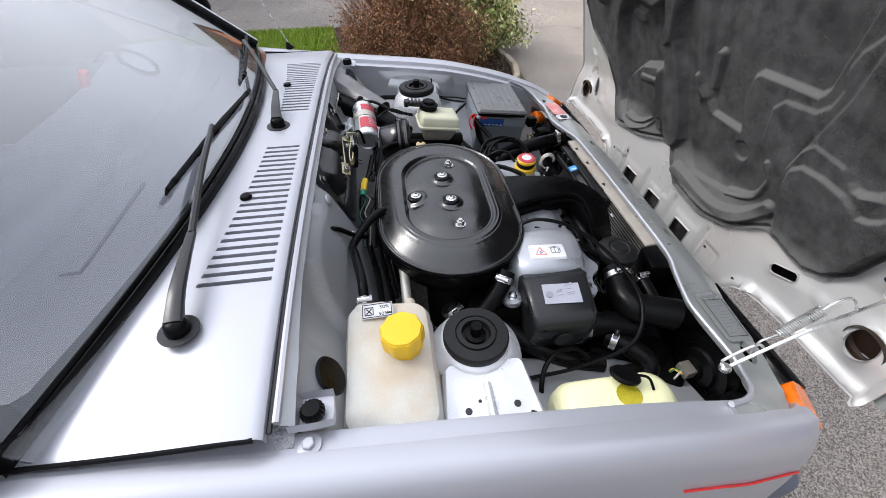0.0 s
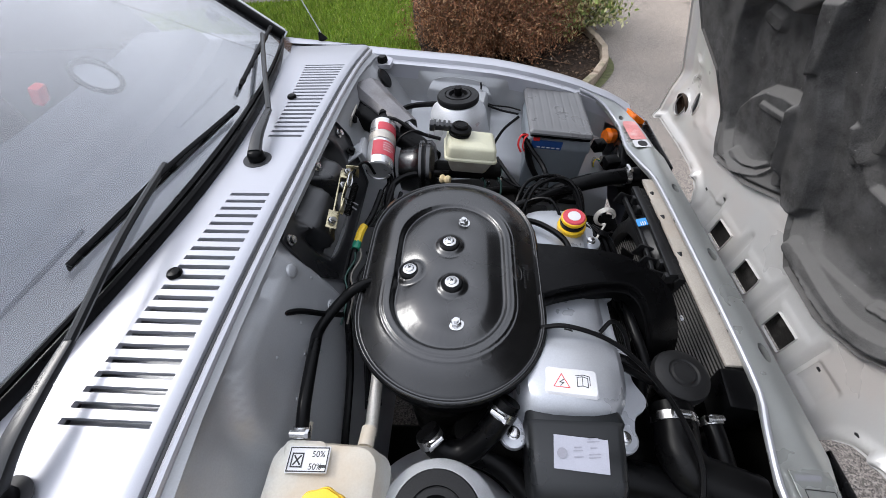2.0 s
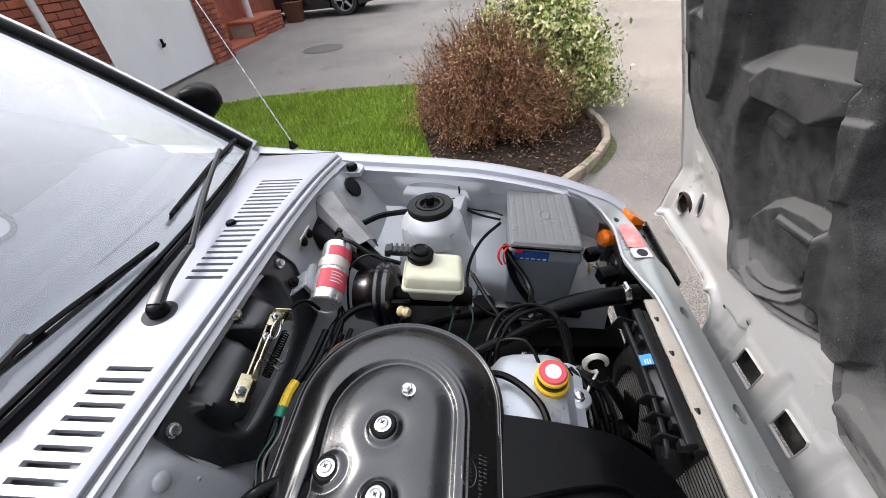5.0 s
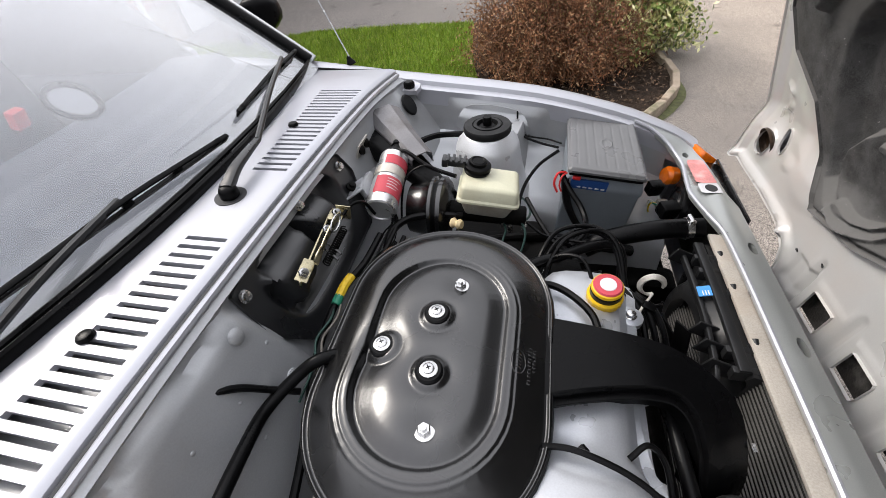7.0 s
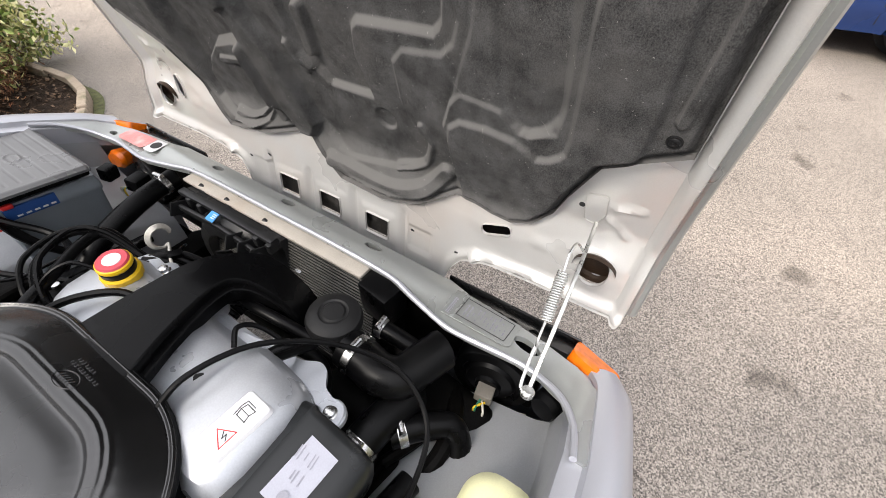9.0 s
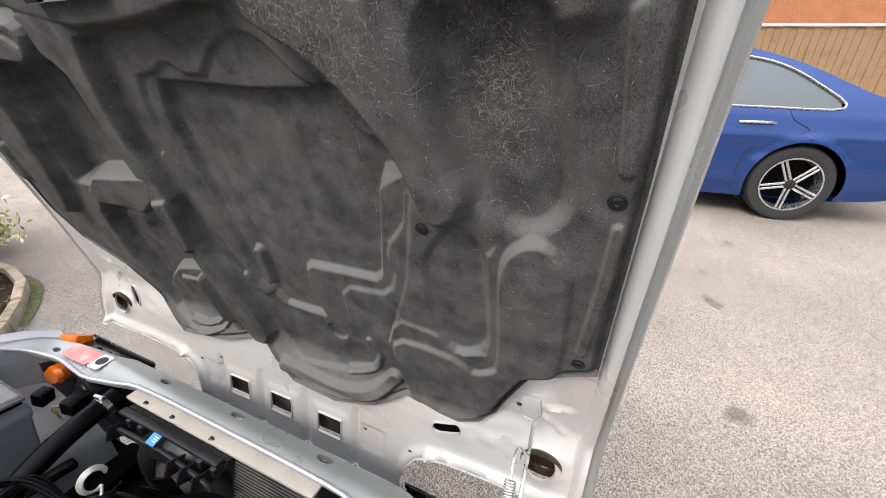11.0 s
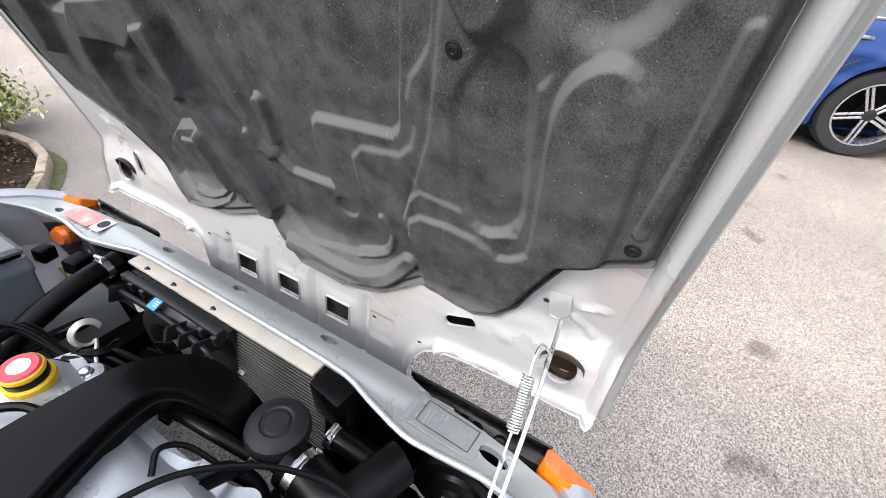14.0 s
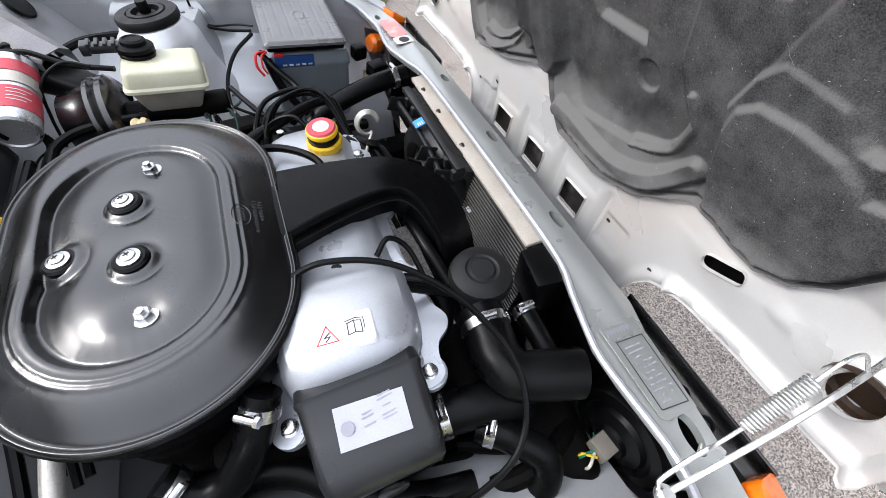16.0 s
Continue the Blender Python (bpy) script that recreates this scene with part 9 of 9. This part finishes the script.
# ---- parked cars ----
def road_wheel(parent, at, axis, R, spokes, width=0.2, rim_r=0.70, double=True, face=None):
    """A tyre with an alloy rim; axis points outwards."""
    z = Vector(axis).normalized()
    o = Vector(at)
    bm = B()
    lathe(bm, [(R * rim_r, -width / 2), (R * 0.93, -width / 2), (R, -width / 2 + 0.03), (R, width / 2 - 0.03), (R * 0.95, width / 2 - 0.004), (R * 0.80, width / 2), (R * rim_r, width / 2 - 0.012), (R * rim_r, -width / 2)], o, z, 56, cap=False)
    tyre = part("wheel", bm, M_TYRE, parent, "black tyre on an alloy rim")
    bm = B()
    lathe(bm, [(R * rim_r, width / 2 - 0.012), (R * (rim_r + 0.015), width / 2 - 0.004), (R * (rim_r - 0.02), width / 2 - 0.004), (R * (rim_r - 0.05), width / 2 - 0.03), (R * (rim_r - 0.06), -width / 2 + 0.03)], o, z, 56, cap=False)
    part("rim", bm, face or M_CHROME, tyre)
    bm = B()
    lathe(bm, [(R * (rim_r - 0.06), -0.03), (0.0, -0.029)], o, z, 40, cap=False)
    part("brake_disc", bm, M_DARK, tyre)
    x = z.orthogonal().normalized()
    y = z.cross(x)
    for s in range(spokes):
        for k in ((-1, 1) if double else (0,)):
            a = 2 * math.pi * s / spokes + 0.35
            bm = B()
            da = 0.075 * k
            p0 = o + z * (width / 2 - 0.025) + (x * math.cos(a + da * 5) + y * math.sin(a + da * 5)) * (R * 0.13)
            p1 = o + z * (width / 2 - 0.012) + (x * math.cos(a + da) + y * math.sin(a + da)) * (R * (rim_r - 0.03))
            sweep(bm, [p0, p0.lerp(p1, 0.5), p1], rrect(R * (0.060 if double else 0.11), 0.016, 0.004, 1), 2, up=tuple(z))
            part("spoke", bm, face or M_CHROME, tyre)
    bm = B()
    lathe(bm, [(R * 0.17, -0.03), (R * 0.15, width / 2 - 0.02), (R * 0.09, width / 2 - 0.012), (0, width / 2 - 0.010)], o, z, 24)
    part("hub", bm, M_GREYPL, tyre)
    return tyre


M_BLUEP = mat("metallic_blue_paint", (0.004, 0.040, 0.19), 0.22, 0.45, 0.05, 2, 900, 0.02, coat=0.9)
M_TINT = mat("dark_tinted_window", (0.10, 0.11, 0.12), 0.06, 0.0, 0.05, 3, 100, 0.0, coat=0.6)


def saloon(name, base, paint, label, origin, heading, glass_mat):
    """A four-door saloon: side pressed from its outline with wheel arches, tumblehome, windows, wheels."""
    t = thing(name, origin, label, "car")
    c, s_ = math.cos(heading), math.sin(heading)

    def W(u, w, z):
        """u forwards from the rear axle, w outwards from the near side."""
        return Vector((origin[0] + u * c - w * s_, origin[1] + u * s_ + w * c, origin[2] + z))

    def side_in(v):
        return interp(v, [(0.2, 0.05), (0.35, 0.012), (0.6, 0.0), (0.78, 0.012), (0.92, 0.05), (1.05, 0.11), (1.25, 0.24), (1.40, 0.36)])
    outline = smooth_poly([(-0.95, 0.35), (-1.0, 0.62), (-0.98, 0.92), (-0.85, 1.0), (-0.45, 1.07), (0.10, 1.30), (0.55, 1.42), (1.05, 1.45), (1.65, 1.38), (2.25, 1.10), (2.5, 0.97), (3.2, 0.86), (3.6, 0.72), (3.68, 0.5), (3.6, 0.25), (3.22, 0.2), (1.4, 0.19), (0.45, 0.19), (-0.45, 0.22)], 4)
    arches = [[(x0 + 0.37 * math.cos(a), 0.34 + 0.37 * math.sin(a)) for a in (math.radians(i * 10 - 40) for i in range(27))] for x0 in (0.0, 2.84)]
    win = smooth_poly([(-0.18, 0.985), (0.02, 1.16), (0.30, 1.30), (0.62, 1.36), (1.05, 1.375), (1.5, 1.30), (1.95, 1.08), (2.05, 0.975), (1.2, 0.965), (0.4, 0.968)], 4)

    def crease(U, V):
        return 0.012 * step01(1 - np.abs(V - 0.74 + 0.02 * U) / 0.05) + 0.018 * sum(step01(1.25 - np.abs(np.hypot(U - x0, V - 0.34) - 0.37) / 0.05) for x0 in (0.0, 2.84)) - 0.010 * step01(1 - np.abs(V - 0.60) / 0.08)
    for sgn, off in ((1, 0.0), (-1, 1.80)):
        bm = B()
        sheet(bm, outline, 0.03, lambda u, v, h, sgn=sgn, off=off: W(u, -(off) - sgn * (side_in(v) - h), v), crease, holes=arches + [win])
        body_ = part("body_side", bm, paint, t)
        bm = B()
        sheet(bm, win, 0.05, lambda u, v, h, sgn=sgn, off=off: W(u, -(off) - sgn * (side_in(v) + 0.010), v))
        part("side_window", bm, glass_mat, t)
        bm = B()
        tube(bm, [W(u, -off - sgn * (side_in(v) - 0.004), v) for u, v in win] + [W(win[0][0], -off - sgn * (side_in(win[0][1]) - 0.004), win[0][1])], 0.011, 8, 1)
        part("window_trim", bm, M_CHROME, t, "bright window trim")
        bm = B()
        tube(bm, [W(u, -off - sgn * (side_in(v) - 0.002), v) for u, v in ((0.20, 0.97), (0.15, 0.88), (0.02, 0.80), (0.22, 0.74), (0.42, 0.60), (0.46, 0.42), (0.44, 0.25))], 0.0035, 6, 3)
        part("door_gap", bm, M_INK, t)
        bm = B()
        tube(bm, [W(0.28, -off - sgn * (side_in(0.84) + 0.0), 0.845), W(0.36, -off - sgn * (side_in(0.84) - 0.035), 0.852), W(0.48, -off - sgn * (side_in(0.84) - 0.035), 0.850), W(0.55, -off - sgn * side_in(0.84), 0.842)], 0.013, 10, 4)
        part("door_handle", bm, M_CHROME, t)
        bm = B()
        for u0 in (0.62, 1.42):
            box(bm, W(u0, -off - sgn * (side_in(1.15) + 0.004), 1.16), (0.05, 0.02, 0.44), (18 * sgn, -8, math.degrees(heading)))
            break
        part("window_pillar", bm, M_INK, t)
        for u0 in (0.0, 2.84):
            road_wheel(t, W(u0, -off - sgn * 0.11, 0.335), W(0, sgn, 0) - W(0, 0, 0), 0.335, 5, face=mat("machined_alloy", (0.6, 0.6, 0.62), 0.28, 0.9, 0.05, 30, 300, 0.03))
            bm = B()
            cyl(bm, W(u0, -off - sgn * 0.30, 0.34), W(u0, -off - sgn * 0.32, 0.34), 0.37, seg=30)
            part("arch_liner", bm, M_INK, t)
    top = [p for p in outline]
    bm = B()
    n_ = len(outline)
    A = [bm.verts.new(W(u, -side_in(v), v)) for u, v in outline]
    Bv = [bm.verts.new(W(u, -0.9, v + 0.04 * (v > 0.9))) for u, v in outline]
    Cv = [bm.verts.new(W(u, -1.80 + side_in(v), v)) for u, v in outline]
    for i in range(n_):
        j = (i + 1) % n_
        bm.faces.new((A[i], A[j], Bv[j], Bv[i]))
        bm.faces.new((Bv[i], Bv[j], Cv[j], Cv[i]))
    bmesh.ops.recalc_face_normals(bm, faces=bm.faces[:])
    part("body_shell", bm, paint, t)
    return t


saloon("blue_saloon", None, M_BLUEP, "metallic blue saloon with bright trim and alloy wheels", (4.60, -1.93, 0.0), math.radians(90 + 8.5), M_TINT)
saloon("parked_car", None, mat("dark_grey_paint", (0.03, 0.03, 0.035), 0.25, 0.4, 0.05, 2, 900, 0.02, coat=0.8), "dark grey car parked across the drive", (-3.35, 11.05, 0.0), math.radians(183), M_TINT)
saloon("street_car", None, mat("pale_silver_paint", (0.4, 0.41, 0.43), 0.25, 0.5, 0.05, 2, 900, 0.02, coat=0.8), "pale silver car parked on the far street", (4.2, 19.2, 0.0), math.radians(178), M_TINT)

# ---- fence and far houses ----
M_FENCE = mat("weathered_larch", (0.30, 0.19, 0.10), 0.8, 0.0, 0.3, 6, 90, 0.3, dirt=(0.2, 0.13, 0.08), dirt_amount=0.6)
fence = thing("fence", (9.0, -3.0, 0), "tall weathered timber board fence behind the cars", "fence")
bmb = B()
box(bmb, (0, 0, 0), (0.02, 0.098, 1.75), (0, 0, 0), 0.003, 1)
soften(bmb)
mb = bpy.data.meshes.new("board")
bmb.to_mesh(mb)
bmb.free()
mb.materials.append(M_FENCE)
for i in range(90):
    ob = new("board", mb)
    ob.parent, ob.matrix_parent_inverse = fence, Matrix.Translation(fence.location).inverted()
    ob.location = (9.0 + (0.012 if i % 2 else 0), -6.5 + 0.102 * i, 0.9 + rng_.uniform(-0.01, 0.01))
for z in (0.35, 1.45):
    bm = B()
    box(bm, (9.05, -2.0, z), (0.05, 9.2, 0.09))
    part("rail", bm, M_FENCE, fence)
bm = B()
box(bm, (9.0, -2.0, 1.80), (0.09, 9.2, 0.035), (0, 0, 0), 0.006)
part("capping", bm, M_WHITE, fence)


def far_house(at, w, d, hgt, roof_h, turn, label):
    t = thing("far_house", at, label, "house", "houses along the street")
    R_ = Matrix.Translation(at) @ Euler((0, 0, radians(turn))).to_matrix().to_4x4()
    bm = B()
    for x0, x1, y0, y1 in ((-w / 2, w / 2, -d / 2, -d / 2 + 0.3), (-w / 2, w / 2, d / 2 - 0.3, d / 2)):
        pass
    vs = [R_ @ Vector(p) for p in ((-w / 2, -d / 2, 0), (w / 2, -d / 2, 0), (w / 2, d / 2, 0), (-w / 2, d / 2, 0), (-w / 2, -d / 2, hgt), (w / 2, -d / 2, hgt), (w / 2, d / 2, hgt), (-w / 2, d / 2, hgt), (0, -d / 2, hgt + roof_h), (0, d / 2, hgt + roof_h))]
    V = [bm.verts.new(p) for p in vs]
    for f in ((0, 1, 5, 8, 4), (2, 3, 7, 9, 6), (1, 2, 6, 5), (3, 0, 4, 7)):
        bm.faces.new([V[i] for i in f])
    part("wall", bm, M_FARBR, t)
    for s in (1, -1):
        bm = B()
        q = [R_ @ Vector(p) for p in ((0, -d / 2 - 0.3, hgt + roof_h + 0.08), (0, d / 2 + 0.3, hgt + roof_h + 0.08), (s * (w / 2 + 0.35), d / 2 + 0.3, hgt - 0.15), (s * (w / 2 + 0.35), -d / 2 - 0.3, hgt - 0.15))]
        bm.faces.new([bm.verts.new(p) for p in q])
        bmesh.ops.solidify(bm, geom=bm.faces[:], thickness=0.12)
        part("roof", bm, M_TILE, t)
        bm = B()
        sweep(bm, [R_ @ Vector((0, -d / 2 - 0.33, hgt + roof_h + 0.02)), R_ @ Vector((s * (w / 2 + 0.36), -d / 2 - 0.33, hgt - 0.2))], rrect(0.05, 0.22, 0.01, 1), 1)
        part("bargeboard", bm, M_WHITE, t)
    for x in (-w / 4, w / 4):
        bm = B()
        box(bm, R_ @ Vector((x, -d / 2 - 0.01, 1.4)), (1.2, 0.06, 1.1), (0, 0, turn))
        wnd = part("window", bm, M_WHITE, t)
        bm = B()
        box(bm, R_ @ Vector((x, -d / 2 - 0.04, 1.4)), (1.06, 0.02, 0.96), (0, 0, turn))
        part("pane", bm, M_TINT, wnd)
    return t


M_FARBR = mat("orange_brick", (0.42, 0.17, 0.08), 0.9, 0.0, 0.2, 3, 30, 0.2)
M_TILE = mat("brown_roof_tiles", (0.14, 0.09, 0.065), 0.85, 0.0, 0.3, 1.5, 8, 0.6, depth=0.03)
far_house((8.0, 27.0, 0), 4.5, 6.0, 2.6, 2.1, 12, "orange brick house gable with white bargeboards")
far_house((15.0, 29.0, 0), 5.0, 6.0, 2.6, 2.2, 8, "orange brick house gable with white bargeboards")
far_house((1.0, 31.0, 0), 9.0, 7.0, 2.8, 2.6, 100, "brown-roofed brick house across the street")
far_house((18.0, -4.0, 0), 8.0, 7.0, 4.6, 2.4, 100, "orange brick house behind the fence")

# bricks of the garage piers, the nearest courses
bricks(gar, -4.288, 2.75, 4.42, 0.40, 1.42)
bricks(gar, -4.288, 6.48, 7.08, 0.0, 1.10)
bricks(pl_, -4.605, 8.62, 10.08, 0.0, 0.29)
